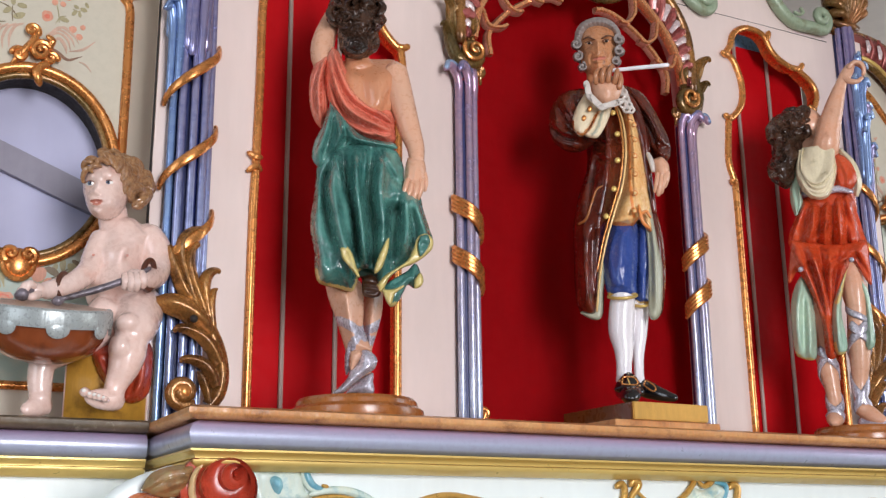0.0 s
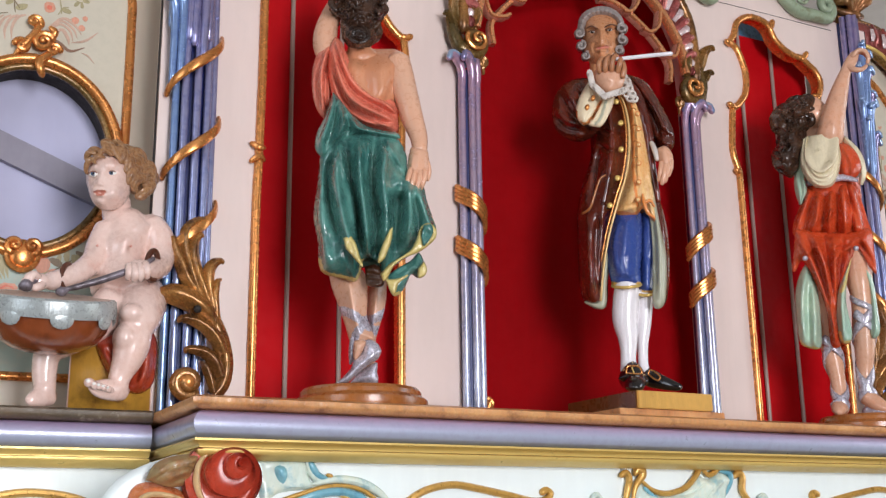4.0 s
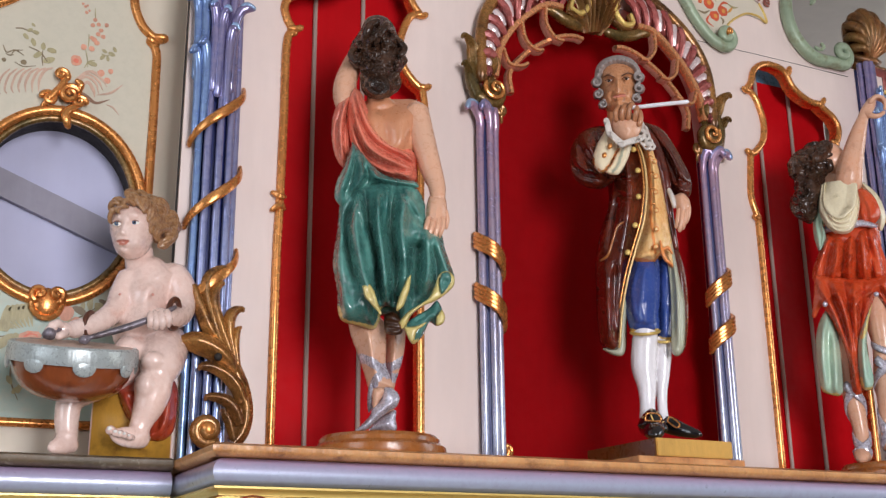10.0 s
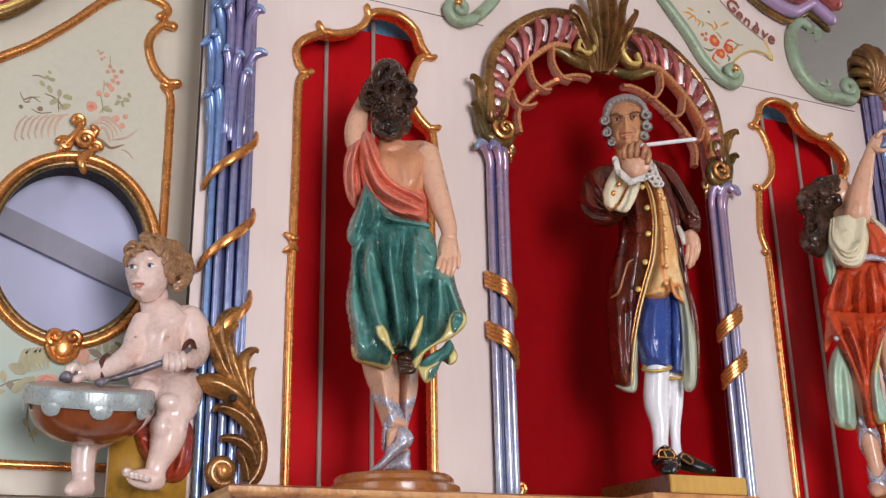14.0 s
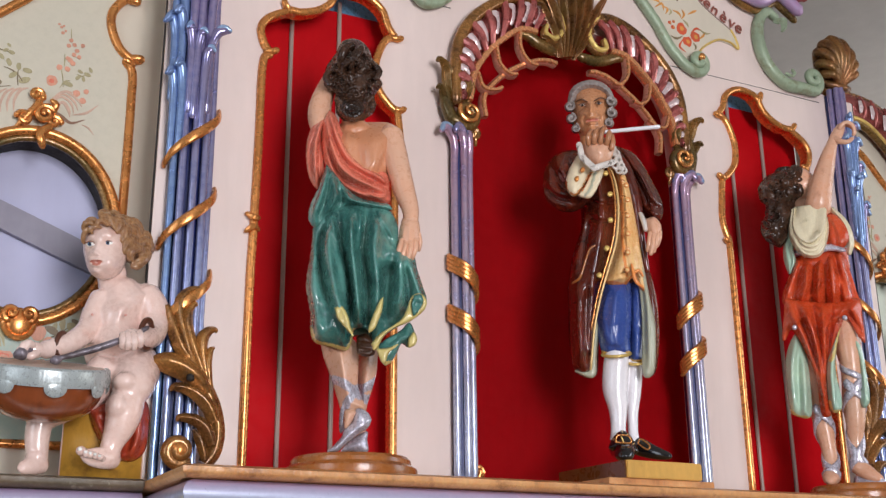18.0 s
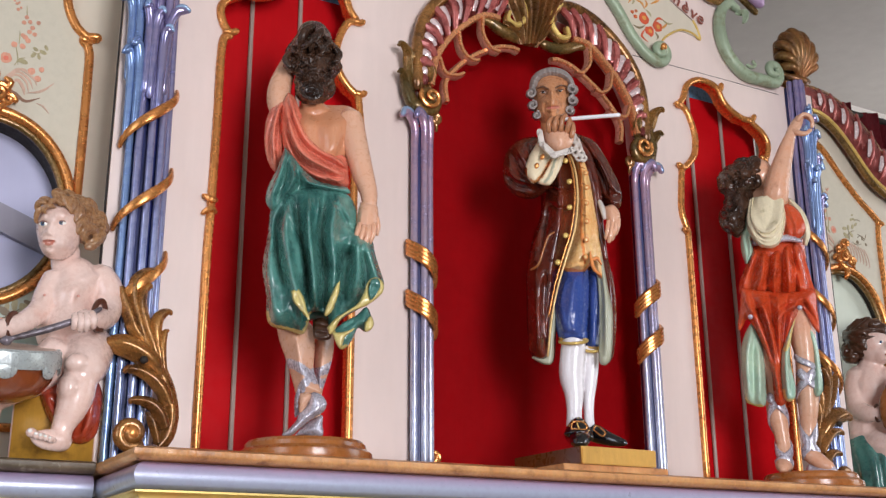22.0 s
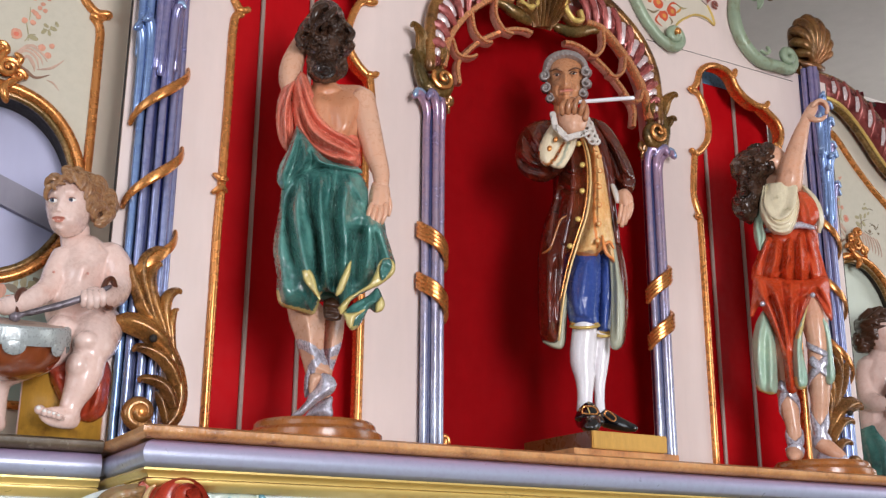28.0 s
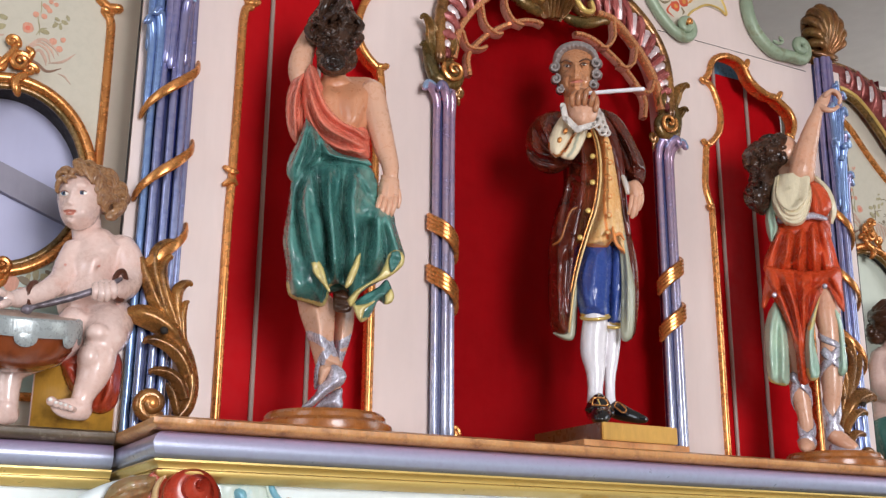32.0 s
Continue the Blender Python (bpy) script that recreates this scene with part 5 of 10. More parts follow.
path = spline([(0.346, 2.926), (0.375, 2.900), (0.410, 2.878), (0.450, 2.861), (0.482, 2.849)], 20)
widths = [0.030, 0.024, 0.026, 0.024, 0.024, 0.024]
pos = 0.004
total = sum(widths)
for ch, w in zip("Genève", widths):
    k = (pos + w / 2) / (total + 0.008)
    pos += w
    i = min(int(k * (len(path) - 1)), len(path) - 2)
    p, q = path[i], path[i + 1]
    cu = bpy.data.curves.new("letter", "FONT")
    cu.body, cu.size, cu.align_x, cu.extrude, cu.offset = ch, 0.046 if ch == "G" else 0.043, "CENTER", 0.0006, 0.0004
    tmp = new("tmp", cu)
    me = bpy.data.meshes.new_from_object(tmp.evaluated_get(bpy.context.evaluated_depsgraph_get()))
    bpy.data.objects.remove(tmp)
    me.materials.clear()
    me.materials.append(M["letter"])
    ob = new("letter", me)
    ang = math.degrees(math.atan2(q[1] - p[1], q[0] - p[0]))
    ob.matrix_world = pose(p[0], -0.0052, p[1] - 0.018, 90, 0, 0) @ pose(0, 0, 0, 0, 0, ang)
    ob.parent = sign
rnd = random.Random(9)
for x, z, r in ((0.274, 2.812, 0.0045), (0.285, 2.817, 0.0040), (0.282, 2.802, 0.0050), (0.305, 2.805, 0.0145), (0.344, 2.793, 0.0135), (0.320, 2.776, 0.0125)):
    bm = bmesh.new()
    petal(bm, x, -0.0048, z, r, 10, seed=rnd.randint(0, 99))
    part("flower", bm, "rose_red", sign, smooth=False)
    bm = bmesh.new()
    petal(bm, x + 0.001, -0.0054, z, r * 0.4, 8, seed=rnd.randint(0, 99))
    part("flower_heart", bm, "p_ochre", sign, smooth=False)
for mat, p in (("p_ochre", [(0.240, 2.872, 0.0008), (0.250, 2.870, 0.0028), (0.258, 2.867, 0.0005)]),
               ("p_ochre", [(0.228, 2.858, 0.0008), (0.244, 2.859, 0.0028), (0.251, 2.854, 0.0005)]),
               ("p_ochre", [(0.237, 2.841, 0.0008), (0.256, 2.855, 0.0028), (0.260, 2.839, 0.0005)]),
               ("p_ochre", [(0.261, 2.849, 0.0008), (0.271, 2.844, 0.0028), (0.264, 2.831, 0.0005)]),
               ("p_leaf", [(0.276, 2.848, 0.0008), (0.280, 2.840, 0.0028), (0.274, 2.831, 0.0005)]),
               ("p_ochre", [(0.286, 2.846, 0.0008), (0.302, 2.842, 0.0028), (0.308, 2.832, 0.0005)]),
               ("p_ochre", [(0.311, 2.854, 0.0008), (0.317, 2.843, 0.0028), (0.308, 2.829, 0.0005)]),
               ("p_ochre", [(0.328, 2.846, 0.0008), (0.345, 2.857, 0.0028), (0.354, 2.862, 0.0005)])):
    bm = bmesh.new()
    stroke(bm, p, -0.0046)
    part("brush_stroke", bm, mat, sign, smooth=False)
for mat, p in (("p_leaf", [(0.313, 2.828, 0.0008), (0.323, 2.821, 0.0028), (0.327, 2.813, 0.0005)]),
               ("p_dark", [(0.274, 2.780, 0.0008), (0.291, 2.777, 0.0028), (0.308, 2.787, 0.0005)]),
               ("rose_red", [(0.307, 2.778, 0.0008), (0.297, 2.759, 0.0028), (0.314, 2.748, 0.0005)]),
               ("p_dark", [(0.336, 2.777, 0.0008), (0.343, 2.769, 0.0028), (0.339, 2.760, 0.0005)]),
               ("p_ochre", [(0.353, 2.790, 0.0008), (0.365, 2.800, 0.0028), (0.374, 2.812, 0.0005)]),
               ("p_leaf", [(0.359, 2.815, 0.0008), (0.374, 2.809, 0.0028), (0.389, 2.813, 0.0005)]),
               ("rose_red", [(0.334, 2.802, 0.0008), (0.348, 2.815, 0.0028), (0.364, 2.814, 0.0005)]),
               ("p_dark", [(0.295, 2.876, 0.0008), (0.300, 2.875, 0.0028), (0.301, 2.872, 0.0005)])):
    bm = bmesh.new()
    stroke(bm, p, -0.0046)
    part("brush_stroke", bm, mat, sign, smooth=False)

def carve(outline, step, rim, depth, ridges=(), bumps=(), crisp=0.0, chisel=True, gain=1.0):
    """A carved form inside a closed outline of (u, z): points, triangles, and how far its face and back stand out."""
    loop = [np.array(p) for p in spline(list(outline) + [outline[0]], 8)[:-1]]
    ring = []
    for a, b in zip(loop, loop[1:] + loop[:1]):
        n = max(1, round(float(np.linalg.norm(b - a)) / step))
        ring += [a + (b - a) * k / n for k in range(n)]
    ring = np.array(ring)
    nxt = np.roll(ring, -1, 0)
    lo, hi = ring.min(0), ring.max(0)
    gx, gz = np.meshgrid(np.arange(lo[0], hi[0], step), np.arange(lo[1], hi[1], step * 0.87))
    gx[1::2] += step / 2
    pts = np.stack([gx.ravel(), gz.ravel()], 1)

    def to_lines(p, a, b):
        e = b - a
        t = np.clip(((p[:, None] - a) * e).sum(2) / np.maximum((e * e).sum(1), 1e-14), 0, 1)
        return np.linalg.norm(p[:, None] - a - t[:, :, None] * e, axis=2), t

    up = (ring[:, 1] > pts[:, None, 1]) != (nxt[:, 1] > pts[:, None, 1])
    cross = ring[:, 0] + (pts[:, None, 1] - ring[:, 1]) * (nxt[:, 0] - ring[:, 0]) / np.where(abs(nxt[:, 1] - ring[:, 1]) < 1e-12, 1e-12, nxt[:, 1] - ring[:, 1])
    inside = (up & (pts[:, None, 0] < cross)).sum(1) % 2 == 1
    pts = pts[inside]
    if len(pts):
        pts = pts[to_lines(pts, ring, nxt)[0].min(1) > step * 0.6]
    n = len(ring)
    flat = np.concatenate([ring, pts]) if len(pts) else ring
    vs, _, faces, *_ = geometry.delaunay_2d_cdt([Vector(p) for p in flat], [(i, (i + 1) % n) for i in range(n)], [], 1, 1e-7)
    xy = np.array([tuple(v) for v in vs])
    d = to_lines(xy, ring, nxt)[0].min(1)
    edge = d < 1e-6
    rim = max(rim, 1.05 * depth)
    t = np.minimum(d, rim) / rim
    base = depth * (crisp * np.sqrt(np.clip(1 - (1 - np.minimum(d, 0.005) / 0.005) ** 2, 0, 1)) + (1 - crisp) * (1 - (1 - t) ** 1.7))
    lift = np.array([0.0011 * noise.noise((p[0] * 55, p[1] * 40, 3.7)) + 0.0006 * noise.noise((p[0] * 150, p[1] * 110, 1.2)) for p in xy]) * (1 if chisel else 0)
    for amp, wide, line in ridges:
        sp = np.array(spline(line, 6))
        dist, t = to_lines(xy, sp[:-1], sp[1:])
        k = dist.argmin(1)
        along = (k + t[np.arange(len(xy)), k]) / (len(sp) - 1)
        lift += gain * amp * np.exp(-(dist.min(1) / wide) ** 2) * np.clip(np.minimum(0.35 + along * 4, 0.35 + (1 - along) * 4), 0, 1)
    for amp, wide, c in bumps:
        w2 = np.array(wide if isinstance(wide, tuple) else (wide, wide))
        lift += amp * np.exp(-(((xy - np.array(c)) / w2) ** 2).sum(1))
    fade = np.clip(d / min(rim * 0.5, 0.008), 0.15, 1)
    return xy, faces, edge, base, lift * fade


# ------------------------------------------------------------ carvings on the frieze below the ledge
YFZ = -0.247
M["rose_petal"] = paint("crimson_rose_paint", lin(176, 62, 44), 0.3, 0.25, scale=30, coat=0.25, second=lin(188, 78, 54), grime=lin(110, 32, 24), grime_at=0.6, bump=0.08)
M["bud_orange"] = paint("orange_bud_paint", lin(206, 104, 56), 0.28, 0.25, scale=30, coat=0.5, second=lin(222, 140, 86), grime=lin(150, 60, 34), grime_at=0.6, bump=0.08)
M["petal_edge"] = paint("cream_petal_edge_paint", lin(222, 190, 140), 0.34, 0.18, scale=40, coat=0.3, grime=lin(186, 120, 80), grime_at=0.6, bump=0.08)
M["turquoise"] = paint("pale_turquoise_paint", lin(190, 212, 204), 0.32, 0.14, scale=26, coat=0.4, second=lin(218, 224, 206), grime=lin(112, 170, 182), grime_at=0.58, bump=0.08)
M["sea_blue"] = paint("sea_blue_scroll_paint", lin(84, 150, 172), 0.32, 0.25, scale=30, coat=0.4, second=lin(140, 190, 200), grime=lin(48, 104, 138), grime_at=0.6, bump=0.08)
M["line_gold"] = paint("ochre_gold_line_paint", lin(206, 160, 82), 0.32, 0.16, metal=0.4, scale=24, grime=lin(136, 92, 44), grime_at=0.62, bump=0.08, coat=0.2)
M["leaf_olive"] = paint("olive_brown_leaf_paint", lin(142, 136, 96), 0.34, 0.25, scale=28, coat=0.35, second=lin(150, 104, 66), grime=lin(96, 70, 44), grime_at=0.58, bump=0.1)


def low_relief(name, outline, y, depth, rim, mat, parent, ridges=(), label="", step=0.002, crisp=0.0, sx=-1):
    """A shallow carving against a board; outlines are given for the left half and mirrored for the right."""
    xy, faces, edge, base, lift = carve(outline, step, rim, depth, ridges, (), crisp)
    bm = bmesh.new()
    front = [bm.verts.new((-sx * p[0], y - h - l, p[1])) for p, h, l in zip(xy, base, lift)]
    rear = [bm.verts.new((-sx * p[0], y + 0.002, p[1])) for p in xy]
    for f in faces:
        bm.faces.new([front[k] for k in f])
        bm.faces.new([rear[k] for k in f][::-1])
    rim_edges = [e for e in bm.edges if e.is_boundary]
    bmesh.ops.bridge_loops(bm, edges=rim_edges)
    bmesh.ops.recalc_face_normals(bm, faces=bm.faces)
    return part(name, bm, mat, parent, label)


def rose(heart, dome, size, y, mat, sx):
    """An opening rose: petals wind out of a rolled heart, each with a lifted lip, over a dome."""
    t = thing("carved_rose", "carved wooden rose painted crimson with paler petal lips", "carving", "carved roses")
    na, nu, turns = 96, 14, 3.6
    for m in range(5):
        bm = bmesh.new()
        rows = []
        for j in range(na + 1):
            a, row = j / na * 2 * math.pi + 0.9, []
            for k in range(nu + 2):
                u = min(1.0, k / nu)
                q = min(1.0, max(0.015, (m + u - j / na) / turns)) ** 1.3
                r = size * q * (1 + 0.06 * q * math.sin(3 * a + 7 * q))
                c = max(0.0, (q - 0.18) / 0.82) ** 0.8
                lip = 0.0 if k > nu else u ** 2.2
                up = 0.70 * math.sqrt(max(0.0, 1 - 0.96 * q * q)) + (0.42 * lip - 0.16) * min(1, 5 * q) * (0.6 + 0.4 * q) - 0.34 * max(0.0, 1 - q / 0.16)
                row.append((-sx * (heart[0] + (dome[0] - heart[0]) * c + r * math.cos(a)), y - size * up, heart[1] + (dome[1] - heart[1]) * c + r * math.sin(a)))
            rows.append(row)
        grid(bm, rows, closed=False)
        bmesh.ops.remove_doubles(bm, verts=bm.verts, dist=1e-6)
        part("petal" if m else "heart", bm, mat, t)
    return t


for sx in (-1, 1):
    rose((-0.7442, 1.6855), (-0.7661, 1.6635), 0.050, YFZ, "rose_petal", sx)
    sp = thing("frieze_leaf_scroll", "pale turquoise, olive and gold leaf scroll carved on the frieze", "carving", "frieze leaf scrolls")
    low_relief("backing", [(-0.9112, 1.6331), (-0.9010, 1.6534), (-0.8857, 1.6698), (-0.8630, 1.6826), (-0.8396, 1.6914), (-0.8112, 1.6962), (-0.7948, 1.6543), (-0.7959, 1.5989), (-0.9097, 1.5999)], YFZ + 0.016, 0.008, 0.004, "frieze", sp, step=0.004, sx=sx)
    low_relief("olive_leaf", [(-0.8606, 1.6654), (-0.8518, 1.6828), (-0.8354, 1.6929), (-0.8113, 1.6976), (-0.7952, 1.6966), (-0.7988, 1.6781), (-0.8081, 1.6612), (-0.8307, 1.6568)], YFZ - 0.010, 0.020, 0.010, "leaf_olive", sp, [(0.004, 0.0028, [(-0.8539, 1.6703), (-0.8350, 1.6859), (-0.8038, 1.6936)]), (-0.004, 0.0022, [(-0.8509, 1.6662), (-0.8290, 1.6790), (-0.8020, 1.6851)]), (0.004, 0.0028, [(-0.8423, 1.6622), (-0.8229, 1.6721), (-0.8046, 1.6780)]), (-0.003, 0.002, [(-0.8337, 1.6595), (-0.8198, 1.6652), (-0.8070, 1.6696)])], "olive brown ribbed leaf", sx=sx)
    low_relief("outer_petal", [(-0.7865, 1.6982), (-0.7965, 1.6923), (-0.8031, 1.6781), (-0.8038, 1.6612), (-0.7972, 1.6445), (-0.7852, 1.6348), (-0.7917, 1.6501), (-0.7954, 1.6669), (-0.7939, 1.6839)], YFZ - 0.022, 0.026, 0.008, "petal_edge", sp, label="cream edged outer petal", sx=sx)
    bud = thing("carved_rosebud", "carved wooden rosebud painted orange with cream lips", "carving", "carved rosebuds")
    low_relief("bud", [(-0.8808, 1.6332), (-0.8738, 1.6543), (-0.8605, 1.6626), (-0.8381, 1.6622), (-0.8178, 1.6555), (-0.8031, 1.6459), (-0.7921, 1.6265), (-0.7998, 1.6058), (-0.8344, 1.5925), (-0.8697, 1.6063)], YFZ + 0.004, 0.040, 0.024, "bud_orange", bud, [(0.004, 0.004, [(-0.8719, 1.6441), (-0.8531, 1.6552), (-0.8233, 1.6499)]), (-0.005, 0.0028, [(-0.8727, 1.6346), (-0.8512, 1.6456), (-0.8170, 1.6375)])], sx=sx)
    low_relief("petal_lip", [(-0.8756, 1.6373), (-0.8692, 1.6455), (-0.8570, 1.6503), (-0.8374, 1.6491), (-0.8216, 1.6444), (-0.8113, 1.6375), (-0.8227, 1.6389), (-0.8385, 1.6429), (-0.8566, 1.6435), (-0.8675, 1.6400)], YFZ - 0.030, 0.009, 0.004, "petal_edge", bud, label="cream petal lip", step=0.0016, sx=sx)
    for nm, mat, r, line in (("edge_strip", "sea_blue", 1, [(-0.7267, 1.6996, 0.0030), (-0.6990, 1.6988, 0.0038), (-0.6677, 1.6980, 0.0038), (-0.6454, 1.6955, 0.0031)]), ("curl", "sea_blue", 1, [(-0.6422, 1.6956, 0.0031), (-0.6388, 1.6853, 0.0054), (-0.6305, 1.6750, 0.0046), (-0.6175, 1.6693, 0.0031)]), ("curl_edge", "turquoise", 1, [(-0.6470, 1.6955, 0.0023), (-0.6451, 1.6837, 0.0031), (-0.6353, 1.6705, 0.0031), (-0.6190, 1.6648, 0.0023)]), ("bead", "line_gold", 1, [(-0.6168, 1.6752, 0.0023), (-0.6119, 1.6723, 0.0039), (-0.6142, 1.6663, 0.0023)]),
                             ("scroll_edge", "line_gold", 1, [(-0.6942, 1.6379, 0.0023), (-0.6633, 1.6468, 0.0031), (-0.6254, 1.6573, 0.0039), (-0.5929, 1.6606, 0.0031), (-0.5647, 1.6549, 0.0031), (-0.5428, 1.6415, 0.0024)]), ("scroll_band", "turquoise", 1, [(-0.6351, 1.6631, 0.0031), (-0.6028, 1.6694, 0.0055), (-0.5698, 1.6654, 0.0063), (-0.5428, 1.6536, 0.0055), (-0.5241, 1.6371, 0.0032)]), ("scroll_heart", "sea_blue", 1, [(-0.6585, 1.6410, 0.0038), (-0.6301, 1.6499, 0.0062), (-0.5994, 1.6531, 0.0062), (-0.5696, 1.6459, 0.0063), (-0.5562, 1.6340, 0.0039)]), ("tongue", "bright_gold", 1, [(-0.6059, 1.6531, 0.0031), (-0.5911, 1.6472, 0.0039), (-0.5778, 1.6354, 0.0031)])):
        bm = bmesh.new()
        tube(bm, [(-sx * x, YFZ - 0.001, z, w * r) for x, z, w in line], per=5, seg=9)
        part(nm, bm, mat, sp)
    low_relief("drop", [(-0.6847, 1.6888), (-0.6752, 1.6846), (-0.6718, 1.6729), (-0.6778, 1.6612), (-0.6872, 1.6654), (-0.6938, 1.6770), (-0.6925, 1.6857)], YFZ, 0.010, 0.006, "sea_blue", sp, label="pale blue drop", step=0.0016, sx=sx)
    low_relief("drop_rim", [(-0.6848, 1.6903), (-0.6940, 1.6872), (-0.6953, 1.6755), (-0.6872, 1.6640), (-0.6777, 1.6597), (-0.6826, 1.6655), (-0.6898, 1.6756), (-0.6893, 1.6843)], YFZ, 0.012, 0.004, "turquoise", sp, step=0.0014, sx=sx)
    low_relief("ground", [(-0.7204, 1.6939), (-0.6517, 1.6939), (-0.6384, 1.6660), (-0.6028, 1.6650), (-0.6350, 1.6572), (-0.6822, 1.6510), (-0.7049, 1.6379), (-0.7118, 1.6623)], YFZ + 0.002, 0.005, 0.004, "turquoise", sp, step=0.004, sx=sx)
    go = thing("frieze_gold_line", "gilded curved line moulding on the frieze", "moulding", "frieze gold lines")
    for line in ([(-0.5053, 1.6326), (-0.4957, 1.6410), (-0.4667, 1.6565), (-0.4272, 1.6639), (-0.3879, 1.6596), (-0.3299, 1.6489), (-0.2945, 1.6418), (-0.2709, 1.6436), (-0.2617, 1.6518), (-0.2684, 1.6574), (-0.2764, 1.6541)],):
        bm = bmesh.new()
        tube(bm, [(-sx * x, YFZ + 0.001, z, 0.0054) for x, z in line], per=5, seg=9)
        part("line", bm, "line_gold", go)
    bm = bmesh.new()
    tube(bm, [(-sx * x, -0.037, z, 0.0062) for x, z in ((-1.0469, 1.6386), (-1.0060, 1.6527), (-0.9719, 1.6574), (-0.9358, 1.6555), (-0.9086, 1.6503), (-0.8900, 1.6435), (-0.8747, 1.6313))], per=5, seg=9)
    part("line", bm, "line_gold", go)
car = thing("frieze_cartouche", "carved shell cartouche in pale turquoise and gold on the frieze", "carving")
low_relief("shell", [(-0.1001, 1.6758), (-0.0851, 1.6571), (-0.0482, 1.6505), (-0.0129, 1.6577), (0.0153, 1.6808), (0.0405, 1.6776), (0.0626, 1.6887), (0.0841, 1.6782), (0.0764, 1.6602), (0.0567, 1.6264), (-0.0244, 1.6135), (-0.1110, 1.6264), (-0.1157, 1.6518)], YFZ + 0.001, 0.012, 0.008, "turquoise", car, [(0.004, 0.003, [(-0.0771, 1.6469), (-0.0446, 1.6402), (0.0007, 1.6438)]), (-0.004, 0.002, [(-0.0328, 1.6489), (0.0017, 1.6561), (0.0284, 1.6722)]), (0.004, 0.003, [(0.0118, 1.6404), (0.0388, 1.6599), (0.0612, 1.6743)]), (-0.004, 0.002, [(-0.0008, 1.6264), (0.0311, 1.6510), (0.0492, 1.6706)])])
for nm, mat, line in (("scroll", "line_gold", [(-0.1305, 1.6382, 0.0036), (-0.1238, 1.6585, 0.0054), (-0.1195, 1.6755, 0.0054), (-0.1253, 1.6848, 0.0054), (-0.1342, 1.6805, 0.0045)]), ("scroll", "line_gold", [(-0.1141, 1.6433, 0.0036), (-0.1085, 1.6637, 0.0045), (-0.0967, 1.6776, 0.0063), (-0.0940, 1.6862, 0.0073), (-0.1024, 1.6895, 0.0063), (-0.1072, 1.6834, 0.0045)]), ("dip_edge", "line_gold", [(-0.0949, 1.6724, 0.0027), (-0.0762, 1.6589, 0.0037), (-0.0480, 1.6540, 0.0046), (-0.0126, 1.6621, 0.0047), (0.0107, 1.6808, 0.0047), (0.0200, 1.6951, 0.0047), (0.0144, 1.6968, 0.0028)]),
                      ("dip_edge", "line_gold", [(0.0256, 1.6934, 0.0028), (0.0364, 1.6838, 0.0038), (0.0483, 1.6867, 0.0048), (0.0585, 1.6958, 0.0048), (0.0542, 1.6993, 0.0029)]), ("blue_edge", "sea_blue", [(0.0616, 1.6905, 0.0029), (0.0824, 1.6854, 0.0048), (0.0796, 1.6692, 0.0048), (0.0636, 1.6494, 0.0038), (0.0505, 1.6352, 0.0029)]), ("scroll", "line_gold", [(0.0904, 1.6819, 0.0048), (0.1006, 1.6875, 0.0058), (0.1083, 1.6803, 0.0058), (0.1062, 1.6605, 0.0058), (0.1156, 1.6462, 0.0049), (0.1290, 1.6354, 0.0039)]),
                      ("curl", "turquoise", [(-0.1895, 1.6463, 0.0035), (-0.1821, 1.6513, 0.0044), (-0.1752, 1.6447, 0.0044), (-0.1716, 1.6347, 0.0035)]), ("curl", "turquoise", [(0.1570, 1.6464, 0.0040), (0.1502, 1.6518, 0.0049), (0.1421, 1.6445, 0.0049), (0.1360, 1.6336, 0.0039)]), ("rib", "sea_blue", [(-0.0913, 1.6622, 0.0027), (-0.0727, 1.6469, 0.0046), (-0.0450, 1.6350, 0.0037)]), ("rib", "sea_blue", [(-0.1070, 1.6535, 0.0027), (-0.0974, 1.6366, 0.0045), (-0.0896, 1.6247, 0.0036)])):
    bm = bmesh.new()
    tube(bm, [(x, YFZ - 0.003, z, w) for x, z, w in line], per=5, seg=9)
    part(nm, bm, mat, car)

# red curtain far behind the right wing
bm = bmesh.new()
rows = []
for k in range(141):
    x = 1.57 + 1.6 * k / 140
    y = 0.62 + 0.03 * math.sin(k * 0.55) + 0.015 * math.sin(k * 1.3 + 1)
    rows.append([(x, y + 0.01 * math.sin(z * 3 + k), z) for z in (0.3, 1.2, 2.0, 2.6, 3.135 + 0.004 * math.sin(k * 0.55))])
grid(bm, rows, closed=False)
bmesh.ops.solidify(bm, geom=bm.faces[:], thickness=0.006)
cu = tagged(finish("curtain", bm, "curtain"), "dark red pleated velvet curtain hanging behind the organ", "curtain")
bm = bmesh.new()
tube(bm, [(1.52, 0.62, 3.125, 0.010), (2.2, 0.62, 3.125, 0.010), (3.5, 0.62, 3.125, 0.010)], per=2, seg=10)
part("curtain_rail", bm, "dark", cu)

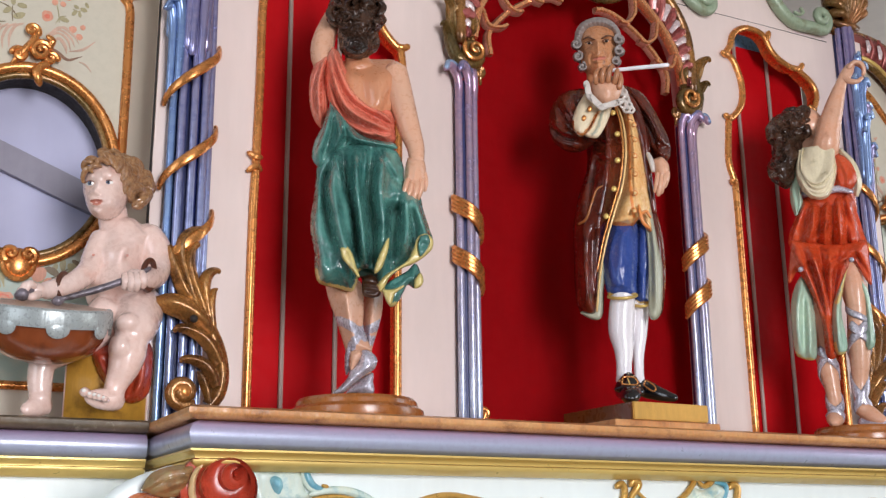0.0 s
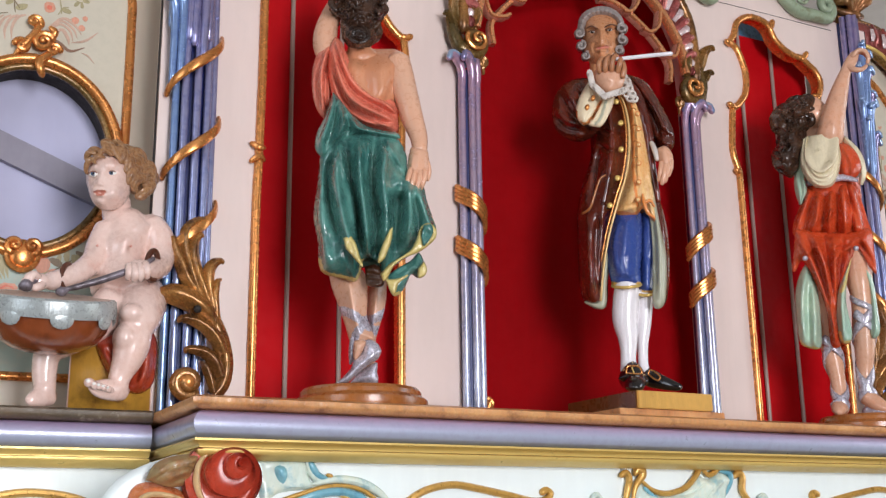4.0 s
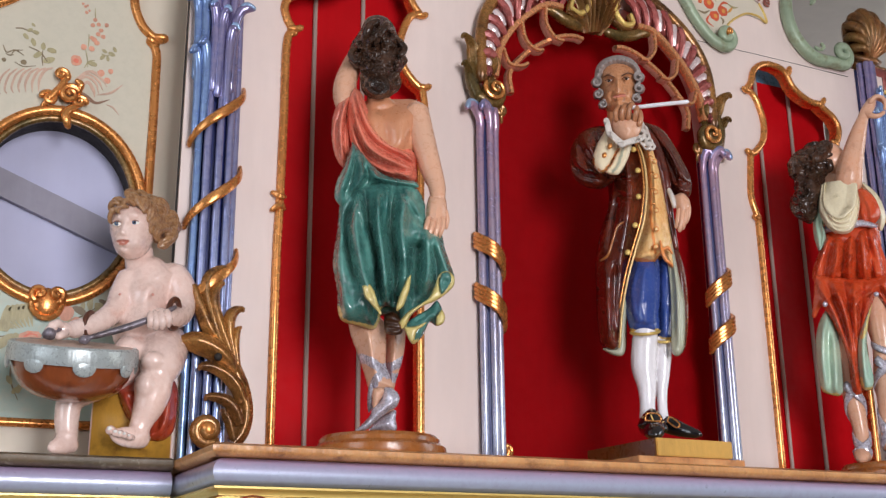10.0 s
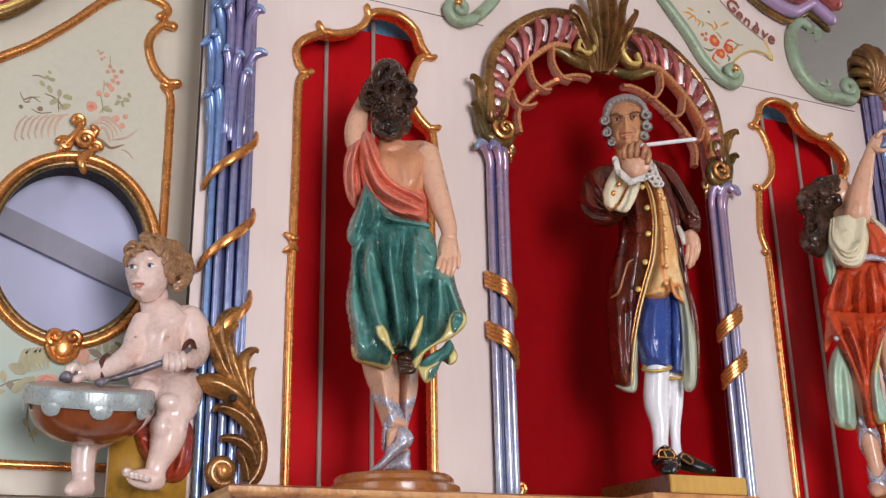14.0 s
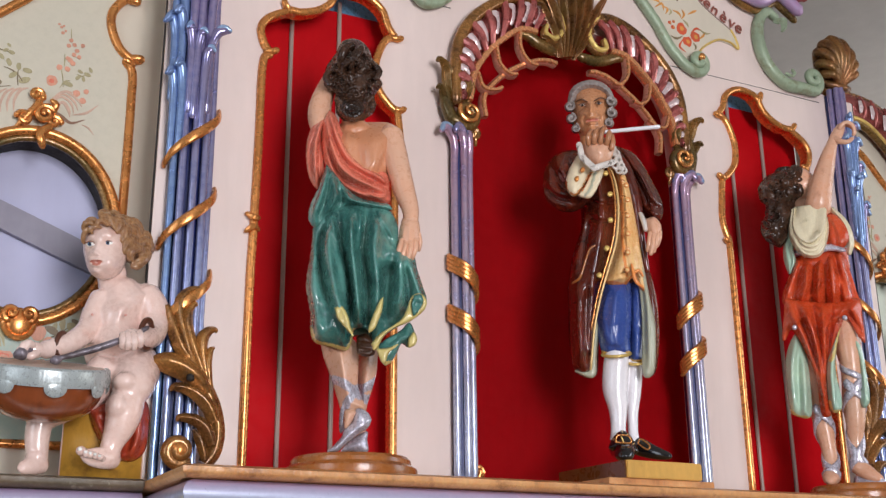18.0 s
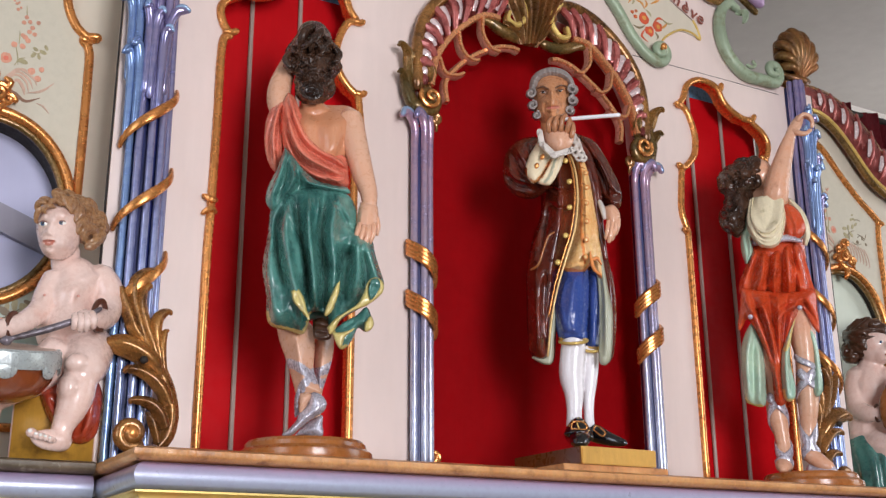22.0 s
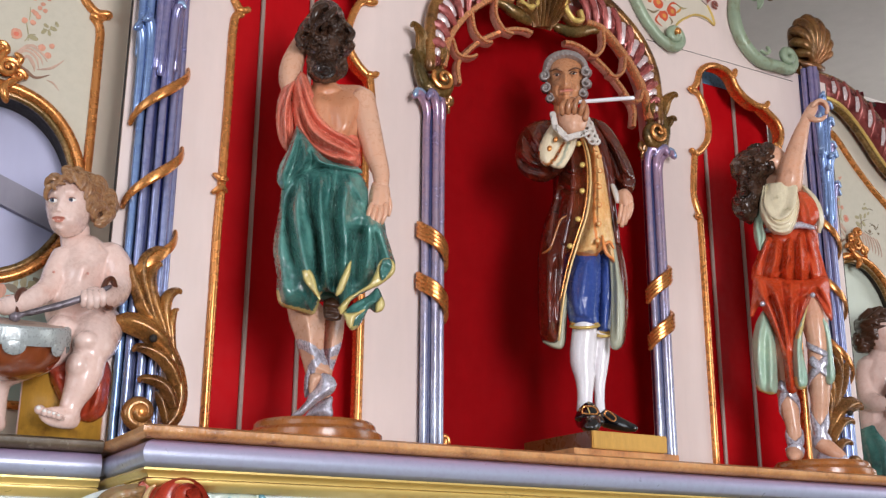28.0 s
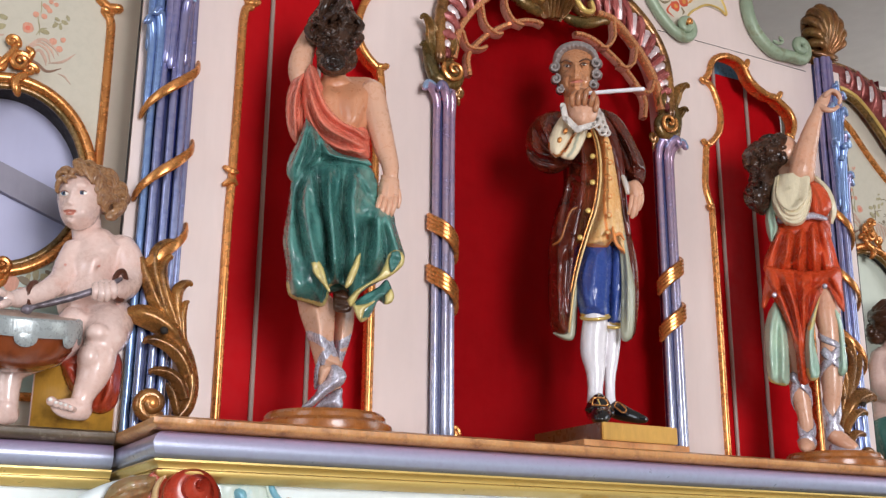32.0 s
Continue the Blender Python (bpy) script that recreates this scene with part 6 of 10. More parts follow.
# ------------------------------------------------------------ painted wooden figures
M["skin"] = paint("glossy_flesh_paint", lin(218, 172, 144), 0.3, 0.1, scale=26, coat=0.3, second=lin(216, 158, 126), bump=0.05, streak=0.3, grime=lin(176, 118, 88), grime_at=0.68)
M["skin_tan"] = paint("glossy_tan_flesh_paint", lin(210, 150, 114), 0.32, 0.14, scale=26, coat=0.3, gloss=0.1, second=lin(190, 122, 84), bump=0.05, streak=0.3, grime=lin(140, 84, 54), grime_at=0.66)
M["skin_old"] = paint("worn_tan_face_paint", lin(212, 152, 110), 0.3, 0.2, scale=44, coat=0.35, second=lin(196, 128, 84), bump=0.1, streak=0.3, grime=lin(122, 76, 52), grime_at=0.56)
M["skin_pink"] = paint("glossy_pale_pink_flesh_paint", lin(236, 210, 200), 0.28, 0.08, scale=22, coat=0.6, gloss=0.07, second=lin(230, 194, 180), bump=0.04, streak=0.3, grime=lin(222, 176, 160), grime_at=0.62)
M["hair_dark"] = paint("dark_brown_hair_paint", lin(30, 19, 15), 0.26, 0.4, scale=44, coat=0.3, spec=0.35, second=lin(84, 56, 40), bump=0.15, gloss=0.12, grime=lin(14, 9, 8), grime_at=0.58)
M["hair_blond"] = paint("light_brown_hair_paint", lin(178, 136, 94), 0.28, 0.35, scale=44, coat=0.45, second=lin(122, 84, 56), grime=lin(110, 70, 42), grime_at=0.6, bump=0.1, gloss=0.1)
M["hair_brown"] = paint("brown_hair_paint", lin(70, 42, 26), 0.32, 0.25, scale=60, coat=0.35)
M["wig"] = paint("grey_white_wig_paint", lin(146, 136, 132), 0.38, 0.26, scale=60, coat=0.25, grime=lin(104, 94, 92), grime_at=0.6)
# teal whose mottled second and grime tones carry the skirt's highlights and shadows
M["teal"] = paint("glossy_teal_green_paint", lin(44, 104, 98), 0.28, 0.34, scale=22, coat=0.85, spec=0.4, second=lin(112, 164, 152), bump=0.16, grime=lin(40, 72, 70), grime_at=0.58, gloss=0.09)
M["coral"] = paint("glossy_coral_paint", lin(214, 106, 86), 0.26, 0.2, scale=28, coat=0.4, spec=0.35, second=lin(224, 138, 112), bump=0.28, grime=lin(160, 60, 46), grime_at=0.62, gloss=0.1)
M["lining"] = paint("pale_yellow_lining_paint", lin(206, 188, 118), 0.3, 0.18, scale=40, coat=0.4, grime=lin(150, 128, 70), grime_at=0.62)
M["silver"] = paint("silver_paint", lin(198, 194, 206), 0.28, 0.18, metal=0.4, scale=40, grime=lin(112, 104, 116), grime_at=0.6)
M["coat"] = paint("glossy_brown_coat_paint", lin(62, 19, 12), 0.24, 0.3, scale=24, coat=0.85, spec=0.35, second=lin(112, 40, 20), bump=0.3, grime=lin(32, 12, 10), grime_at=0.58, gloss=0.07)
M["vest"] = paint("cream_yellow_waistcoat_paint", lin(238, 200, 138), 0.28, 0.18, scale=34, coat=0.4, second=lin(230, 166, 100), grime=lin(206, 124, 72), grime_at=0.62, bump=0.2)
M["cuff"] = paint("ivory_cuff_paint", lin(224, 208, 176), 0.3, 0.12, scale=40, coat=0.4)
M["lace"] = paint("white_lace_paint", lin(206, 198, 190), 0.35, 0.16, scale=70, coat=0.3, grime=lin(160, 152, 150), grime_at=0.62)
M["breeches"] = paint("glossy_blue_breeches_paint", lin(44, 74, 142), 0.26, 0.18, scale=24, coat=0.4, spec=0.35, bump=0.2, second=lin(70, 84, 150))
M["stocking"] = paint("white_stocking_paint", lin(232, 228, 232), 0.25, 0.06, scale=24, coat=0.4, bump=0.16)
M["shoe"] = paint("gloss_black_paint", lin(22, 20, 22), 0.15, 0.2, coat=0.7)
M["grey_lining"] = paint("grey_green_lining_paint", lin(170, 172, 150), 0.35, 0.12, scale=30, coat=0.3)
M["orange_red"] = paint("glossy_vermilion_paint", lin(196, 66, 34), 0.26, 0.2, scale=26, coat=0.4, spec=0.35, second=lin(210, 88, 48), bump=0.28, grime=lin(128, 34, 18), grime_at=0.62, gloss=0.1)
M["red_cloth"] = paint("dark_red_cloth_paint", lin(150, 50, 32), 0.3, 0.25, scale=26, coat=0.4, second=lin(172, 70, 42), bump=0.28)
M["mint_cloth"] = paint("glossy_mint_cloth_paint", lin(156, 192, 172), 0.22, 0.16, scale=26, coat=0.5, second=lin(186, 204, 176), bump=0.28, gloss=0.1)
M["ivory_cloth"] = paint("ivory_cloth_paint", lin(224, 212, 180), 0.26, 0.14, scale=30, coat=0.45, grime=lin(170, 156, 112), grime_at=0.64, bump=0.28, gloss=0.1)
M["eye_white"] = paint("eye_white_paint", lin(236, 232, 226), 0.2, 0.03, bump=0)
M["iris"] = paint("blue_grey_iris_paint", lin(70, 92, 120), 0.2, 0.1, bump=0)
M["lip"] = paint("lip_paint", lin(200, 130, 112), 0.25, 0.1, bump=0)
M["brow"] = paint("brow_paint", lin(96, 62, 42), 0.4, 0.1, bump=0)
M["dark_eye"] = paint("dark_brown_eye_paint", lin(46, 30, 24), 0.15, 0.1, bump=0, coat=0.5)
M["lid"] = paint("brown_eyelid_paint", lin(132, 92, 74), 0.4, 0.1, bump=0)
M["nipple"] = paint("rose_flesh_paint", lin(214, 150, 134), 0.3, 0.1, bump=0)
M["vest_edge"] = paint("orange_embroidery_paint", lin(226, 140, 74), 0.3, 0.2, scale=40, coat=0.4, bump=0.2)
# brown flesh with the shading between the gripping fingers put into its colour
M["skin_hand_shaded"] = paint("shaded_brown_flesh_paint", lin(176, 120, 84), 0.3, 0.2, scale=40, coat=0.3, grime=lin(96, 58, 38), grime_at=0.56, bump=0.1)
M["ochre_block"] = paint("ochre_gold_block_paint", lin(186, 138, 54), 0.4, 0.22, scale=26, grime=lin(128, 84, 36), grime_at=0.6)
M["brown_strap"] = paint("dark_brown_strap_paint", lin(92, 54, 40), 0.35, 0.2)
M["mallet"] = paint("worn_grey_mallet_paint", lin(120, 112, 120), 0.35, 0.3, metal=0.3, scale=60, grime=lin(62, 50, 48), grime_at=0.52)


def fused(bm, voxel, rounds=4):
    """One skin over overlapping pieces, gently smoothed."""
    me = bpy.data.meshes.new("tmp")
    bmesh.ops.recalc_face_normals(bm, faces=bm.faces)
    bm.to_mesh(me)
    bm.free()
    ob = new("tmp", me)
    r = ob.modifiers.new("remesh", "REMESH")
    r.mode, r.voxel_size = "VOXEL", voxel
    if rounds:
        s = ob.modifiers.new("smooth", "SMOOTH")
        s.iterations, s.factor = rounds, 0.5
    out = bpy.data.meshes.new_from_object(ob.evaluated_get(bpy.context.evaluated_depsgraph_get()))
    bpy.data.objects.remove(ob)
    bpy.data.meshes.remove(me)
    return out


class Figure:
    """Collects the pieces of one carved figure (u to the side, w into depth, z up) and joins them into a single mesh."""

    def __init__(s, base, far=1.7, wide=1.0):
        s.base, s.soft, s.hard, s.mats = base, {}, bmesh.new(), []
        # camera distance, and the narrowing that suits its view of the figure
        s.far, s.wide = far, wide

    def slot(s, mat):
        if mat not in s.mats:
            s.mats.append(mat)
        return s.mats.index(mat)

    def into(s, mat, soft):
        if soft:
            return s.soft.setdefault(mat, bmesh.new()), 0
        return s.hard, s.slot(mat)

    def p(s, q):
        """Fits the figure to the camera's view: sizes on its middle plane scale with depth about eye height."""
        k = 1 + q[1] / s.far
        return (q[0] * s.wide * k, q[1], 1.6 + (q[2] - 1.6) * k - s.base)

    def limb(s, mat, pts, soft=True, flat=1.0, seg=14, per=5, up=(0, -1, 0), ends=True):
        bm, i = s.into(mat, soft)
        tube(bm, [(*s.p(q), q[3]) for q in pts], per=per, seg=seg, flat=flat, up=up, mat=i, round_ends=ends)

    def ball(s, mat, c, r, turn=(0, 0, 0), soft=True, n=16):
        bm, i = s.into(mat, soft)
        r = r if isinstance(r, tuple) else (r, r, r)
        m = pose(*s.p(c), *turn) @ Matrix.Diagonal((*r, 1))
        g = bmesh.ops.create_uvsphere(bm, u_segments=n, v_segments=max(6, n * 2 // 3), radius=1, matrix=m)
        for f in {f for v in g["verts"] for f in v.link_faces}:
            f.material_index = i

    def leaf(s, mat, pts, thick=0.01, ribs=1.5, soft=False, up=(0, -1, 0), deep=0.35, per=5):
        bm, i = s.into(mat, soft)
        blade(bm, [(*s.p(q), q[3]) for q in pts], thick, ribs, per=per, up=up, mat=i, deep=deep)

    def drape(s, mat, rings, folds=9, amp=(0.0, 0.12), phase=0.0, hem=None, trim=None, seg=120, per=7, twist=0.0, trim_rows=2, sharp=0.7, ridges=(), lean=0.0, edge=0.006):
        """Cloth hung in rings (u, w, z, ru, rw): folds deepen downwards, the hem may wave and carry a trim."""
        i = s.slot(mat)
        j = s.slot(trim) if trim else i
        sp = spline(rings, per)
        rows = []
        n = len(sp)
        if hem:
            hd = [h[0] for h in hem]
            hz = [h[1] for h in hem]
        zt = sp[0][2]
        for k, q in enumerate(sp):
            t = k / (n - 1)
            am = amp[0] + (amp[1] - amp[0]) * t
            row = []
            for m in range(seg):
                a = -math.pi + 2 * math.pi * m / seg
                aw = a + 0.22 * math.sin(2 * a + phase * 3) + 0.10 * math.sin(3 * a + 4 * t + phase) + 0.10 * math.sin(7 * t + 2 * a)
                f = abs(math.sin(folds * 0.5 * aw + phase + twist * t)) ** sharp - 0.55 + 0.30 * math.sin(folds * 1.7 * aw + 2 * phase + 1.3 * twist * t)
                f += 0.6 * (noise.noise((math.cos(a) * 2.2, math.sin(a) * 2.2, q[2] * 16 + phase * 7)))
                g = 1 + am * f
                z = q[2]
                if hem:
                    bottom = np.interp(math.degrees(a), hd, hz)
                    z = zt + (q[2] - zt) * (zt - bottom) / (zt - sp[-1][2]) if t > 0.25 else q[2]
                    if t > 0.25:
                        mixk = min(1.0, (t - 0.25) / 0.4)
                        z = q[2] * (1 - mixk) + z * mixk
                row.append((q[0] + q[3] * g * math.cos(a), q[1] + q[4] * g * math.sin(a), z + lean * (1 - t) * q[3] * math.cos(a)))
            rows.append(row)
        rows = [[s.p(q) for q in r] for r in s.pleat(rows, sp, ridges)]
        if trim:
            last = rows[-1]
            cx, cy = sp[-1][0], sp[-1][1]
            for k, dz in ((1.03, -edge * 0.5), (1.0, -edge), (0.93, -edge + 0.003), (0.84, 0.012), (0.6, 0.05)):
                rows.append([(cx + (x - cx) * k, cy + (y - cy) * k, z + dz) for x, y, z in last])
        vs = [[s.hard.verts.new(v) for v in r] for r in rows]
        for k, (a, b) in enumerate(zip(vs, vs[1:])):
            for m in range(seg):
                q = (m + 1) % seg
                s.hard.faces.new((a[m], a[q], b[q], b[m])).material_index = j if k >= n - 1 - trim_rows else i
        s.hard.faces.new(vs[0][::-1]).material_index = i
        s.hard.faces.new(vs[-1]).material_index = j

    def relief(s, mat, outline, w, depth, rim, ridges=(), bumps=(), back=0.5, step=0.003, bands=(), lean=(0.0, 0.0), crisp=0.0, chisel=True, gain=1.0, soft=False):
        """A carved form with a rounded edge: depth towards the viewer, back away from it; bands of (material, width, line) are painted along lines."""
        xy, faces, edge, base, lift = carve(outline, step, rim, depth, ridges, bumps, crisp, chisel, gain)
        mid = xy.mean(0)
        bm, i = s.into(mat, soft)
        tone = np.full(len(xy), i)
        for bmat, wide, line in bands:
            sp = np.array(spline(line, 5))
            a, b = sp[:-1], sp[1:]
            e = b - a
            t = np.clip(((xy[:, None] - a) * e).sum(2) / np.maximum((e * e).sum(1), 1e-14), 0, 1)
            tone[np.linalg.norm(xy[:, None] - a - t[:, :, None] * e, axis=2).min(1) < wide] = s.slot(bmat)
        ws = w + (xy - mid) @ np.array(lean)
        front = [bm.verts.new(s.p((p[0], q - h - l, p[1]))) for p, q, h, l in zip(xy, ws, base, lift)]
        rear = [f if e else bm.verts.new(s.p((p[0], q + h * back + 0.0005, p[1]))) for p, q, h, e, f in zip(xy, ws, base, edge, front)]
        for f in faces:
            tones = [tone[k] for k in f]
            for vs, rev in ((front, False), (rear, True)):
                v = [vs[k] for k in f]
                if bm.faces.get(v) is None:
                    bm.faces.new(v[::-1] if rev else v).material_index = int(max(set(tones), key=tones.count))

    def pleat(s, rows, sp, ridges):
        """Raise carved folds on the near side of a drape: each ridge is (height, width, line of (u, z))."""
        if not ridges:
            return rows
        a = np.array(rows)
        cen = np.array([[q[0], q[1]] for q in sp])[:, None, :]
        d = a[:, :, :2] - cen
        ln = np.linalg.norm(d, axis=2, keepdims=True) + 1e-9
        near = np.clip(0.25 - d[:, :, 1] / ln[:, :, 0], 0, 1)
        push = np.zeros(a.shape[:2])
        for amp, wide, line in ridges:
            pts = np.array(spline(line, 6))
            dist = np.full(a.shape[:2], 9.0)
            fade = np.zeros(a.shape[:2])
            for i, (p, q) in enumerate(zip(pts, pts[1:])):
                e = q - p
                t = np.clip(((a[:, :, 0] - p[0]) * e[0] + (a[:, :, 2] - p[1]) * e[1]) / (e @ e), 0, 1)
                dd = np.hypot(a[:, :, 0] - p[0] - t * e[0], a[:, :, 2] - p[1] - t * e[1])
                hit = dd < dist
                dist = np.where(hit, dd, dist)
                fade = np.where(hit, np.minimum(1, 0.25 + 2.5 * (i + t) / len(pts)), fade)
            push += amp * fade * np.exp(-(dist / wide) ** 2)
        a[:, :, :2] += d / ln * (2.1 * push * near)[:, :, None]
        return [[tuple(q) for q in r] for r in a]

    def swath(s, mat, one, two, folds=5, amp=0.006, seed=1, thick=0.008, cols=45, per=9, back=0.006, start=0.5, end=1.0, trim=None):
        """A strip of cloth between two edges (u, w, z), with uneven folds along its length."""
        rnd = random.Random(seed)
        i = s.slot(mat)
        j = s.slot(trim) if trim else i
        fs = [((k + 0.5 + rnd.uniform(-0.28, 0.28)) / folds, rnd.uniform(-0.9, 0.9) / folds, rnd.uniform(0.20, 0.42) / folds, rnd.uniform(0.5, 1.15), rnd.uniform(0, 6)) for k in range(folds)]
        ea, eb = spline(one, per), spline(two, per)
        vs = []
        for k, (p, q) in enumerate(zip(ea, eb)):
            t = k / (len(ea) - 1)
            row = []
            for m in range(cols):
                v = m / (cols - 1)
                e = p * (1 - v) + q * v
                h = sum(g * math.exp(-((v - c - d * (t - 0.5) - 0.10 / folds * math.sin(4 * t + ph)) / w) ** 2) for c, d, w, g, ph in fs)
                e[1] -= thick * max(0.0, 1 - (2 * v - 1) ** 4) + amp * h * (start + (end - start) * t) * min(1, 8 * v, 8 * (1 - v))
                row.append(s.hard.verts.new(s.p(e)))
            for v in (0.97, 0.5, 0.03):
                e = p * (1 - v) + q * v
                row.append(s.hard.verts.new(s.p((e[0], e[1] + back, e[2]))))
            vs.append(row)
        n = cols + 3
        for a, b in zip(vs, vs[1:]):
            for m in range(n):
                q = (m + 1) % n
                s.hard.faces.new((a[m], a[q], b[q], b[m])).material_index = j if (m < 2 or cols - 4 < m < cols) else i
        s.hard.faces.new(vs[0][::-1]).material_index = i
        s.hard.faces.new(vs[-1]).material_index = j

    def locks(s, mat, c, r, crown, count, seed, rad, reach=0.8, wob=0.25, curl=0.6, low=0.15, high=2.2, soft=True):
        """Carved wavy locks combed over an ellipsoid away from its crown."""
        rnd = random.Random(seed)
        bm, i = s.into(mat, soft)
        cr = Vector(crown).normalized()
        q1 = cr.orthogonal().normalized()
        q2 = cr.cross(q1)
        for k in range(count):
            th0 = low + (high - low) * ((k + 0.5) / count) ** 0.7
            ph0 = k * 2.39996 + rnd.uniform(-0.25, 0.25)
            sg = rnd.choice((-1, 1))
            z0 = rnd.uniform(0, 6)
            size = rad * rnd.uniform(0.75, 1.2)
            pts = []
            for m in range(9):
                t = m / 8
                th = th0 + reach * t
                ph = ph0 + (wob * math.sin(5.5 * t + z0) + sg * curl * t * t) / max(0.5, math.sin(min(th, 2.8)))
                d = cr * math.cos(th) + (q1 * math.cos(ph) + q2 * math.sin(ph)) * math.sin(th)
                k2 = 1.0 + 0.05 * math.sin(7 * t + z0) + 0.10 * t * t
                e = (c[0] + d.x * r[0] * k2, c[1] + d.y * r[1] * k2, c[2] + d.z * r[2] * k2)
                pts.append((*s.p(e), size * (0.65 + 0.5 * math.sin(math.pi * min(1, t * 1.15)) - 0.15 * t)))
            tube(bm, pts, per=2, seg=8, mat=i)

    def curls(s, mat, c, r, size, count, seed, zmin=-1.0, wmax=2.0):
        """A head of rolled locks: small spirals set over an ellipsoid."""
        rnd = random.Random(seed)
        bm, i = s.into(mat, True)
        for k in range(count):
            h = 1 - 2 * (k + 0.5) / count
            a = k * 2.39996 + rnd.uniform(-0.2, 0.2)
            d = Vector((math.sqrt(1 - h * h) * math.cos(a), math.sqrt(1 - h * h) * math.sin(a), h))
            if d.z < zmin or d.y > wmax:
                continue
            o = Vector(c) + Vector((d.x * r[0], d.y * r[1], d.z * r[2]))
            q1 = d.orthogonal().normalized()
            q2 = d.cross(q1)
            sz = size * rnd.uniform(0.75, 1.2)
            t0 = rnd.uniform(0, 6.28)
            w = rnd.choice((-1, 1))
            pts = []
            for m in range(10):
                kk = m / 9
                rr = sz * (1.1 - 0.85 * kk)
                aa = t0 + w * kk * 5.4
                e = o + (q1 * math.cos(aa) + q2 * math.sin(aa)) * rr + d * sz * 0.55 * kk
                pts.append((*s.p((e.x, e.y, e.z)), sz * (0.60 - 0.22 * kk)))
            tube(bm, pts, per=2, seg=6, up=tuple(d), mat=i)

    def done(s, name, place, label, category, turn=-27, voxel=0.0026, group=""):
        out = s.hard
        for f in out.faces:
            f.smooth = True
        for mat, bm in s.soft.items():
            fine = mat.startswith("hair") or mat in ("wig", "lace")
            me = fused(bm, voxel * (0.66 if fine else 1), 1 if fine else 10 if mat == "skin_pink" else 4)
            k = s.slot(mat)
            n = len(out.faces)
            out.from_mesh(me)
            out.faces.ensure_lookup_table()
            for f in out.faces[n:]:
                f.material_index, f.smooth = k, True
            bpy.data.meshes.remove(me)
        me = bpy.data.meshes.new(name)
        bmesh.ops.recalc_face_normals(out, faces=out.faces)
        out.to_mesh(me)
        out.free()
        for m in s.mats:
            me.materials.append(M[m])
        ob = new(name, me)
        ob.matrix_world = pose(place[0], place[1], s.base, 0, 0, turn)
        return tagged(ob, label, category, group)


def fingers(f, mat, c, dirs, length, r, spread):
    """Four fingers from c: dirs is the pointing way (u, w, z), spread the offset between them."""
    for k in range(4):
        o = (k - 1.5)
        a = [c[i] + spread[i] * o for i in range(3)]
        ln = length * (1 - 0.08 * abs(o - 0.3))
        f.limb(mat, [(a[0], a[1], a[2], r), (a[0] + dirs[0] * ln * 0.5 + 0.001 * o, a[1] + dirs[1] * ln * 0.5 - 0.003, a[2] + dirs[2] * ln * 0.5, r * 0.98), (a[0] + dirs[0] * ln, a[1] + dirs[1] * ln, a[2] + dirs[2] * ln, r * 0.75)], seg=8, per=3)


def straps(f, mat, pts, turns, r, off, seg=30, phase=0.0):
    """Bands wound about a leg along pts (u, w, z, radius)."""
    sp = spline(pts, 8)
    out = []
    for k in range(seg):
        t = k / (seg - 1)
        x = t * (len(sp) - 1)
        i = min(int(x), len(sp) - 2)
        q = sp[i] + (sp[i + 1] - sp[i]) * (x - i)
        a = phase + turns * 2 * math.pi * t
        out.append((q[0] + (q[3] + off) * math.cos(a), q[1] + (q[3] + off) * math.sin(a), q[2], r))
    f.limb(mat, [(a, b, c, r * 0.38) for a, b, c, r in out], soft=False, flat=3.0, seg=8, per=2, up=(0, 0, 1))


def round_plate(name, x, y, label, r=0.094):
    t = thing(name, label, "plinth", "round plinths")
    bm = bmesh.new()
    prof = [(0.0, 0.0), (r * 1.04, 0.0), (r * 1.06, 0.006), (r * 1.05, 0.014), (r * 0.99, 0.018), (r * 0.96, 0.020), (r * 0.95, 0.026), (r * 0.90, 0.031), (0.0, 0.033)]
    rows = [[(x + a * math.cos(t_), y + a * math.sin(t_), LEDGE + z) for t_ in np.linspace(0, 2 * math.pi, 48, False)] for a, z in prof[1:-1]]
    grid(bm, rows)
    part("disc", bm, "plate_wood", t, split=30)
    return t


# ---- woman in a teal skirt, seen from behind
WLX, WLY = -0.517, -0.160
round_plate("round_plinth", WLX - 0.015, WLY - 0.002, "round varnished oak plinth under a draped figure")
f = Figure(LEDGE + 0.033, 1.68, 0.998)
sk = "skin_tan"
# bare back, neck and arms
f.relief(sk, [(-0.0485, 2.3445), (-0.0319, 2.3529), (-0.0115, 2.3532), (0.0145, 2.3536), (0.0424, 2.3520), (0.0591, 2.3341), (0.0637, 2.3102), (0.0554, 2.2704), (0.0371, 2.2427), (0.0062, 2.2306), (-0.0303, 2.2399), (-0.0581, 2.2688), (-0.0662, 2.3082)], 0.006, 0.040, 0.0291, back=0.9, step=0.003, soft=True, ridges=[(-0.004, 0.0077, [(-0.0152, 2.3471), (-0.0111, 2.3090), (-0.0033, 2.2696)]), (0.004, 0.0120, [(0.0183, 2.3335), (0.0148, 2.2975), (0.0224, 2.2679)]), (-0.004, 0.0043, [(0.0351, 2.2978), (0.0279, 2.2720)])], bumps=[(0.005, 0.0137, (-0.0333, 2.3187)), (0.004, 0.0120, (0.0471, 2.3279))])
f.limb(sk, [(-0.0193, 0, 2.3815, 0.0171), (-0.0190, 0, 2.3541, 0.0189), (-0.0150, 0.0020, 2.3340, 0.0274)], flat=0.85)
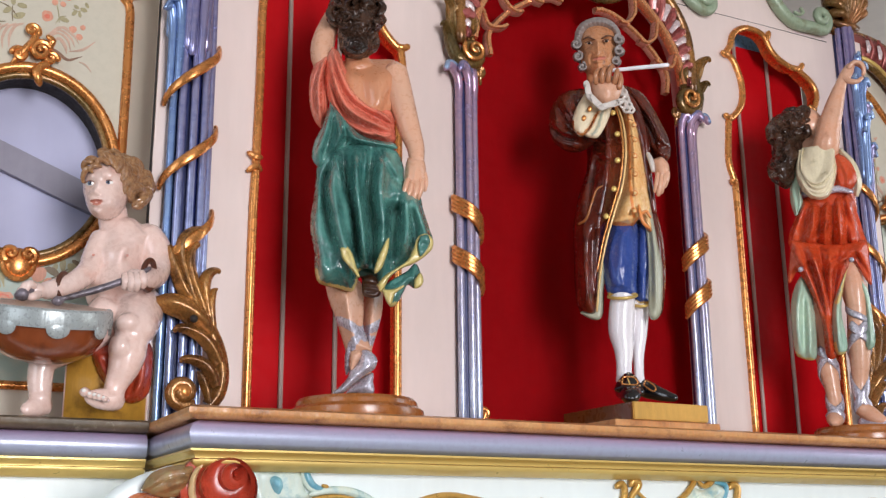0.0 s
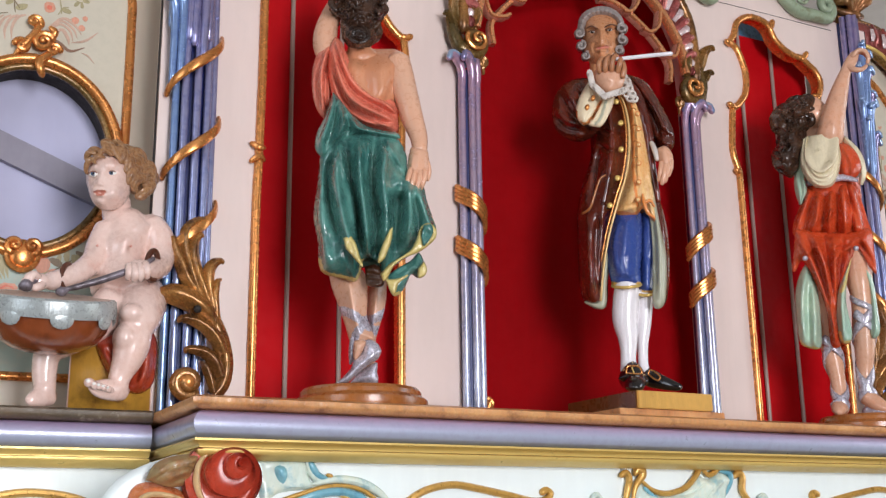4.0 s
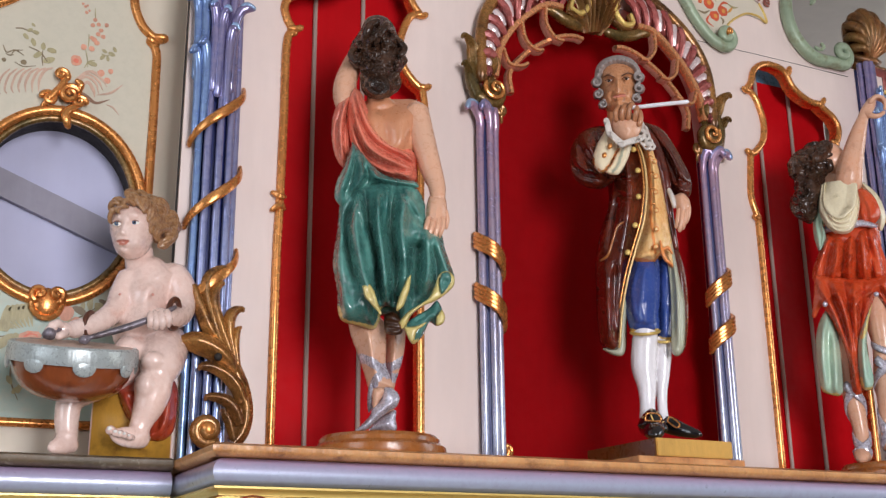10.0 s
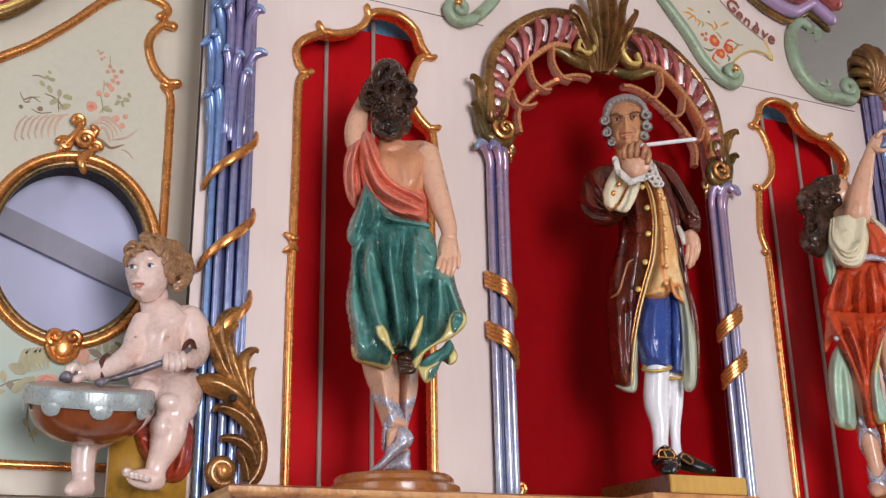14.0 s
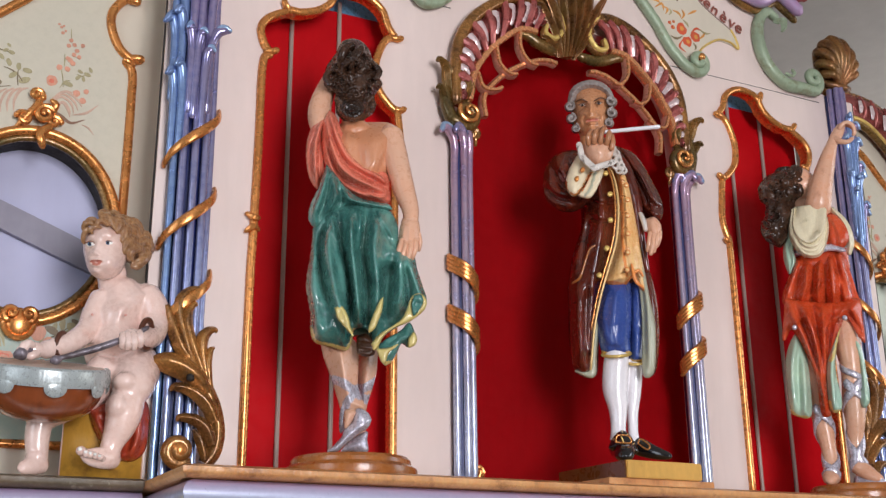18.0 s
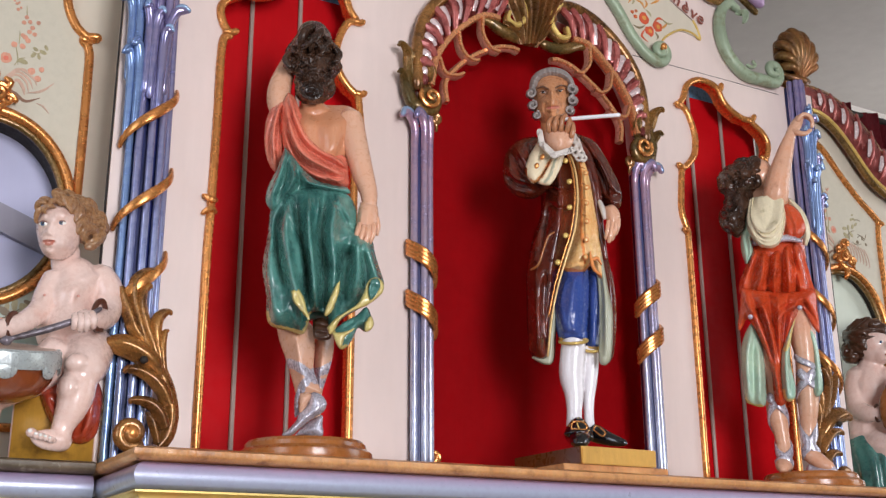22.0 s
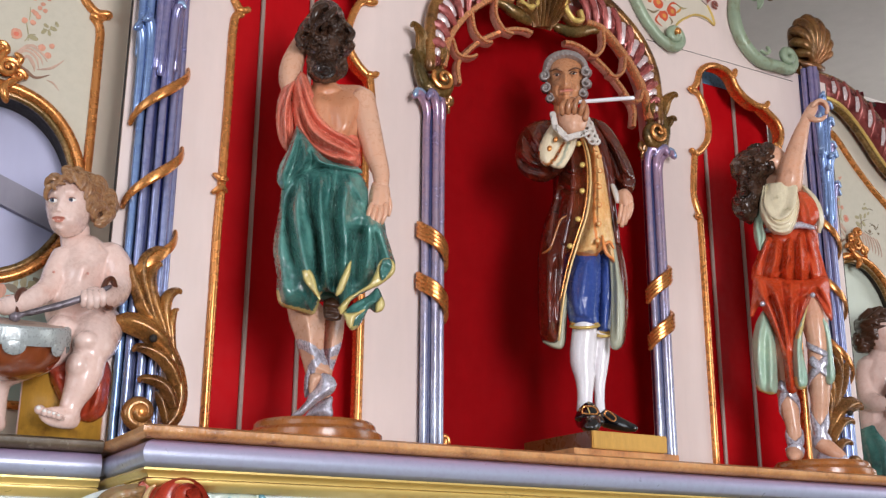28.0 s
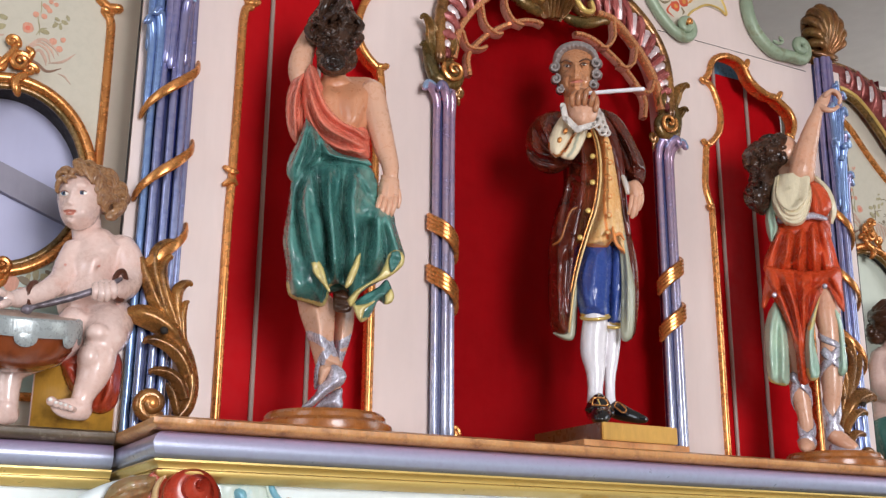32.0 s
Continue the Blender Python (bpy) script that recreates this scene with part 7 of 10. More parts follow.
f.limb("skin", [(0.0424, -0.0060, 2.3319, 0.0206), (0.0499, -0.0120, 2.2980, 0.0206), (0.0591, -0.0180, 2.2605, 0.0189), (0.0664, -0.0220, 2.2313, 0.0176), (0.0755, -0.0300, 2.2023, 0.0141), (0.0772, -0.0360, 2.1784, 0.0116)])
f.limb("skin", [(-0.0574, 0.0040, 2.3263, 0.0223), (-0.0727, 0.0040, 2.3522, 0.0197), (-0.0733, 0.0080, 2.3786, 0.0193), (-0.0646, 0.0160, 2.4094, 0.0167), (-0.0521, 0.0260, 2.4407, 0.0129), (-0.0393, 0.0340, 2.4661, 0.0103), (-0.0206, 0.0380, 2.4833, 0.0111)])
f.relief("skin", [(0.0627, 2.1850), (0.0754, 2.1909), (0.0889, 2.1815), (0.0915, 2.1586), (0.0878, 2.1378), (0.0716, 2.1338), (0.0590, 2.1450), (0.0581, 2.1640)], -0.038, 0.012, 0.0103, back=1.3, step=0.0024, ridges=[(0.002, 0.0026, [(0.0663, 2.1717), (0.0626, 2.1451)]), (0.002, 0.0026, [(0.0753, 2.1718), (0.0734, 2.1414)])])
for p in ([(0.0627, -0.0460, 2.1487, 0.0048), (0.0591, -0.0520, 2.1354, 0.0045), (0.0564, -0.0500, 2.1232, 0.0038), (0.0564, -0.0460, 2.1167, 0.0026)], [(0.0699, -0.0480, 2.1450, 0.0050), (0.0663, -0.0540, 2.1299, 0.0046), (0.0627, -0.0520, 2.1167, 0.0039), (0.0618, -0.0480, 2.1102, 0.0026)], [(0.0771, -0.0480, 2.1451, 0.0050), (0.0753, -0.0530, 2.1300, 0.0046), (0.0717, -0.0510, 2.1168, 0.0039), (0.0698, -0.0470, 2.1112, 0.0026)],
          [(0.0844, -0.0450, 2.1489, 0.0048), (0.0843, -0.0490, 2.1357, 0.0045), (0.0806, -0.0480, 2.1234, 0.0038), (0.0788, -0.0440, 2.1169, 0.0026)], [(0.0889, -0.0360, 2.1604, 0.0043), (0.0915, -0.0360, 2.1452, 0.0039), (0.0896, -0.0340, 2.1320, 0.0029)]):
    f.limb("skin", p, seg=9, per=4, soft=False)
f.ball(sk, (-0.0198, 0.0220, 2.4206), (0.0309, 0.032, 0.0377))
# hair: a piled mass of carved curls with a coiled bun at the nape
f.ball("hair_dark", (-0.0199, 0.0040, 2.4309), (0.0360, 0.036, 0.0429))
f.ball("hair_dark", (-0.0212, -0.0040, 2.3835), (0.0274, 0.026, 0.0274))
random.seed(8)
unit = 0.0009
ARCS, LUMPS = [], []
for k in range(70):
    cu, cz = (-0.0198, 2.4257)[0] + 0.0394 * random.uniform(-1, 1), (-0.0198, 2.4257)[1] + 0.0617 * random.uniform(-1, 1)
    ra, a0, way = unit * random.uniform(6, 12), random.uniform(0, 6.28), random.choice((-1, 1))
    ARCS.append((random.choice((0.0042, 0.0050, -0.0056)), unit * random.uniform(1.9, 3.0), [(cu + ra * math.cos(a0 + way * q * 0.8), cz + ra * 0.9 * math.sin(a0 + way * q * 0.8)) for q in range(5)]))
for k in range(34):
    LUMPS.append((random.uniform(0.004, 0.012) * random.choice((1, 1, -0.8)), unit * random.uniform(7, 11), ((-0.0198, 2.4257)[0] + 0.0377 * random.uniform(-1, 1), (-0.0198, 2.4257)[1] + 0.0600 * random.uniform(-1, 1))))
COIL = [(0.005, 0.0026, [((-0.0202, 2.3774)[0] + unit * rr * math.cos(a), (-0.0202, 2.3774)[1] + unit * rr * 0.9 * math.sin(a)) for a in np.linspace(0.4 * rr, 0.4 * rr + 5.2, 12)]) for rr in (4, 12, 21)]
f.relief("hair_dark", [(-0.0489, 2.4783), (-0.0581, 2.4635), (-0.0635, 2.4550), (-0.0671, 2.4424), (-0.0640, 2.4300), (-0.0685, 2.4196), (-0.0589, 2.4085), (-0.0486, 2.4035), (-0.0502, 2.3912), (-0.0454, 2.3811), (-0.0470, 2.3688), (-0.0357, 2.3548), (-0.0245, 2.3489), (-0.0078, 2.3512), (0.0033, 2.3595), (0.0144, 2.3688), (0.0189, 2.3832), (0.0160, 2.3985), (0.0225, 2.4099), (0.0291, 2.4224), (0.0243, 2.4348), (0.0290, 2.4463), (0.0213, 2.4587), (0.0118, 2.4690), (0.0060, 2.4858), (-0.0075, 2.5014), (-0.0246, 2.5053), (-0.0397, 2.4986)], -0.010, 0.030, 0.0189, step=0.0019, back=0.8, ridges=ARCS, bumps=LUMPS, gain=1.25)
f.relief("hair_dark", [(-0.0418, 2.3913), (-0.0326, 2.4017), (-0.0196, 2.4051), (-0.0046, 2.4002), (0.0049, 2.3860), (0.0050, 2.3697), (-0.0041, 2.3574), (-0.0189, 2.3521), (-0.0339, 2.3569), (-0.0434, 2.3709)], -0.030, 0.020, 0.0154, step=0.0018, back=0.8, ridges=COIL + ARCS[:14], gain=1.2)
for p in ([(-0.0427, -0.0360, 2.4532, 0.0043), (-0.0392, -0.0440, 2.4721, 0.0077), (-0.0318, -0.0440, 2.4870, 0.0077), (-0.0206, -0.0380, 2.4935, 0.0060)], [(-0.0238, -0.0440, 2.4493, 0.0043), (-0.0202, -0.0500, 2.4682, 0.0077), (-0.0090, -0.0440, 2.4832, 0.0069), (-0.0054, -0.0360, 2.4917, 0.0043)], [(-0.0595, -0.0300, 2.4425, 0.0043), (-0.0649, -0.0300, 2.4320, 0.0060), (-0.0571, -0.0320, 2.4176, 0.0051)], [(0.0177, -0.0280, 2.4544, 0.0043), (0.0234, -0.0260, 2.4440, 0.0060), (0.0178, -0.0300, 2.4314, 0.0051)]):
    f.limb("hair_dark", p, seg=10, per=4)
# coral drape: a broad band across the back and a fall over the raised shoulder
f.relief("coral", [(-0.0583, 2.3727), (-0.0469, 2.3627), (-0.0353, 2.3327), (-0.0202, 2.3049), (0.0058, 2.2776), (0.0371, 2.2622), (0.0426, 2.2311), (0.0409, 2.2117), (0.0082, 2.2113), (-0.0210, 2.2264), (-0.0451, 2.2514), (-0.0619, 2.2746), (-0.0683, 2.3181), (-0.0671, 2.3523)], -0.020, 0.030, 0.0154, step=0.0022, back=0.8, gain=2.0,
         ridges=[(0.006, 0.0043, [(-0.0544, 2.3626), (-0.0407, 2.3206), (-0.0181, 2.2831), (0.0371, 2.2485)]), (-0.006, 0.0030, [(-0.0579, 2.3545), (-0.0461, 2.3125), (-0.0216, 2.2732), (0.0371, 2.2388)]), (0.006, 0.0043, [(-0.0595, 2.3383), (-0.0476, 2.2946), (-0.0233, 2.2595), (0.0390, 2.2291)]), (-0.006, 0.0030, [(-0.0609, 2.3183), (-0.0492, 2.2788), (-0.0268, 2.2477), (0.0372, 2.2213)]), (0.005, 0.0039, [(-0.0625, 2.3043), (-0.0508, 2.2669), (-0.0266, 2.2360), (0.0336, 2.2154)]), (-0.005, 0.0026, [(-0.0486, 2.3526), (-0.0314, 2.3127), (-0.0034, 2.2774), (0.0353, 2.2563)]), (0.004, 0.0026, [(0.0059, 2.2717), (0.0261, 2.2543), (0.0390, 2.2427)]), (0.005, 0.0026, [(0.0007, 2.2344), (0.0208, 2.2230), (0.0390, 2.2232)])])
f.relief("coral", [(-0.0673, 2.3624), (-0.0579, 2.3524), (-0.0628, 2.3182), (-0.0638, 2.2786), (-0.0650, 2.2491), (-0.0719, 2.2316), (-0.0850, 2.2469), (-0.0930, 2.2781), (-0.0931, 2.3178), (-0.0836, 2.3460)], -0.008, 0.026, 0.0120, step=0.0022, back=1.0, gain=2.0, ridges=[(0.005, 0.0034, [(-0.0708, 2.3522), (-0.0791, 2.3080), (-0.0760, 2.2490)]), (-0.006, 0.0027, [(-0.0670, 2.3462), (-0.0715, 2.2982), (-0.0695, 2.2432)]), (-0.005, 0.0026, [(-0.0779, 2.3380), (-0.0862, 2.2980), (-0.0833, 2.2528)]), (0.004, 0.0034, [(-0.0648, 2.3282), (-0.0656, 2.2785), (-0.0685, 2.2413)])])
# teal skirt: a bloused overfold above long slanting folds
f.relief("teal", [(-0.0795, 2.1663), (-0.0821, 2.1249), (-0.0866, 2.0895), (-0.0869, 2.0647), (-0.0799, 2.0284), (-0.0783, 1.9969), (-0.0701, 1.9809), (-0.0456, 1.9740), (-0.0230, 1.9688), (-0.0144, 1.9830), (-0.0112, 2.0009), (0.0010, 2.0046), (0.0133, 1.9975), (0.0205, 1.9796), (0.0379, 1.9940), (0.0660, 2.0158), (0.0872, 2.0268), (0.1015, 2.0487), (0.0963, 2.0707), (0.0876, 2.0984), (0.0805, 2.1264), (0.0590, 2.1450), (0.0554, 2.1754), (0.0391, 2.2020), (0.0064, 2.2093), (-0.0389, 2.2069), (-0.0692, 2.1892)], -0.034, 0.040, 0.0309, step=0.0024, back=0.9, gain=2.0,
         ridges=[(0.010, 0.0077, [(-0.0494, 2.1856), (-0.0538, 2.1345), (-0.0420, 2.0696), (-0.0271, 2.0152), (-0.0213, 1.9759)]), (-0.012, 0.0051, [(-0.0582, 2.1779), (-0.0681, 2.1344), (-0.0616, 2.0787), (-0.0467, 2.0331)]), (0.008, 0.0086, [(-0.0719, 2.1437), (-0.0777, 2.0878), (-0.0712, 2.0330), (-0.0633, 1.9881)]), (-0.013, 0.0051, [(-0.0386, 2.1896), (-0.0343, 2.1441), (-0.0211, 2.0882), (-0.0148, 2.0153)]), (0.012, 0.0060, [(-0.0188, 2.1956), (-0.0163, 2.1349), (-0.0084, 2.0699), (-0.0025, 2.0063)]), (-0.014, 0.0060, [(0.0065, 2.1978), (0.0016, 2.1350), (0.0093, 2.0700), (0.0080, 2.0082)]),
                 (0.010, 0.0077, [(0.0264, 2.1961), (0.0195, 2.1352), (0.0270, 2.0702), (0.0308, 2.0156)]), (-0.020, 0.0103, [(0.0465, 2.1148), (0.0394, 2.0703), (0.0360, 2.0156)]), (0.010, 0.0069, [(0.0590, 2.1262), (0.0625, 2.0797), (0.0554, 2.0266)]), (0.012, 0.0086, [(0.0733, 2.1151), (0.0875, 2.0799), (0.0962, 2.0524)]), (-0.008, 0.0051, [(0.0661, 2.1075), (0.0732, 2.0705), (0.0731, 2.0394)]), (0.006, 0.0043, [(-0.0530, 2.1894), (-0.0436, 2.1629), (-0.0377, 2.1346)]), (0.005, 0.0034, [(-0.0062, 2.1995), (-0.0023, 2.1709), (-0.0056, 2.1350)]), (-0.005, 0.0034, [(0.0173, 2.1998), (0.0301, 2.1732), (0.0464, 2.1449)])],
         bands=[("lining", 0.0056, [(-0.0801, 2.0005), (-0.0718, 1.9809), (-0.0456, 1.9740), (-0.0212, 1.9679)]), ("lining", 0.0034, [(-0.0212, 1.9679), (-0.0144, 1.9830), (-0.0112, 2.0009)])])
f.relief("teal", [(-0.0601, 2.2766), (-0.0452, 2.2592), (-0.0285, 2.2379), (-0.0064, 2.2208), (0.0190, 2.2133), (0.0409, 2.2097), (0.0463, 2.2002), (0.0300, 2.2000), (0.0064, 2.2035), (-0.0172, 2.2071), (-0.0370, 2.2011), (-0.0548, 2.1856), (-0.0688, 2.1702), (-0.0778, 2.1682), (-0.0871, 2.1833), (-0.0841, 2.2082), (-0.0721, 2.2374)], -0.040, 0.024, 0.0111, step=0.0022, back=1.2, gain=2.0,
         ridges=[(0.006, 0.0043, [(-0.0581, 2.2668), (-0.0682, 2.2239), (-0.0800, 2.1872)]), (-0.007, 0.0034, [(-0.0543, 2.2591), (-0.0590, 2.2201), (-0.0709, 2.1816)]), (0.007, 0.0043, [(-0.0487, 2.2533), (-0.0445, 2.2203), (-0.0549, 2.1932)]), (-0.006, 0.0030, [(-0.0394, 2.2417), (-0.0336, 2.2166), (-0.0388, 2.2011)]), (0.005, 0.0034, [(-0.0302, 2.2321), (-0.0173, 2.2148), (0.0064, 2.2093)]), (0.005, 0.0034, [(-0.0028, 2.2169), (0.0191, 2.2075), (0.0391, 2.2059)])])
# turned-back hem with its pale lining
f.relief("lining", [(-0.0415, 2.0368), (-0.0310, 2.0405), (-0.0220, 2.0279), (-0.0165, 2.0099), (-0.0111, 1.9920), (-0.0181, 1.9973), (-0.0288, 2.0098), (-0.0377, 2.0205)], -0.090, 0.004, 0.0043, step=0.0024, ridges=[(-0.003, 0.0026, [(-0.0326, 2.0314), (-0.0235, 2.0098)])])
f.relief("lining", [(0.0289, 2.0500), (0.0342, 2.0537), (0.0325, 2.0337), (0.0273, 2.0173), (0.0221, 2.0047), (0.0133, 1.9975), (0.0115, 2.0046), (0.0184, 2.0263)], -0.092, 0.004, 0.0034, step=0.0024)
f.relief("teal", [(-0.0734, 2.0511), (-0.0367, 2.0697), (0.0341, 2.0702), (0.0838, 2.0614), (0.0925, 2.0395), (0.0695, 2.0158), (0.0379, 1.9976), (0.0169, 1.9885), (-0.0110, 1.9902), (-0.0353, 1.9811), (-0.0668, 1.9899)], 0.012, 0.012, 0.0120, step=0.004)
f.relief("lining", [(0.0152, 1.9796), (0.0291, 1.9958), (0.0484, 2.0084), (0.0624, 2.0194), (0.0713, 2.0376), (0.0784, 2.0559), (0.0909, 2.0615), (0.1015, 2.0524), (0.1005, 2.0378), (0.0889, 2.0250), (0.0730, 2.0140), (0.0519, 2.0049), (0.0361, 1.9922), (0.0275, 1.9761), (0.0205, 1.9690)], -0.088, 0.005, 0.0043, step=0.0022, ridges=[(0.003, 0.0026, [(0.0222, 1.9814), (0.0519, 2.0103), (0.0730, 2.0267)]), (-0.006, 0.0043, [(0.0802, 2.0522), (0.0837, 2.0340)])], bumps=[(-0.010, 0.0060, (0.0873, 2.0450))])
f.relief("teal", [(0.0820, 2.0577), (0.0927, 2.0597), (0.0970, 2.0487), (0.0907, 2.0341), (0.0818, 2.0249), (0.0784, 2.0394)], -0.096, 0.004, 0.0060, step=0.0024, bumps=[(-0.008, 0.0060, (0.0872, 2.0431))])
f.relief("teal", [(0.0222, 1.9743), (0.0396, 1.9887), (0.0607, 2.0013), (0.0748, 2.0140), (0.0835, 1.9961), (0.0834, 1.9835), (0.0729, 1.9746), (0.0624, 1.9798), (0.0554, 1.9656), (0.0467, 1.9514), (0.0363, 1.9460), (0.0293, 1.9584)], -0.036, 0.016, 0.0103, step=0.0026, back=1.0, ridges=[(-0.008, 0.0051, [(0.0397, 1.9797), (0.0589, 1.9923)]), (0.005, 0.0043, [(0.0432, 1.9549), (0.0624, 1.9888)])], bands=[("lining", 0.0034, [(0.0240, 1.9725), (0.0345, 1.9478), (0.0467, 1.9514)])])
f.relief("lining", [(0.0222, 1.9743), (0.0310, 1.9726), (0.0432, 1.9744), (0.0571, 1.9798), (0.0536, 1.9745), (0.0432, 1.9655), (0.0380, 1.9496), (0.0328, 1.9496), (0.0275, 1.9601)], -0.060, 0.004, 0.0034, step=0.0024)
f.relief("lining", [(0.0729, 1.9888), (0.0817, 1.9996), (0.0869, 1.9889), (0.0834, 1.9782), (0.0729, 1.9746)], -0.058, 0.004, 0.0034, step=0.0024)
f.relief("hair_brown", [(-0.0076, 1.9920), (0.0081, 1.9956), (0.0204, 1.9832), (0.0206, 1.9636), (0.0067, 1.9600), (-0.0055, 1.9653)], -0.030, 0.008, 0.0077, back=1.0, step=0.003, ridges=[(-0.006, 0.0026, [(-0.0040, 1.9813), (0.0170, 1.9778)]), (-0.006, 0.0026, [(-0.0021, 1.9706), (0.0170, 1.9689)])])
# legs and silver sandals
f.relief("skin", [(-0.0632, 1.9828), (-0.0574, 1.9571), (-0.0483, 1.9334), (-0.0393, 1.9073), (-0.0330, 1.8866), (-0.0266, 1.8643), (-0.0205, 1.8490), (-0.0094, 1.8507), (-0.0028, 1.8729), (0.0074, 1.8798), (0.0021, 1.8971), (-0.0042, 1.9161), (-0.0036, 1.9441), (-0.0066, 1.9795), (-0.0268, 1.9928)], 0.006, 0.034, 0.0206, step=0.0022, back=0.9, ridges=[(0.0016, 0.0060, [(-0.0430, 1.9230), (-0.0257, 1.9178), (-0.0005, 1.8988)]), (0.0016, 0.0051, [(-0.0049, 1.9092), (-0.0202, 1.8901), (-0.0250, 1.8712)]), (0.004, 0.0103, [(-0.0299, 1.9687), (-0.0260, 1.9353), (-0.0203, 1.9005)])], bands=[("silver", 0.0069, [(-0.0447, 1.9247), (-0.0257, 1.9178), (0.0003, 1.8988)]), ("silver", 0.0060, [(-0.0033, 1.9127), (-0.0193, 1.8901), (-0.0243, 1.8780)])])
f.relief("skin", [(-0.0058, 1.9884), (-0.0045, 1.9441), (-0.0041, 1.9092), (0.0005, 1.8781), (-0.0059, 1.8406), (-0.0090, 1.8136), (0.0096, 1.8136), (0.0085, 1.8406), (0.0091, 1.8781), (0.0149, 1.9006), (0.0217, 1.9249), (0.0250, 1.9513), (0.0222, 1.9886)], 0.026, 0.026, 0.0146, step=0.0024, back=0.9, ridges=[(0.0016, 0.0060, [(-0.0032, 1.9109), (0.0105, 1.9144), (0.0251, 1.9232)])], bands=[("silver", 0.0069, [(-0.0049, 1.9092), (0.0105, 1.9136), (0.0260, 1.9232)]), ("silver", 0.0060, [(-0.0049, 1.9057), (0.0090, 1.8919), (0.0158, 1.8971)])])
f.relief("silver", [(0.0177, 1.8627), (0.0125, 1.8730), (0.0005, 1.8798), (-0.0080, 1.8764), (-0.0129, 1.8593), (-0.0230, 1.8507), (-0.0279, 1.8372), (-0.0379, 1.8253), (-0.0479, 1.8153), (-0.0327, 1.8153), (-0.0193, 1.8270), (-0.0025, 1.8406), (0.0127, 1.8508)], -0.032, 0.012, 0.0094, step=0.0024, back=1.6, ridges=[(0.003, 0.0034, [(0.0109, 1.8593), (-0.0127, 1.8406), (-0.0361, 1.8203)])], bands=[("rod", 0.0014, [(0.0169, 1.8559), (-0.0025, 1.8406), (-0.0327, 1.8153)])])
f.relief("skin", [(-0.0234, 1.8780), (-0.0098, 1.8798), (-0.0063, 1.8729), (-0.0146, 1.8558), (-0.0230, 1.8490), (-0.0249, 1.8644)], -0.036, 0.008, 0.0060, step=0.0024, back=1.4)
f.relief("silver", [(-0.0293, 1.8153), (-0.0160, 1.8304), (0.0093, 1.8457), (0.0112, 1.8321), (0.0096, 1.8136)], -0.004, 0.016, 0.0103, step=0.003, back=1.4)
f.relief("silver", [(-0.0253, 1.8866), (-0.0198, 1.8627), (-0.0280, 1.8422), (-0.0315, 1.8507), (-0.0311, 1.8746)], -0.012, 0.010, 0.0051, step=0.003, back=1.4)
f.done("draped_woman_statue", (WLX, WLY), "painted wooden statue of a woman in teal and coral drapery", "statue", group="organ figures", turn=-23.5, voxel=0.0022)

# ---- bandmaster in a brown coat
CX, CY = 0.0, -0.155
pl = thing("gold_plinth", "yellow gold painted block plinth on a low brown base", "plinth")
bm = bmesh.new()
box(bm, -0.094, 0.058, -0.250, -0.055, LEDGE + 0.014, LEDGE + 0.042, bevel=0.0015)
part("block", bm, "plinth_gold", pl, smooth=False)
# thin facing darkens this side: brown paint with shade put into it
bm = bmesh.new()
box(bm, -0.0965, -0.0942, -0.248, -0.055, LEDGE + 0.0145, LEDGE + 0.0415, bevel=0.0006)
part("shaded_side", bm, "plinth_side", pl, "brown side with shade in its colour", smooth=False)
bm = bmesh.new()
box(bm, -0.125, 0.088, -0.243, -0.03, LEDGE, LEDGE + 0.0138, bevel=0.001)
part("base_board", bm, "wood", pl, "worn brown base board", smooth=False)
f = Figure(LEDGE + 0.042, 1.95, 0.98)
sk = "skin_old"
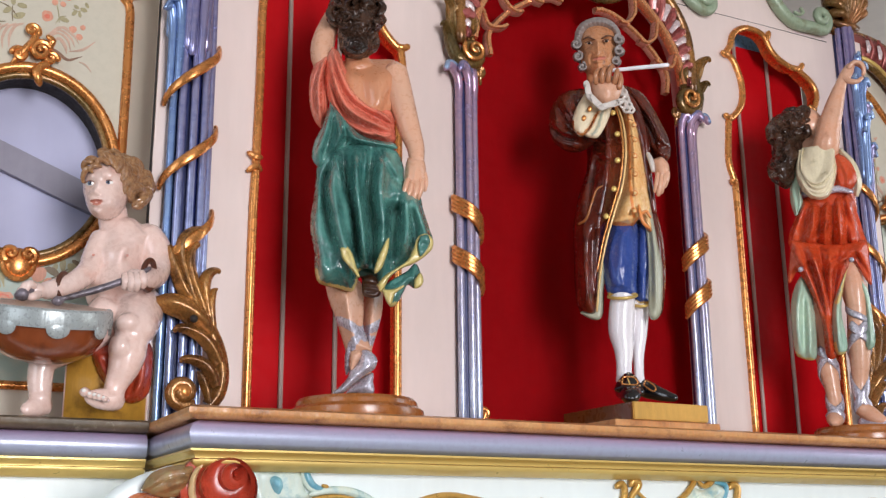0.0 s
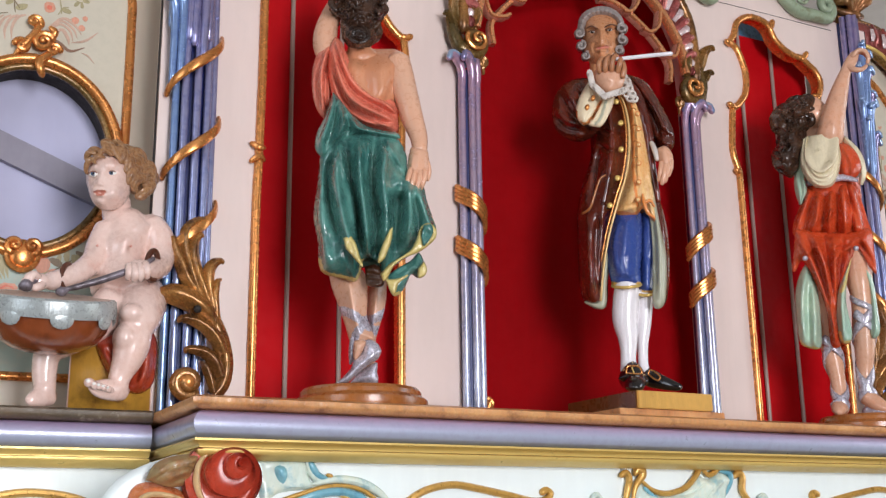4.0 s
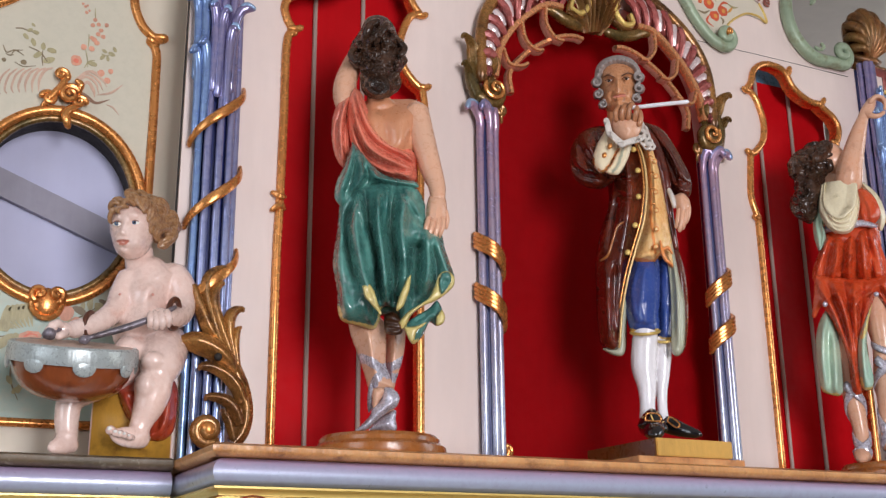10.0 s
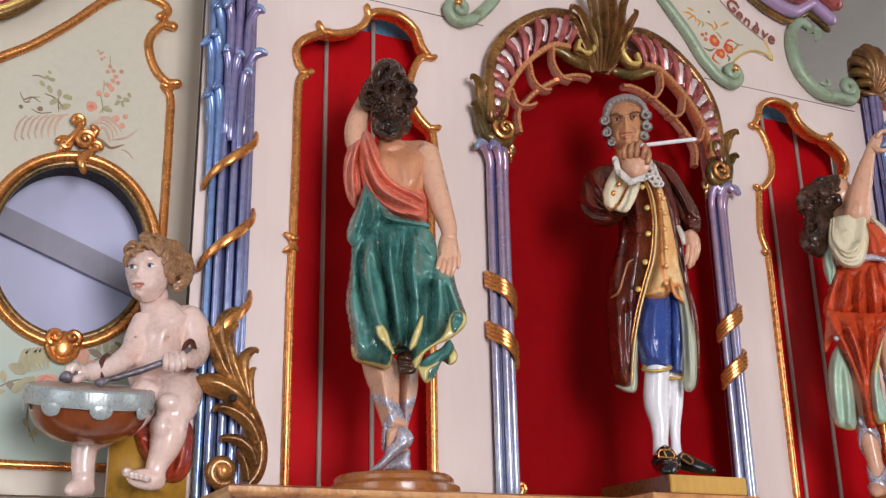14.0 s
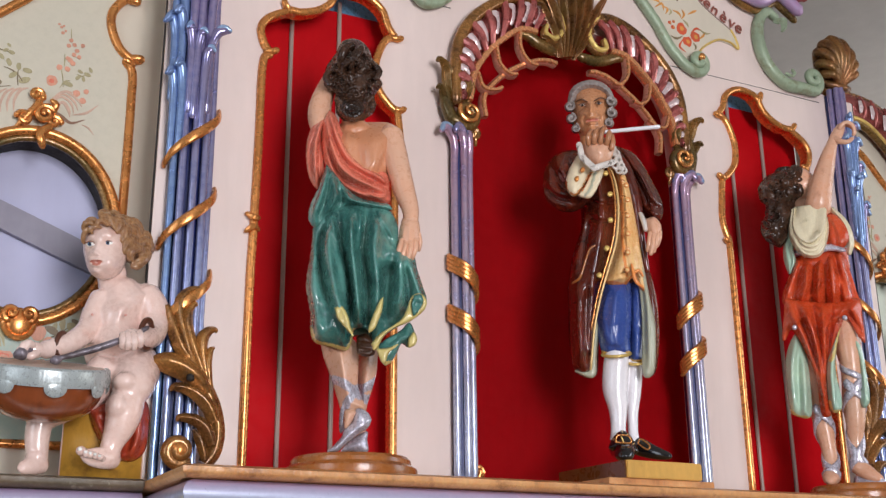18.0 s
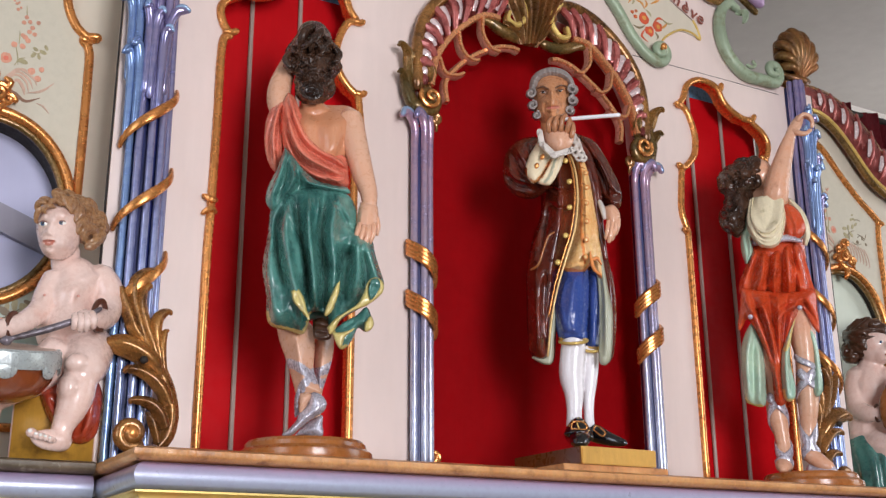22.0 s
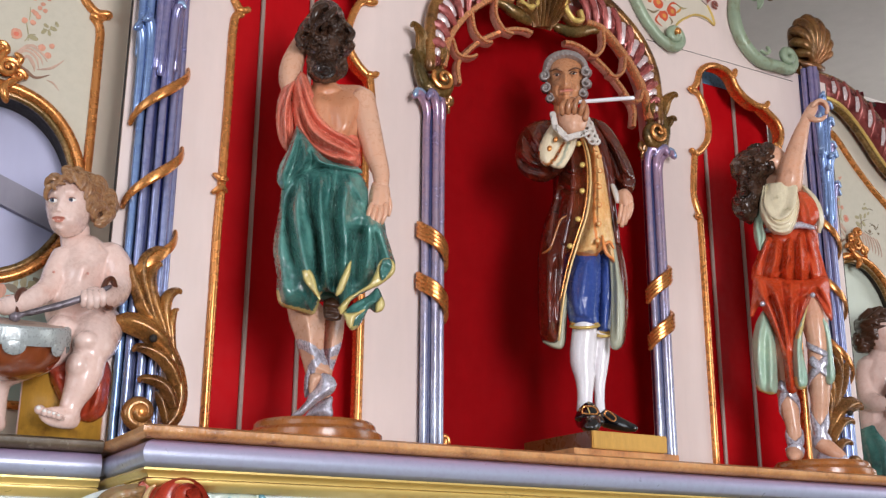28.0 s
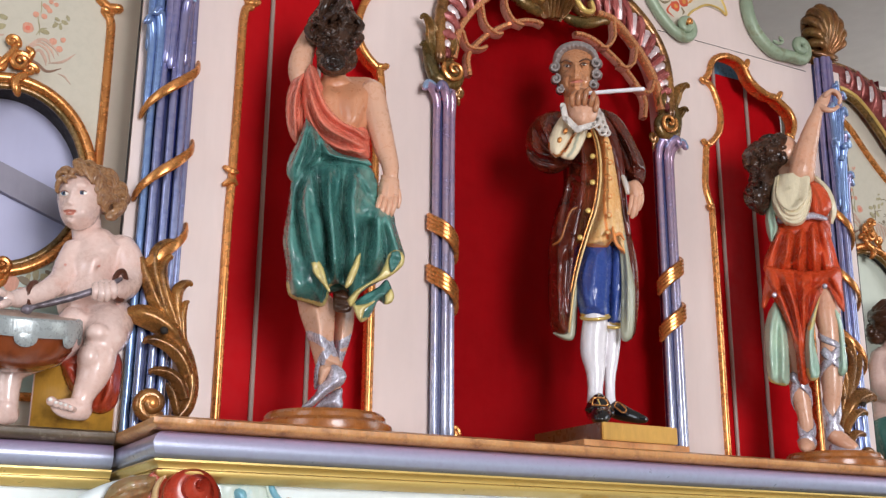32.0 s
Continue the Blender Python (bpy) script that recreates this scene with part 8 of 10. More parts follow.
# head: a carved face in front of the skull
f.ball(sk, (-0.0495, 0.0120, 2.4851), (0.0328, 0.034, 0.0458))
f.relief(sk, [(-0.0781, 2.5207), (-0.0825, 2.4976), (-0.0828, 2.4684), (-0.0774, 2.4458), (-0.0654, 2.4286), (-0.0487, 2.4202), (-0.0312, 2.4278), (-0.0203, 2.4499), (-0.0155, 2.4772), (-0.0140, 2.5027), (-0.0163, 2.5194), (-0.0297, 2.5313), (-0.0467, 2.5366), (-0.0654, 2.5337)], -0.004, 0.036, 0.0318, step=0.0017, chisel=False,
         ridges=[(0.006, 0.0050, [(-0.0474, 2.5036), (-0.0471, 2.4895), (-0.0478, 2.4768)]), (-0.0045, 0.0022, [(-0.0592, 2.4639), (-0.0463, 2.4650), (-0.0334, 2.4650)]), (0.004, 0.0030, [(-0.0557, 2.4694), (-0.0459, 2.4708), (-0.0363, 2.4699)]), (0.004, 0.0032, [(-0.0552, 2.4589), (-0.0466, 2.4592), (-0.0380, 2.4596)]),
                 (0.005, 0.0040, [(-0.0766, 2.5064), (-0.0655, 2.5113), (-0.0550, 2.5044)]), (0.005, 0.0040, [(-0.0398, 2.5052), (-0.0286, 2.5112), (-0.0182, 2.5055)]), (-0.003, 0.0030, [(-0.0585, 2.4778), (-0.0634, 2.4677), (-0.0618, 2.4560)]), (-0.003, 0.0030, [(-0.0359, 2.4768), (-0.0322, 2.4672), (-0.0339, 2.4557)])],
         bumps=[(-0.007, 0.0070, (-0.0640, 2.4982)), (-0.007, 0.0070, (-0.0315, 2.4986)), (0.005, 0.0050, (-0.0478, 2.4768)), (0.003, 0.0040, (-0.0564, 2.4764)), (0.003, 0.0040, (-0.0392, 2.4760)), (0.004, 0.0099, (-0.0693, 2.4776)), (0.004, 0.0099, (-0.0262, 2.4771)), (0.007, 0.0090, (-0.0464, 2.4430))],
         bands=[("lip", 0.0026, [(-0.0560, 2.4647), (-0.0463, 2.4650), (-0.0366, 2.4653)])])
for e in ((-0.0645, -0.0370, 2.4975), (-0.0320, -0.0370, 2.4985)):
    f.ball("eye_white", e, (0.0046, 0.0030, 0.0017), soft=False, n=12)
    f.ball("dark_eye", (e[0], e[1] - 0.0030, e[2]), (0.0030, 0.0018, 0.0024), soft=False, n=10)
    f.limb("brow", [(e[0] - 0.0075, e[1] - 0.001, e[2] + 0.0012, 0.0009), (e[0] - 0.001, e[1] - 0.0035, e[2] + 0.0040, 0.0012), (e[0] + 0.0075, e[1] - 0.001, e[2] + 0.0014, 0.0009)], soft=False, seg=6, per=3)
f.limb("brow", [(-0.0755, -0.0380, 2.5062, 0.0012), (-0.0655, -0.0450, 2.5100, 0.0018), (-0.0539, -0.0420, 2.5041, 0.0010)], soft=False, seg=6, per=3)
f.limb("brow", [(-0.0408, -0.0420, 2.5052, 0.0010), (-0.0287, -0.0450, 2.5099, 0.0018), (-0.0181, -0.0360, 2.5054, 0.0012)], soft=False, seg=6, per=3)
f.limb(sk, [(-0.0498, 0.0040, 2.4399, 0.0219), (-0.0492, 0.0060, 2.4111, 0.0239), (-0.0483, 0.0080, 2.3883, 0.0298)])
# powdered wig: strands brushed back from the forehead, two rolled curls at each temple
f.ball("wig", (-0.0476, 0.0220, 2.5014), (0.0358, 0.036, 0.0418))
f.ball("wig", (-0.0515, 0.0340, 2.4691), (0.0338, 0.026, 0.0358))
f.relief("wig", [(-0.0930, 2.5057), (-0.0875, 2.5288), (-0.0725, 2.5439), (-0.0471, 2.5497), (-0.0247, 2.5427), (-0.0094, 2.5270), (-0.0030, 2.5064), (-0.0117, 2.5049), (-0.0196, 2.5185), (-0.0321, 2.5269), (-0.0471, 2.5307), (-0.0624, 2.5287), (-0.0726, 2.5214), (-0.0810, 2.5045)], -0.010, 0.024, 0.0090, step=0.0015, back=1.2, chisel=False,
         ridges=[(-0.0030, 0.0013, [(a[0], a[1]), (a[0] * 0.5 + b[0] * 0.5, a[1] * 0.5 + b[1] * 0.5 + 0.001), (b[0], b[1])]) for a, b in zip([(-0.0784, 2.5137), (-0.0737, 2.5203), (-0.0681, 2.5245), (-0.0614, 2.5274), (-0.0548, 2.5291), (-0.0482, 2.5296), (-0.0417, 2.5290), (-0.0353, 2.5272), (-0.0290, 2.5242), (-0.0238, 2.5201), (-0.0187, 2.5149), (-0.0147, 2.5087)], [(-0.0902, 2.5172), (-0.0853, 2.5286), (-0.0783, 2.5374), (-0.0693, 2.5436), (-0.0593, 2.5473), (-0.0494, 2.5487), (-0.0396, 2.5477), (-0.0300, 2.5444), (-0.0217, 2.5388), (-0.0145, 2.5310), (-0.0086, 2.5210), (-0.0050, 2.5101)])])
for c, sgn, r in (((-0.0889, -0.0160, 2.4982), -1, 10.5), ((-0.0869, -0.0140, 2.4734), -1, 10), ((-0.0793, -0.0080, 2.4518), -1, 9), ((-0.0076, -0.0160, 2.5009), 1, 10.5), ((-0.0080, -0.0140, 2.4776), 1, 10), ((-0.0145, -0.0080, 2.4574), 1, 9)):
    r = r * 0.001
    f.limb("wig", [(c[0], c[1], c[2], r * 0.80), (c[0], c[1] + 0.018, c[2] - 0.002, r), (c[0] - sgn * 0.004, c[1] + 0.038, c[2] - 0.003, r * 0.8)], seg=12, per=3, up=(0, 0, 1))
    f.limb("wig", [(c[0] + (r * 1.0 - r * 0.085 * m) * math.cos(sgn * 0.75 * m + 1.4), c[1] - 0.006 - 0.0006 * m, c[2] + (r * 1.05 - r * 0.085 * m) * math.sin(sgn * 0.75 * m + 1.4), r * 0.26) for m in range(10)], seg=7, per=2)
f.limb("hair_dark", [(-0.0541, 0.0500, 2.4404, 0.0109), (-0.0559, 0.0550, 2.4061, 0.0090), (-0.0577, 0.0550, 2.3722, 0.0070)], soft=False)
# coat: body with two tails, fronts, sleeves
f.relief("coat", [(-0.0706, 2.4107), (-0.0425, 2.4151), (0.0016, 2.4067), (0.0332, 2.3746), (0.0417, 2.3137), (0.0332, 2.2488), (0.0390, 2.1841), (0.0510, 2.1099), (0.0508, 2.0381), (0.0408, 1.9803), (0.0207, 1.9752), (0.0204, 2.0295), (-0.0088, 2.0719), (-0.0526, 2.0485), (-0.0645, 1.9779), (-0.1022, 1.9887), (-0.1100, 2.0360), (-0.1094, 2.0929), (-0.1079, 2.1455), (-0.0957, 2.2036), (-0.0785, 2.2546), (-0.0798, 2.3121), (-0.0877, 2.3689)], 0.034, 0.046, 0.0338, back=0.7, step=0.0036, gain=2.2,
         ridges=[(0.006, 0.0090, [(-0.0811, 2.2461), (-0.0911, 2.1711), (-0.0938, 2.0764), (-0.0898, 1.9942)]), (-0.006, 0.0060, [(-0.0739, 2.2238), (-0.0824, 2.1387), (-0.0837, 2.0347)]), (0.004, 0.0080, [(0.0436, 2.1626), (0.0465, 2.0895), (0.0388, 2.0084)])])
f.relief("coat", [(-0.0648, 2.3988), (-0.0414, 2.3968), (-0.0233, 2.3793), (-0.0110, 2.3379), (-0.0081, 2.2823), (-0.0159, 2.2220), (-0.0334, 2.1696), (-0.0508, 2.1158), (-0.0641, 2.0594), (-0.0740, 1.9884), (-0.1039, 1.9948), (-0.1075, 2.0461), (-0.1060, 2.0980), (-0.1058, 2.1454), (-0.0916, 2.2034), (-0.0766, 2.2512), (-0.0672, 2.3111), (-0.0712, 2.3562)], -0.026, 0.030, 0.0259, step=0.003, gain=2.2,
         ridges=[(0.005, 0.0090, [(-0.0438, 2.3540), (-0.0391, 2.2869), (-0.0475, 2.2112), (-0.0639, 2.1376)]), (-0.005, 0.0050, [(-0.0632, 2.2667), (-0.0718, 2.2237), (-0.0828, 2.1706)]), (0.004, 0.0080, [(-0.0886, 2.1391), (-0.0902, 2.0659), (-0.0873, 2.0042)]), (-0.005, 0.0050, [(-0.0721, 2.1381), (-0.0775, 2.0756), (-0.0792, 2.0039)]), (0.004, 0.0070, [(-0.0587, 2.1584), (-0.0662, 2.0958), (-0.0761, 2.0241)]), (-0.003, 0.0040, [(-0.0570, 2.3048), (-0.0386, 2.2956), (-0.0155, 2.2983)]), (-0.003, 0.0040, [(-0.0628, 2.2754), (-0.0425, 2.2630), (-0.0155, 2.2632)])],
         bands=[("trim", 0.0020, [(-0.0223, 2.3792), (-0.0099, 2.3378), (-0.0070, 2.2823), (-0.0149, 2.2219), (-0.0324, 2.1695), (-0.0498, 2.1157), (-0.0631, 2.0593), (-0.0730, 1.9884)])])
f.relief("coat", [(-0.0688, 2.4037), (-0.0943, 2.4082), (-0.1228, 2.3992), (-0.1411, 2.3756), (-0.1467, 2.3420), (-0.1415, 2.3124), (-0.1211, 2.2908), (-0.0918, 2.2842), (-0.0636, 2.2998), (-0.0538, 2.3257), (-0.0670, 2.3559)], -0.040, 0.034, 0.0298, back=1.3, step=0.003, gain=2.0,
         ridges=[(0.005, 0.0050, [(-0.1379, 2.3481), (-0.1196, 2.3264), (-0.0882, 2.3150)]), (-0.005, 0.0040, [(-0.1407, 2.3325), (-0.1202, 2.3108), (-0.0888, 2.3017)]), (0.005, 0.0050, [(-0.1171, 2.3804), (-0.1031, 2.3588), (-0.0978, 2.3359)]), (-0.005, 0.0040, [(-0.1283, 2.3722), (-0.1165, 2.3464), (-0.1025, 2.3273)]), (-0.004, 0.0040, [(-0.0972, 2.3924), (-0.0897, 2.3713), (-0.0884, 2.3531)])])
f.relief("coat", [(0.0016, 2.4067), (0.0261, 2.3932), (0.0451, 2.3646), (0.0595, 2.3322), (0.0717, 2.3004), (0.0749, 2.2740), (0.0664, 2.2551), (0.0459, 2.2544), (0.0370, 2.2746), (0.0293, 2.3147), (0.0190, 2.3489), (0.0061, 2.3769)], -0.012, 0.030, 0.0199, back=1.2, step=0.003, gain=2.0,
         ridges=[(0.005, 0.0050, [(0.0362, 2.3564), (0.0507, 2.3241), (0.0626, 2.2880)]), (-0.005, 0.0040, [(0.0273, 2.3482), (0.0417, 2.3137), (0.0495, 2.2780)]), (-0.005, 0.0040, [(0.0528, 2.2953), (0.0623, 2.2836), (0.0725, 2.2829)]), (0.004, 0.0040, [(0.0437, 2.2828), (0.0552, 2.2711), (0.0693, 2.2678)])])
f.limb("coat", [(-0.0097, -0.0200, 2.3940, 0.0099), (0.0057, -0.0300, 2.3701, 0.0119), (0.0183, -0.0340, 2.3377, 0.0109), (0.0279, -0.0340, 2.2927, 0.0090), (0.0304, -0.0300, 2.2381, 0.0070), (0.0376, -0.0220, 2.1629, 0.0050)], soft=False, flat=0.7)
# lining of the tails
f.relief("grey_lining", [(0.0215, 2.2911), (0.0253, 2.2385), (0.0322, 2.1739), (0.0400, 2.1105), (0.0463, 2.0587), (0.0388, 1.9804), (0.0186, 1.9733), (0.0204, 2.0295), (0.0226, 2.0908), (0.0194, 2.1641), (0.0154, 2.2284)], -0.030, 0.008, 0.0060, gain=2.0, ridges=[(0.004, 0.0050, [(0.0276, 2.1955), (0.0353, 2.1004), (0.0315, 1.9887)]), (-0.003, 0.0040, [(0.0222, 2.2065), (0.0280, 2.1112), (0.0236, 1.9890)])])
f.relief("grey_lining", [(-0.0560, 2.0952), (-0.0531, 2.0743), (-0.0600, 2.0233), (-0.0645, 1.9789), (-0.0808, 1.9736), (-0.1023, 1.9867), (-0.0880, 1.9901), (-0.0757, 1.9936), (-0.0670, 2.0441)], -0.020, 0.006, 0.0050, ridges=[(0.003, 0.0040, [(-0.0612, 2.0747), (-0.0677, 1.9932)])])
# trim, pocket flap and buttons
f.limb("trim", [(-0.0250, -0.0520, 2.3861, 0.0016), (-0.0099, -0.0600, 2.3377, 0.0020), (-0.0070, -0.0620, 2.2821, 0.0022), (-0.0148, -0.0600, 2.2218, 0.0022), (-0.0323, -0.0560, 2.1694, 0.0022), (-0.0497, -0.0520, 2.1156, 0.0020), (-0.0630, -0.0480, 2.0592, 0.0018), (-0.0730, -0.0400, 1.9883, 0.0016)], soft=False, seg=8, per=6)
f.limb("gold", [(-0.0291, -0.0550, 2.3887, 0.0016), (-0.0151, -0.0640, 2.3381, 0.0018), (-0.0122, -0.0660, 2.2825, 0.0018), (-0.0210, -0.0640, 2.2222, 0.0018), (-0.0385, -0.0600, 2.1698, 0.0018), (-0.0558, -0.0560, 2.1160, 0.0016), (-0.0691, -0.0520, 2.0595, 0.0016)], soft=False, seg=6, per=6)
f.limb("plate_wood", [(-0.0984, -0.0500, 2.1480, 0.0020), (-0.0845, -0.0600, 2.1578, 0.0024), (-0.0737, -0.0620, 2.1859, 0.0020), (-0.0641, -0.0620, 2.2100, 0.0020), (-0.0512, -0.0620, 2.2178, 0.0014)], soft=False, seg=6)
for c in ((-0.0267, -0.0620, 2.3558), (-0.0207, -0.0660, 2.3140), (-0.0227, -0.0660, 2.2636), (-0.0320, -0.0640, 2.2100), (-0.0483, -0.0620, 2.1598)):
    f.ball("bright_gold", c, (0.0052, 0.0032, 0.0052), soft=False, n=12)
# waistcoat with embroidered edge, buttons and pointed skirts
f.relief("vest", [(-0.0196, 2.3700), (-0.0069, 2.3712), (0.0092, 2.3586), (0.0177, 2.3289), (0.0220, 2.2823), (0.0263, 2.2385), (0.0296, 2.1953), (0.0331, 2.1569), (0.0348, 2.1233), (0.0232, 2.1303), (0.0103, 2.1499), (-0.0046, 2.1382), (-0.0389, 2.1456), (-0.0263, 2.1862), (-0.0159, 2.2220), (-0.0076, 2.2735), (-0.0072, 2.3309)], -0.034, 0.028, 0.0199, step=0.0024, gain=1.2,
         ridges=[(-0.0035, 0.0022, [(0.0044, 2.3500), (0.0045, 2.2836), (0.0014, 2.2186), (0.0047, 2.1566)]), (0.003, 0.0060, [(-0.0192, 2.1666), (-0.0050, 2.1976), (0.0004, 2.2187)]), (0.003, 0.0050, [(0.0153, 2.1644), (0.0133, 2.1964), (0.0106, 2.2180)]), (-0.003, 0.0030, [(-0.0345, 2.1506), (-0.0136, 2.1578), (0.0029, 2.1609)]), (0.003, 0.0040, [(-0.0285, 2.1481), (-0.0140, 2.1514), (-0.0037, 2.1529)])],
         bands=[("vest_edge", 0.0026, [(0.0003, 2.3504), (0.0003, 2.2839), (-0.0027, 2.2189), (0.0006, 2.1569)]), ("vest_edge", 0.0040, [(-0.0388, 2.1466), (-0.0045, 2.1403), (0.0105, 2.1520)]), ("vest_edge", 0.0036, [(0.0348, 2.1233), (0.0233, 2.1323), (0.0123, 2.1498)]), ("vest_edge", 0.0034, [(-0.0155, 2.3674), (-0.0062, 2.3308), (-0.0048, 2.2843)])])
for c in ((0.0105, -0.0660, 2.3293), (0.0108, -0.0670, 2.3005), (0.0088, -0.0680, 2.2700), (0.0077, -0.0680, 2.2353), (0.0054, -0.0670, 2.2000), (0.0023, -0.0660, 2.1672)):
    f.ball("vest_edge", c, (0.0050, 0.0026, 0.0050), soft=False, n=10)
    f.ball("vest", (c[0], c[1] - 0.0018, c[2]), (0.0034, 0.0018, 0.0034), soft=False, n=10)
for a, b in zip([(-0.0016, 2.3371), (-0.0005, 2.3215), (-0.0004, 2.3060), (-0.0003, 2.2905), (-0.0002, 2.2752), (-0.0001, 2.2599), (-0.0011, 2.2447), (-0.0020, 2.2297)][::2], [(0.0079, 2.3386), (0.0091, 2.3241), (0.0080, 2.3075), (0.0081, 2.2921), (0.0082, 2.2767), (0.0082, 2.2615), (0.0073, 2.2463), (0.0063, 2.2312)][::2]):
    f.limb("gold", [(a[0], -0.066, a[1], 0.0009), ((a[0] + b[0]) / 2, -0.069, (a[1] + b[1]) / 2 + 0.003, 0.0013), (b[0], -0.067, b[1] - 0.001, 0.0009)], soft=False, seg=5, per=3)
f.limb("vest_edge", [(0.0111, -0.0620, 2.1772, 0.0016), (0.0131, -0.0660, 2.1602, 0.0030), (0.0180, -0.0640, 2.1430, 0.0034), (0.0294, -0.0580, 2.1319, 0.0020)], soft=False, seg=7)
f.limb("vest_edge", [(0.0131, -0.0660, 2.1602, 0.0024), (0.0235, -0.0620, 2.1638, 0.0032), (0.0308, -0.0580, 2.1528, 0.0020)], soft=False, seg=7)
# lace collar at the throat
for k, c in enumerate(((-0.0113, -0.0520, 2.4031), (-0.0055, -0.0560, 2.3935), (-0.0102, -0.0580, 2.3849), (-0.0021, -0.0580, 2.3797), (-0.0069, -0.0600, 2.3699), (0.0024, -0.0580, 2.3680), (-0.0012, -0.0600, 2.3604), (0.0061, -0.0560, 2.3587))):
    f.limb("lace", [(c[0] + 0.0062 * math.cos(m * 0.9 + k), c[1] - 0.0006 * m, c[2] + 0.0062 * math.sin(m * 0.9 + k), 0.0026) for m in range(8)], seg=6, per=3)
f.limb("lace", [(-0.0195, -0.0500, 2.4084, 0.0080), (-0.0058, -0.0500, 2.3890, 0.0090), (0.0022, -0.0480, 2.3636, 0.0070)])
# raised hand with its lace ruffle and turned-back cuff
f.relief("cuff", [(-0.0777, 2.3976), (-0.0654, 2.3874), (-0.0538, 2.3638), (-0.0680, 2.3357), (-0.0861, 2.3137), (-0.1003, 2.3271), (-0.1027, 2.3453), (-0.0939, 2.3717)], -0.084, 0.014, 0.0090, back=1.4, lean=(0.25, 0.25), bands=[("gold", 0.0022, [(-0.0540, 2.3616), (-0.0680, 2.3357), (-0.0861, 2.3148)]), ("gold", 0.0018, [(-0.0860, 2.3159), (-0.1002, 2.3293), (-0.1016, 2.3452)])])
f.relief("cuff", [(-0.0538, 2.3638), (-0.0301, 2.3709), (-0.0335, 2.3487), (-0.0477, 2.3207), (-0.0610, 2.3084), (-0.0817, 2.3167), (-0.0680, 2.3357)], -0.080, 0.012, 0.0090, back=1.4, lean=(0.1, 0.2), ridges=[(-0.006, 0.0024, [(-0.0499, 2.3590), (-0.0575, 2.3349), (-0.0712, 2.3159)]), (-0.005, 0.0022, [(-0.0425, 2.3584), (-0.0491, 2.3342), (-0.0608, 2.3129)])], bands=[("gold", 0.0017, [(-0.0529, 2.3615), (-0.0671, 2.3346), (-0.0796, 2.3177)]), ("grey_lining", 0.0026, [(-0.0456, 2.3586), (-0.0544, 2.3347), (-0.0671, 2.3134)])])
for c in ((-0.0696, -0.1020, 2.3660), (-0.0811, -0.1020, 2.3489), (-0.0914, -0.1000, 2.3340)):
    f.ball("gold", c, (0.0042, 0.003, 0.0058), (0, 20, 0), soft=False, n=10)
f.relief("skin", [(-0.0637, 2.4193), (-0.0504, 2.4273), (-0.0269, 2.4275), (-0.0101, 2.4237), (-0.0067, 2.4097), (-0.0123, 2.3875), (-0.0258, 2.3728), (-0.0429, 2.3697), (-0.0571, 2.3822), (-0.0647, 2.4010)], -0.088, 0.018, 0.0159, back=1.2, step=0.0022, bumps=[(0.004, 0.0080, (-0.0369, 2.4009))])
for k in range(22):
    t = k / 21
    a, b = (((-0.0734, -0.0940, 2.4164), (-0.0693, -0.1020, 2.3921)), ((-0.0693, -0.1020, 2.3921), (-0.0472, -0.1080, 2.3675)), ((-0.0472, -0.1080, 2.3675), (-0.0128, -0.1000, 2.3759)))[min(2, int(t * 3))]
    q = t * 3 - min(2, int(t * 3))
    c = [a[i] + (b[i] - a[i]) * q for i in range(3)]
    f.limb("lace", [(c[0] + 0.0048 * math.cos(m * 0.9 + k), c[1] - 0.0012 * m, c[2] + 0.0056 * math.sin(m * 0.9 + k), 0.0016) for m in range(8)], seg=6, per=2)
f.limb("lace", [(-0.0723, -0.0880, 2.4175, 0.0034), (-0.0672, -0.0940, 2.3919, 0.0034), (-0.0470, -0.0980, 2.3709, 0.0034), (-0.0148, -0.0920, 2.3784, 0.0034)])
for p in ([(-0.0552, -0.1000, 2.4160, 0.0049), (-0.0554, -0.1060, 2.4320, 0.0049), (-0.0485, -0.1000, 2.4418, 0.0044), (-0.0423, -0.0900, 2.4378, 0.0042)], [(-0.0445, -0.1040, 2.4173, 0.0049), (-0.0424, -0.1100, 2.4355, 0.0049), (-0.0354, -0.1040, 2.4452, 0.0044), (-0.0304, -0.0940, 2.4402, 0.0042)], [(-0.0327, -0.1040, 2.4174, 0.0049), (-0.0295, -0.1100, 2.4366, 0.0049), (-0.0247, -0.1040, 2.4465, 0.0044), (-0.0207, -0.0940, 2.4405, 0.0042)],
          [(-0.0213, -0.1020, 2.4130, 0.0049), (-0.0172, -0.1080, 2.4286, 0.0049), (-0.0144, -0.1040, 2.4387, 0.0044), (-0.0158, -0.0960, 2.4331, 0.0042)], [(-0.0133, -0.1000, 2.4032, 0.0052), (-0.0094, -0.1020, 2.4165, 0.0049), (-0.0107, -0.0980, 2.4303, 0.0044)]):
    f.limb("skin_hand_shaded", p, seg=10, per=4, soft=False)
f.limb("stocking", [(-0.0262, -0.1040, 2.4386, 0.0036), (0.0249, -0.1060, 2.4397, 0.0038), (0.0787, -0.1080, 2.4405, 0.0038)], soft=False, seg=10)
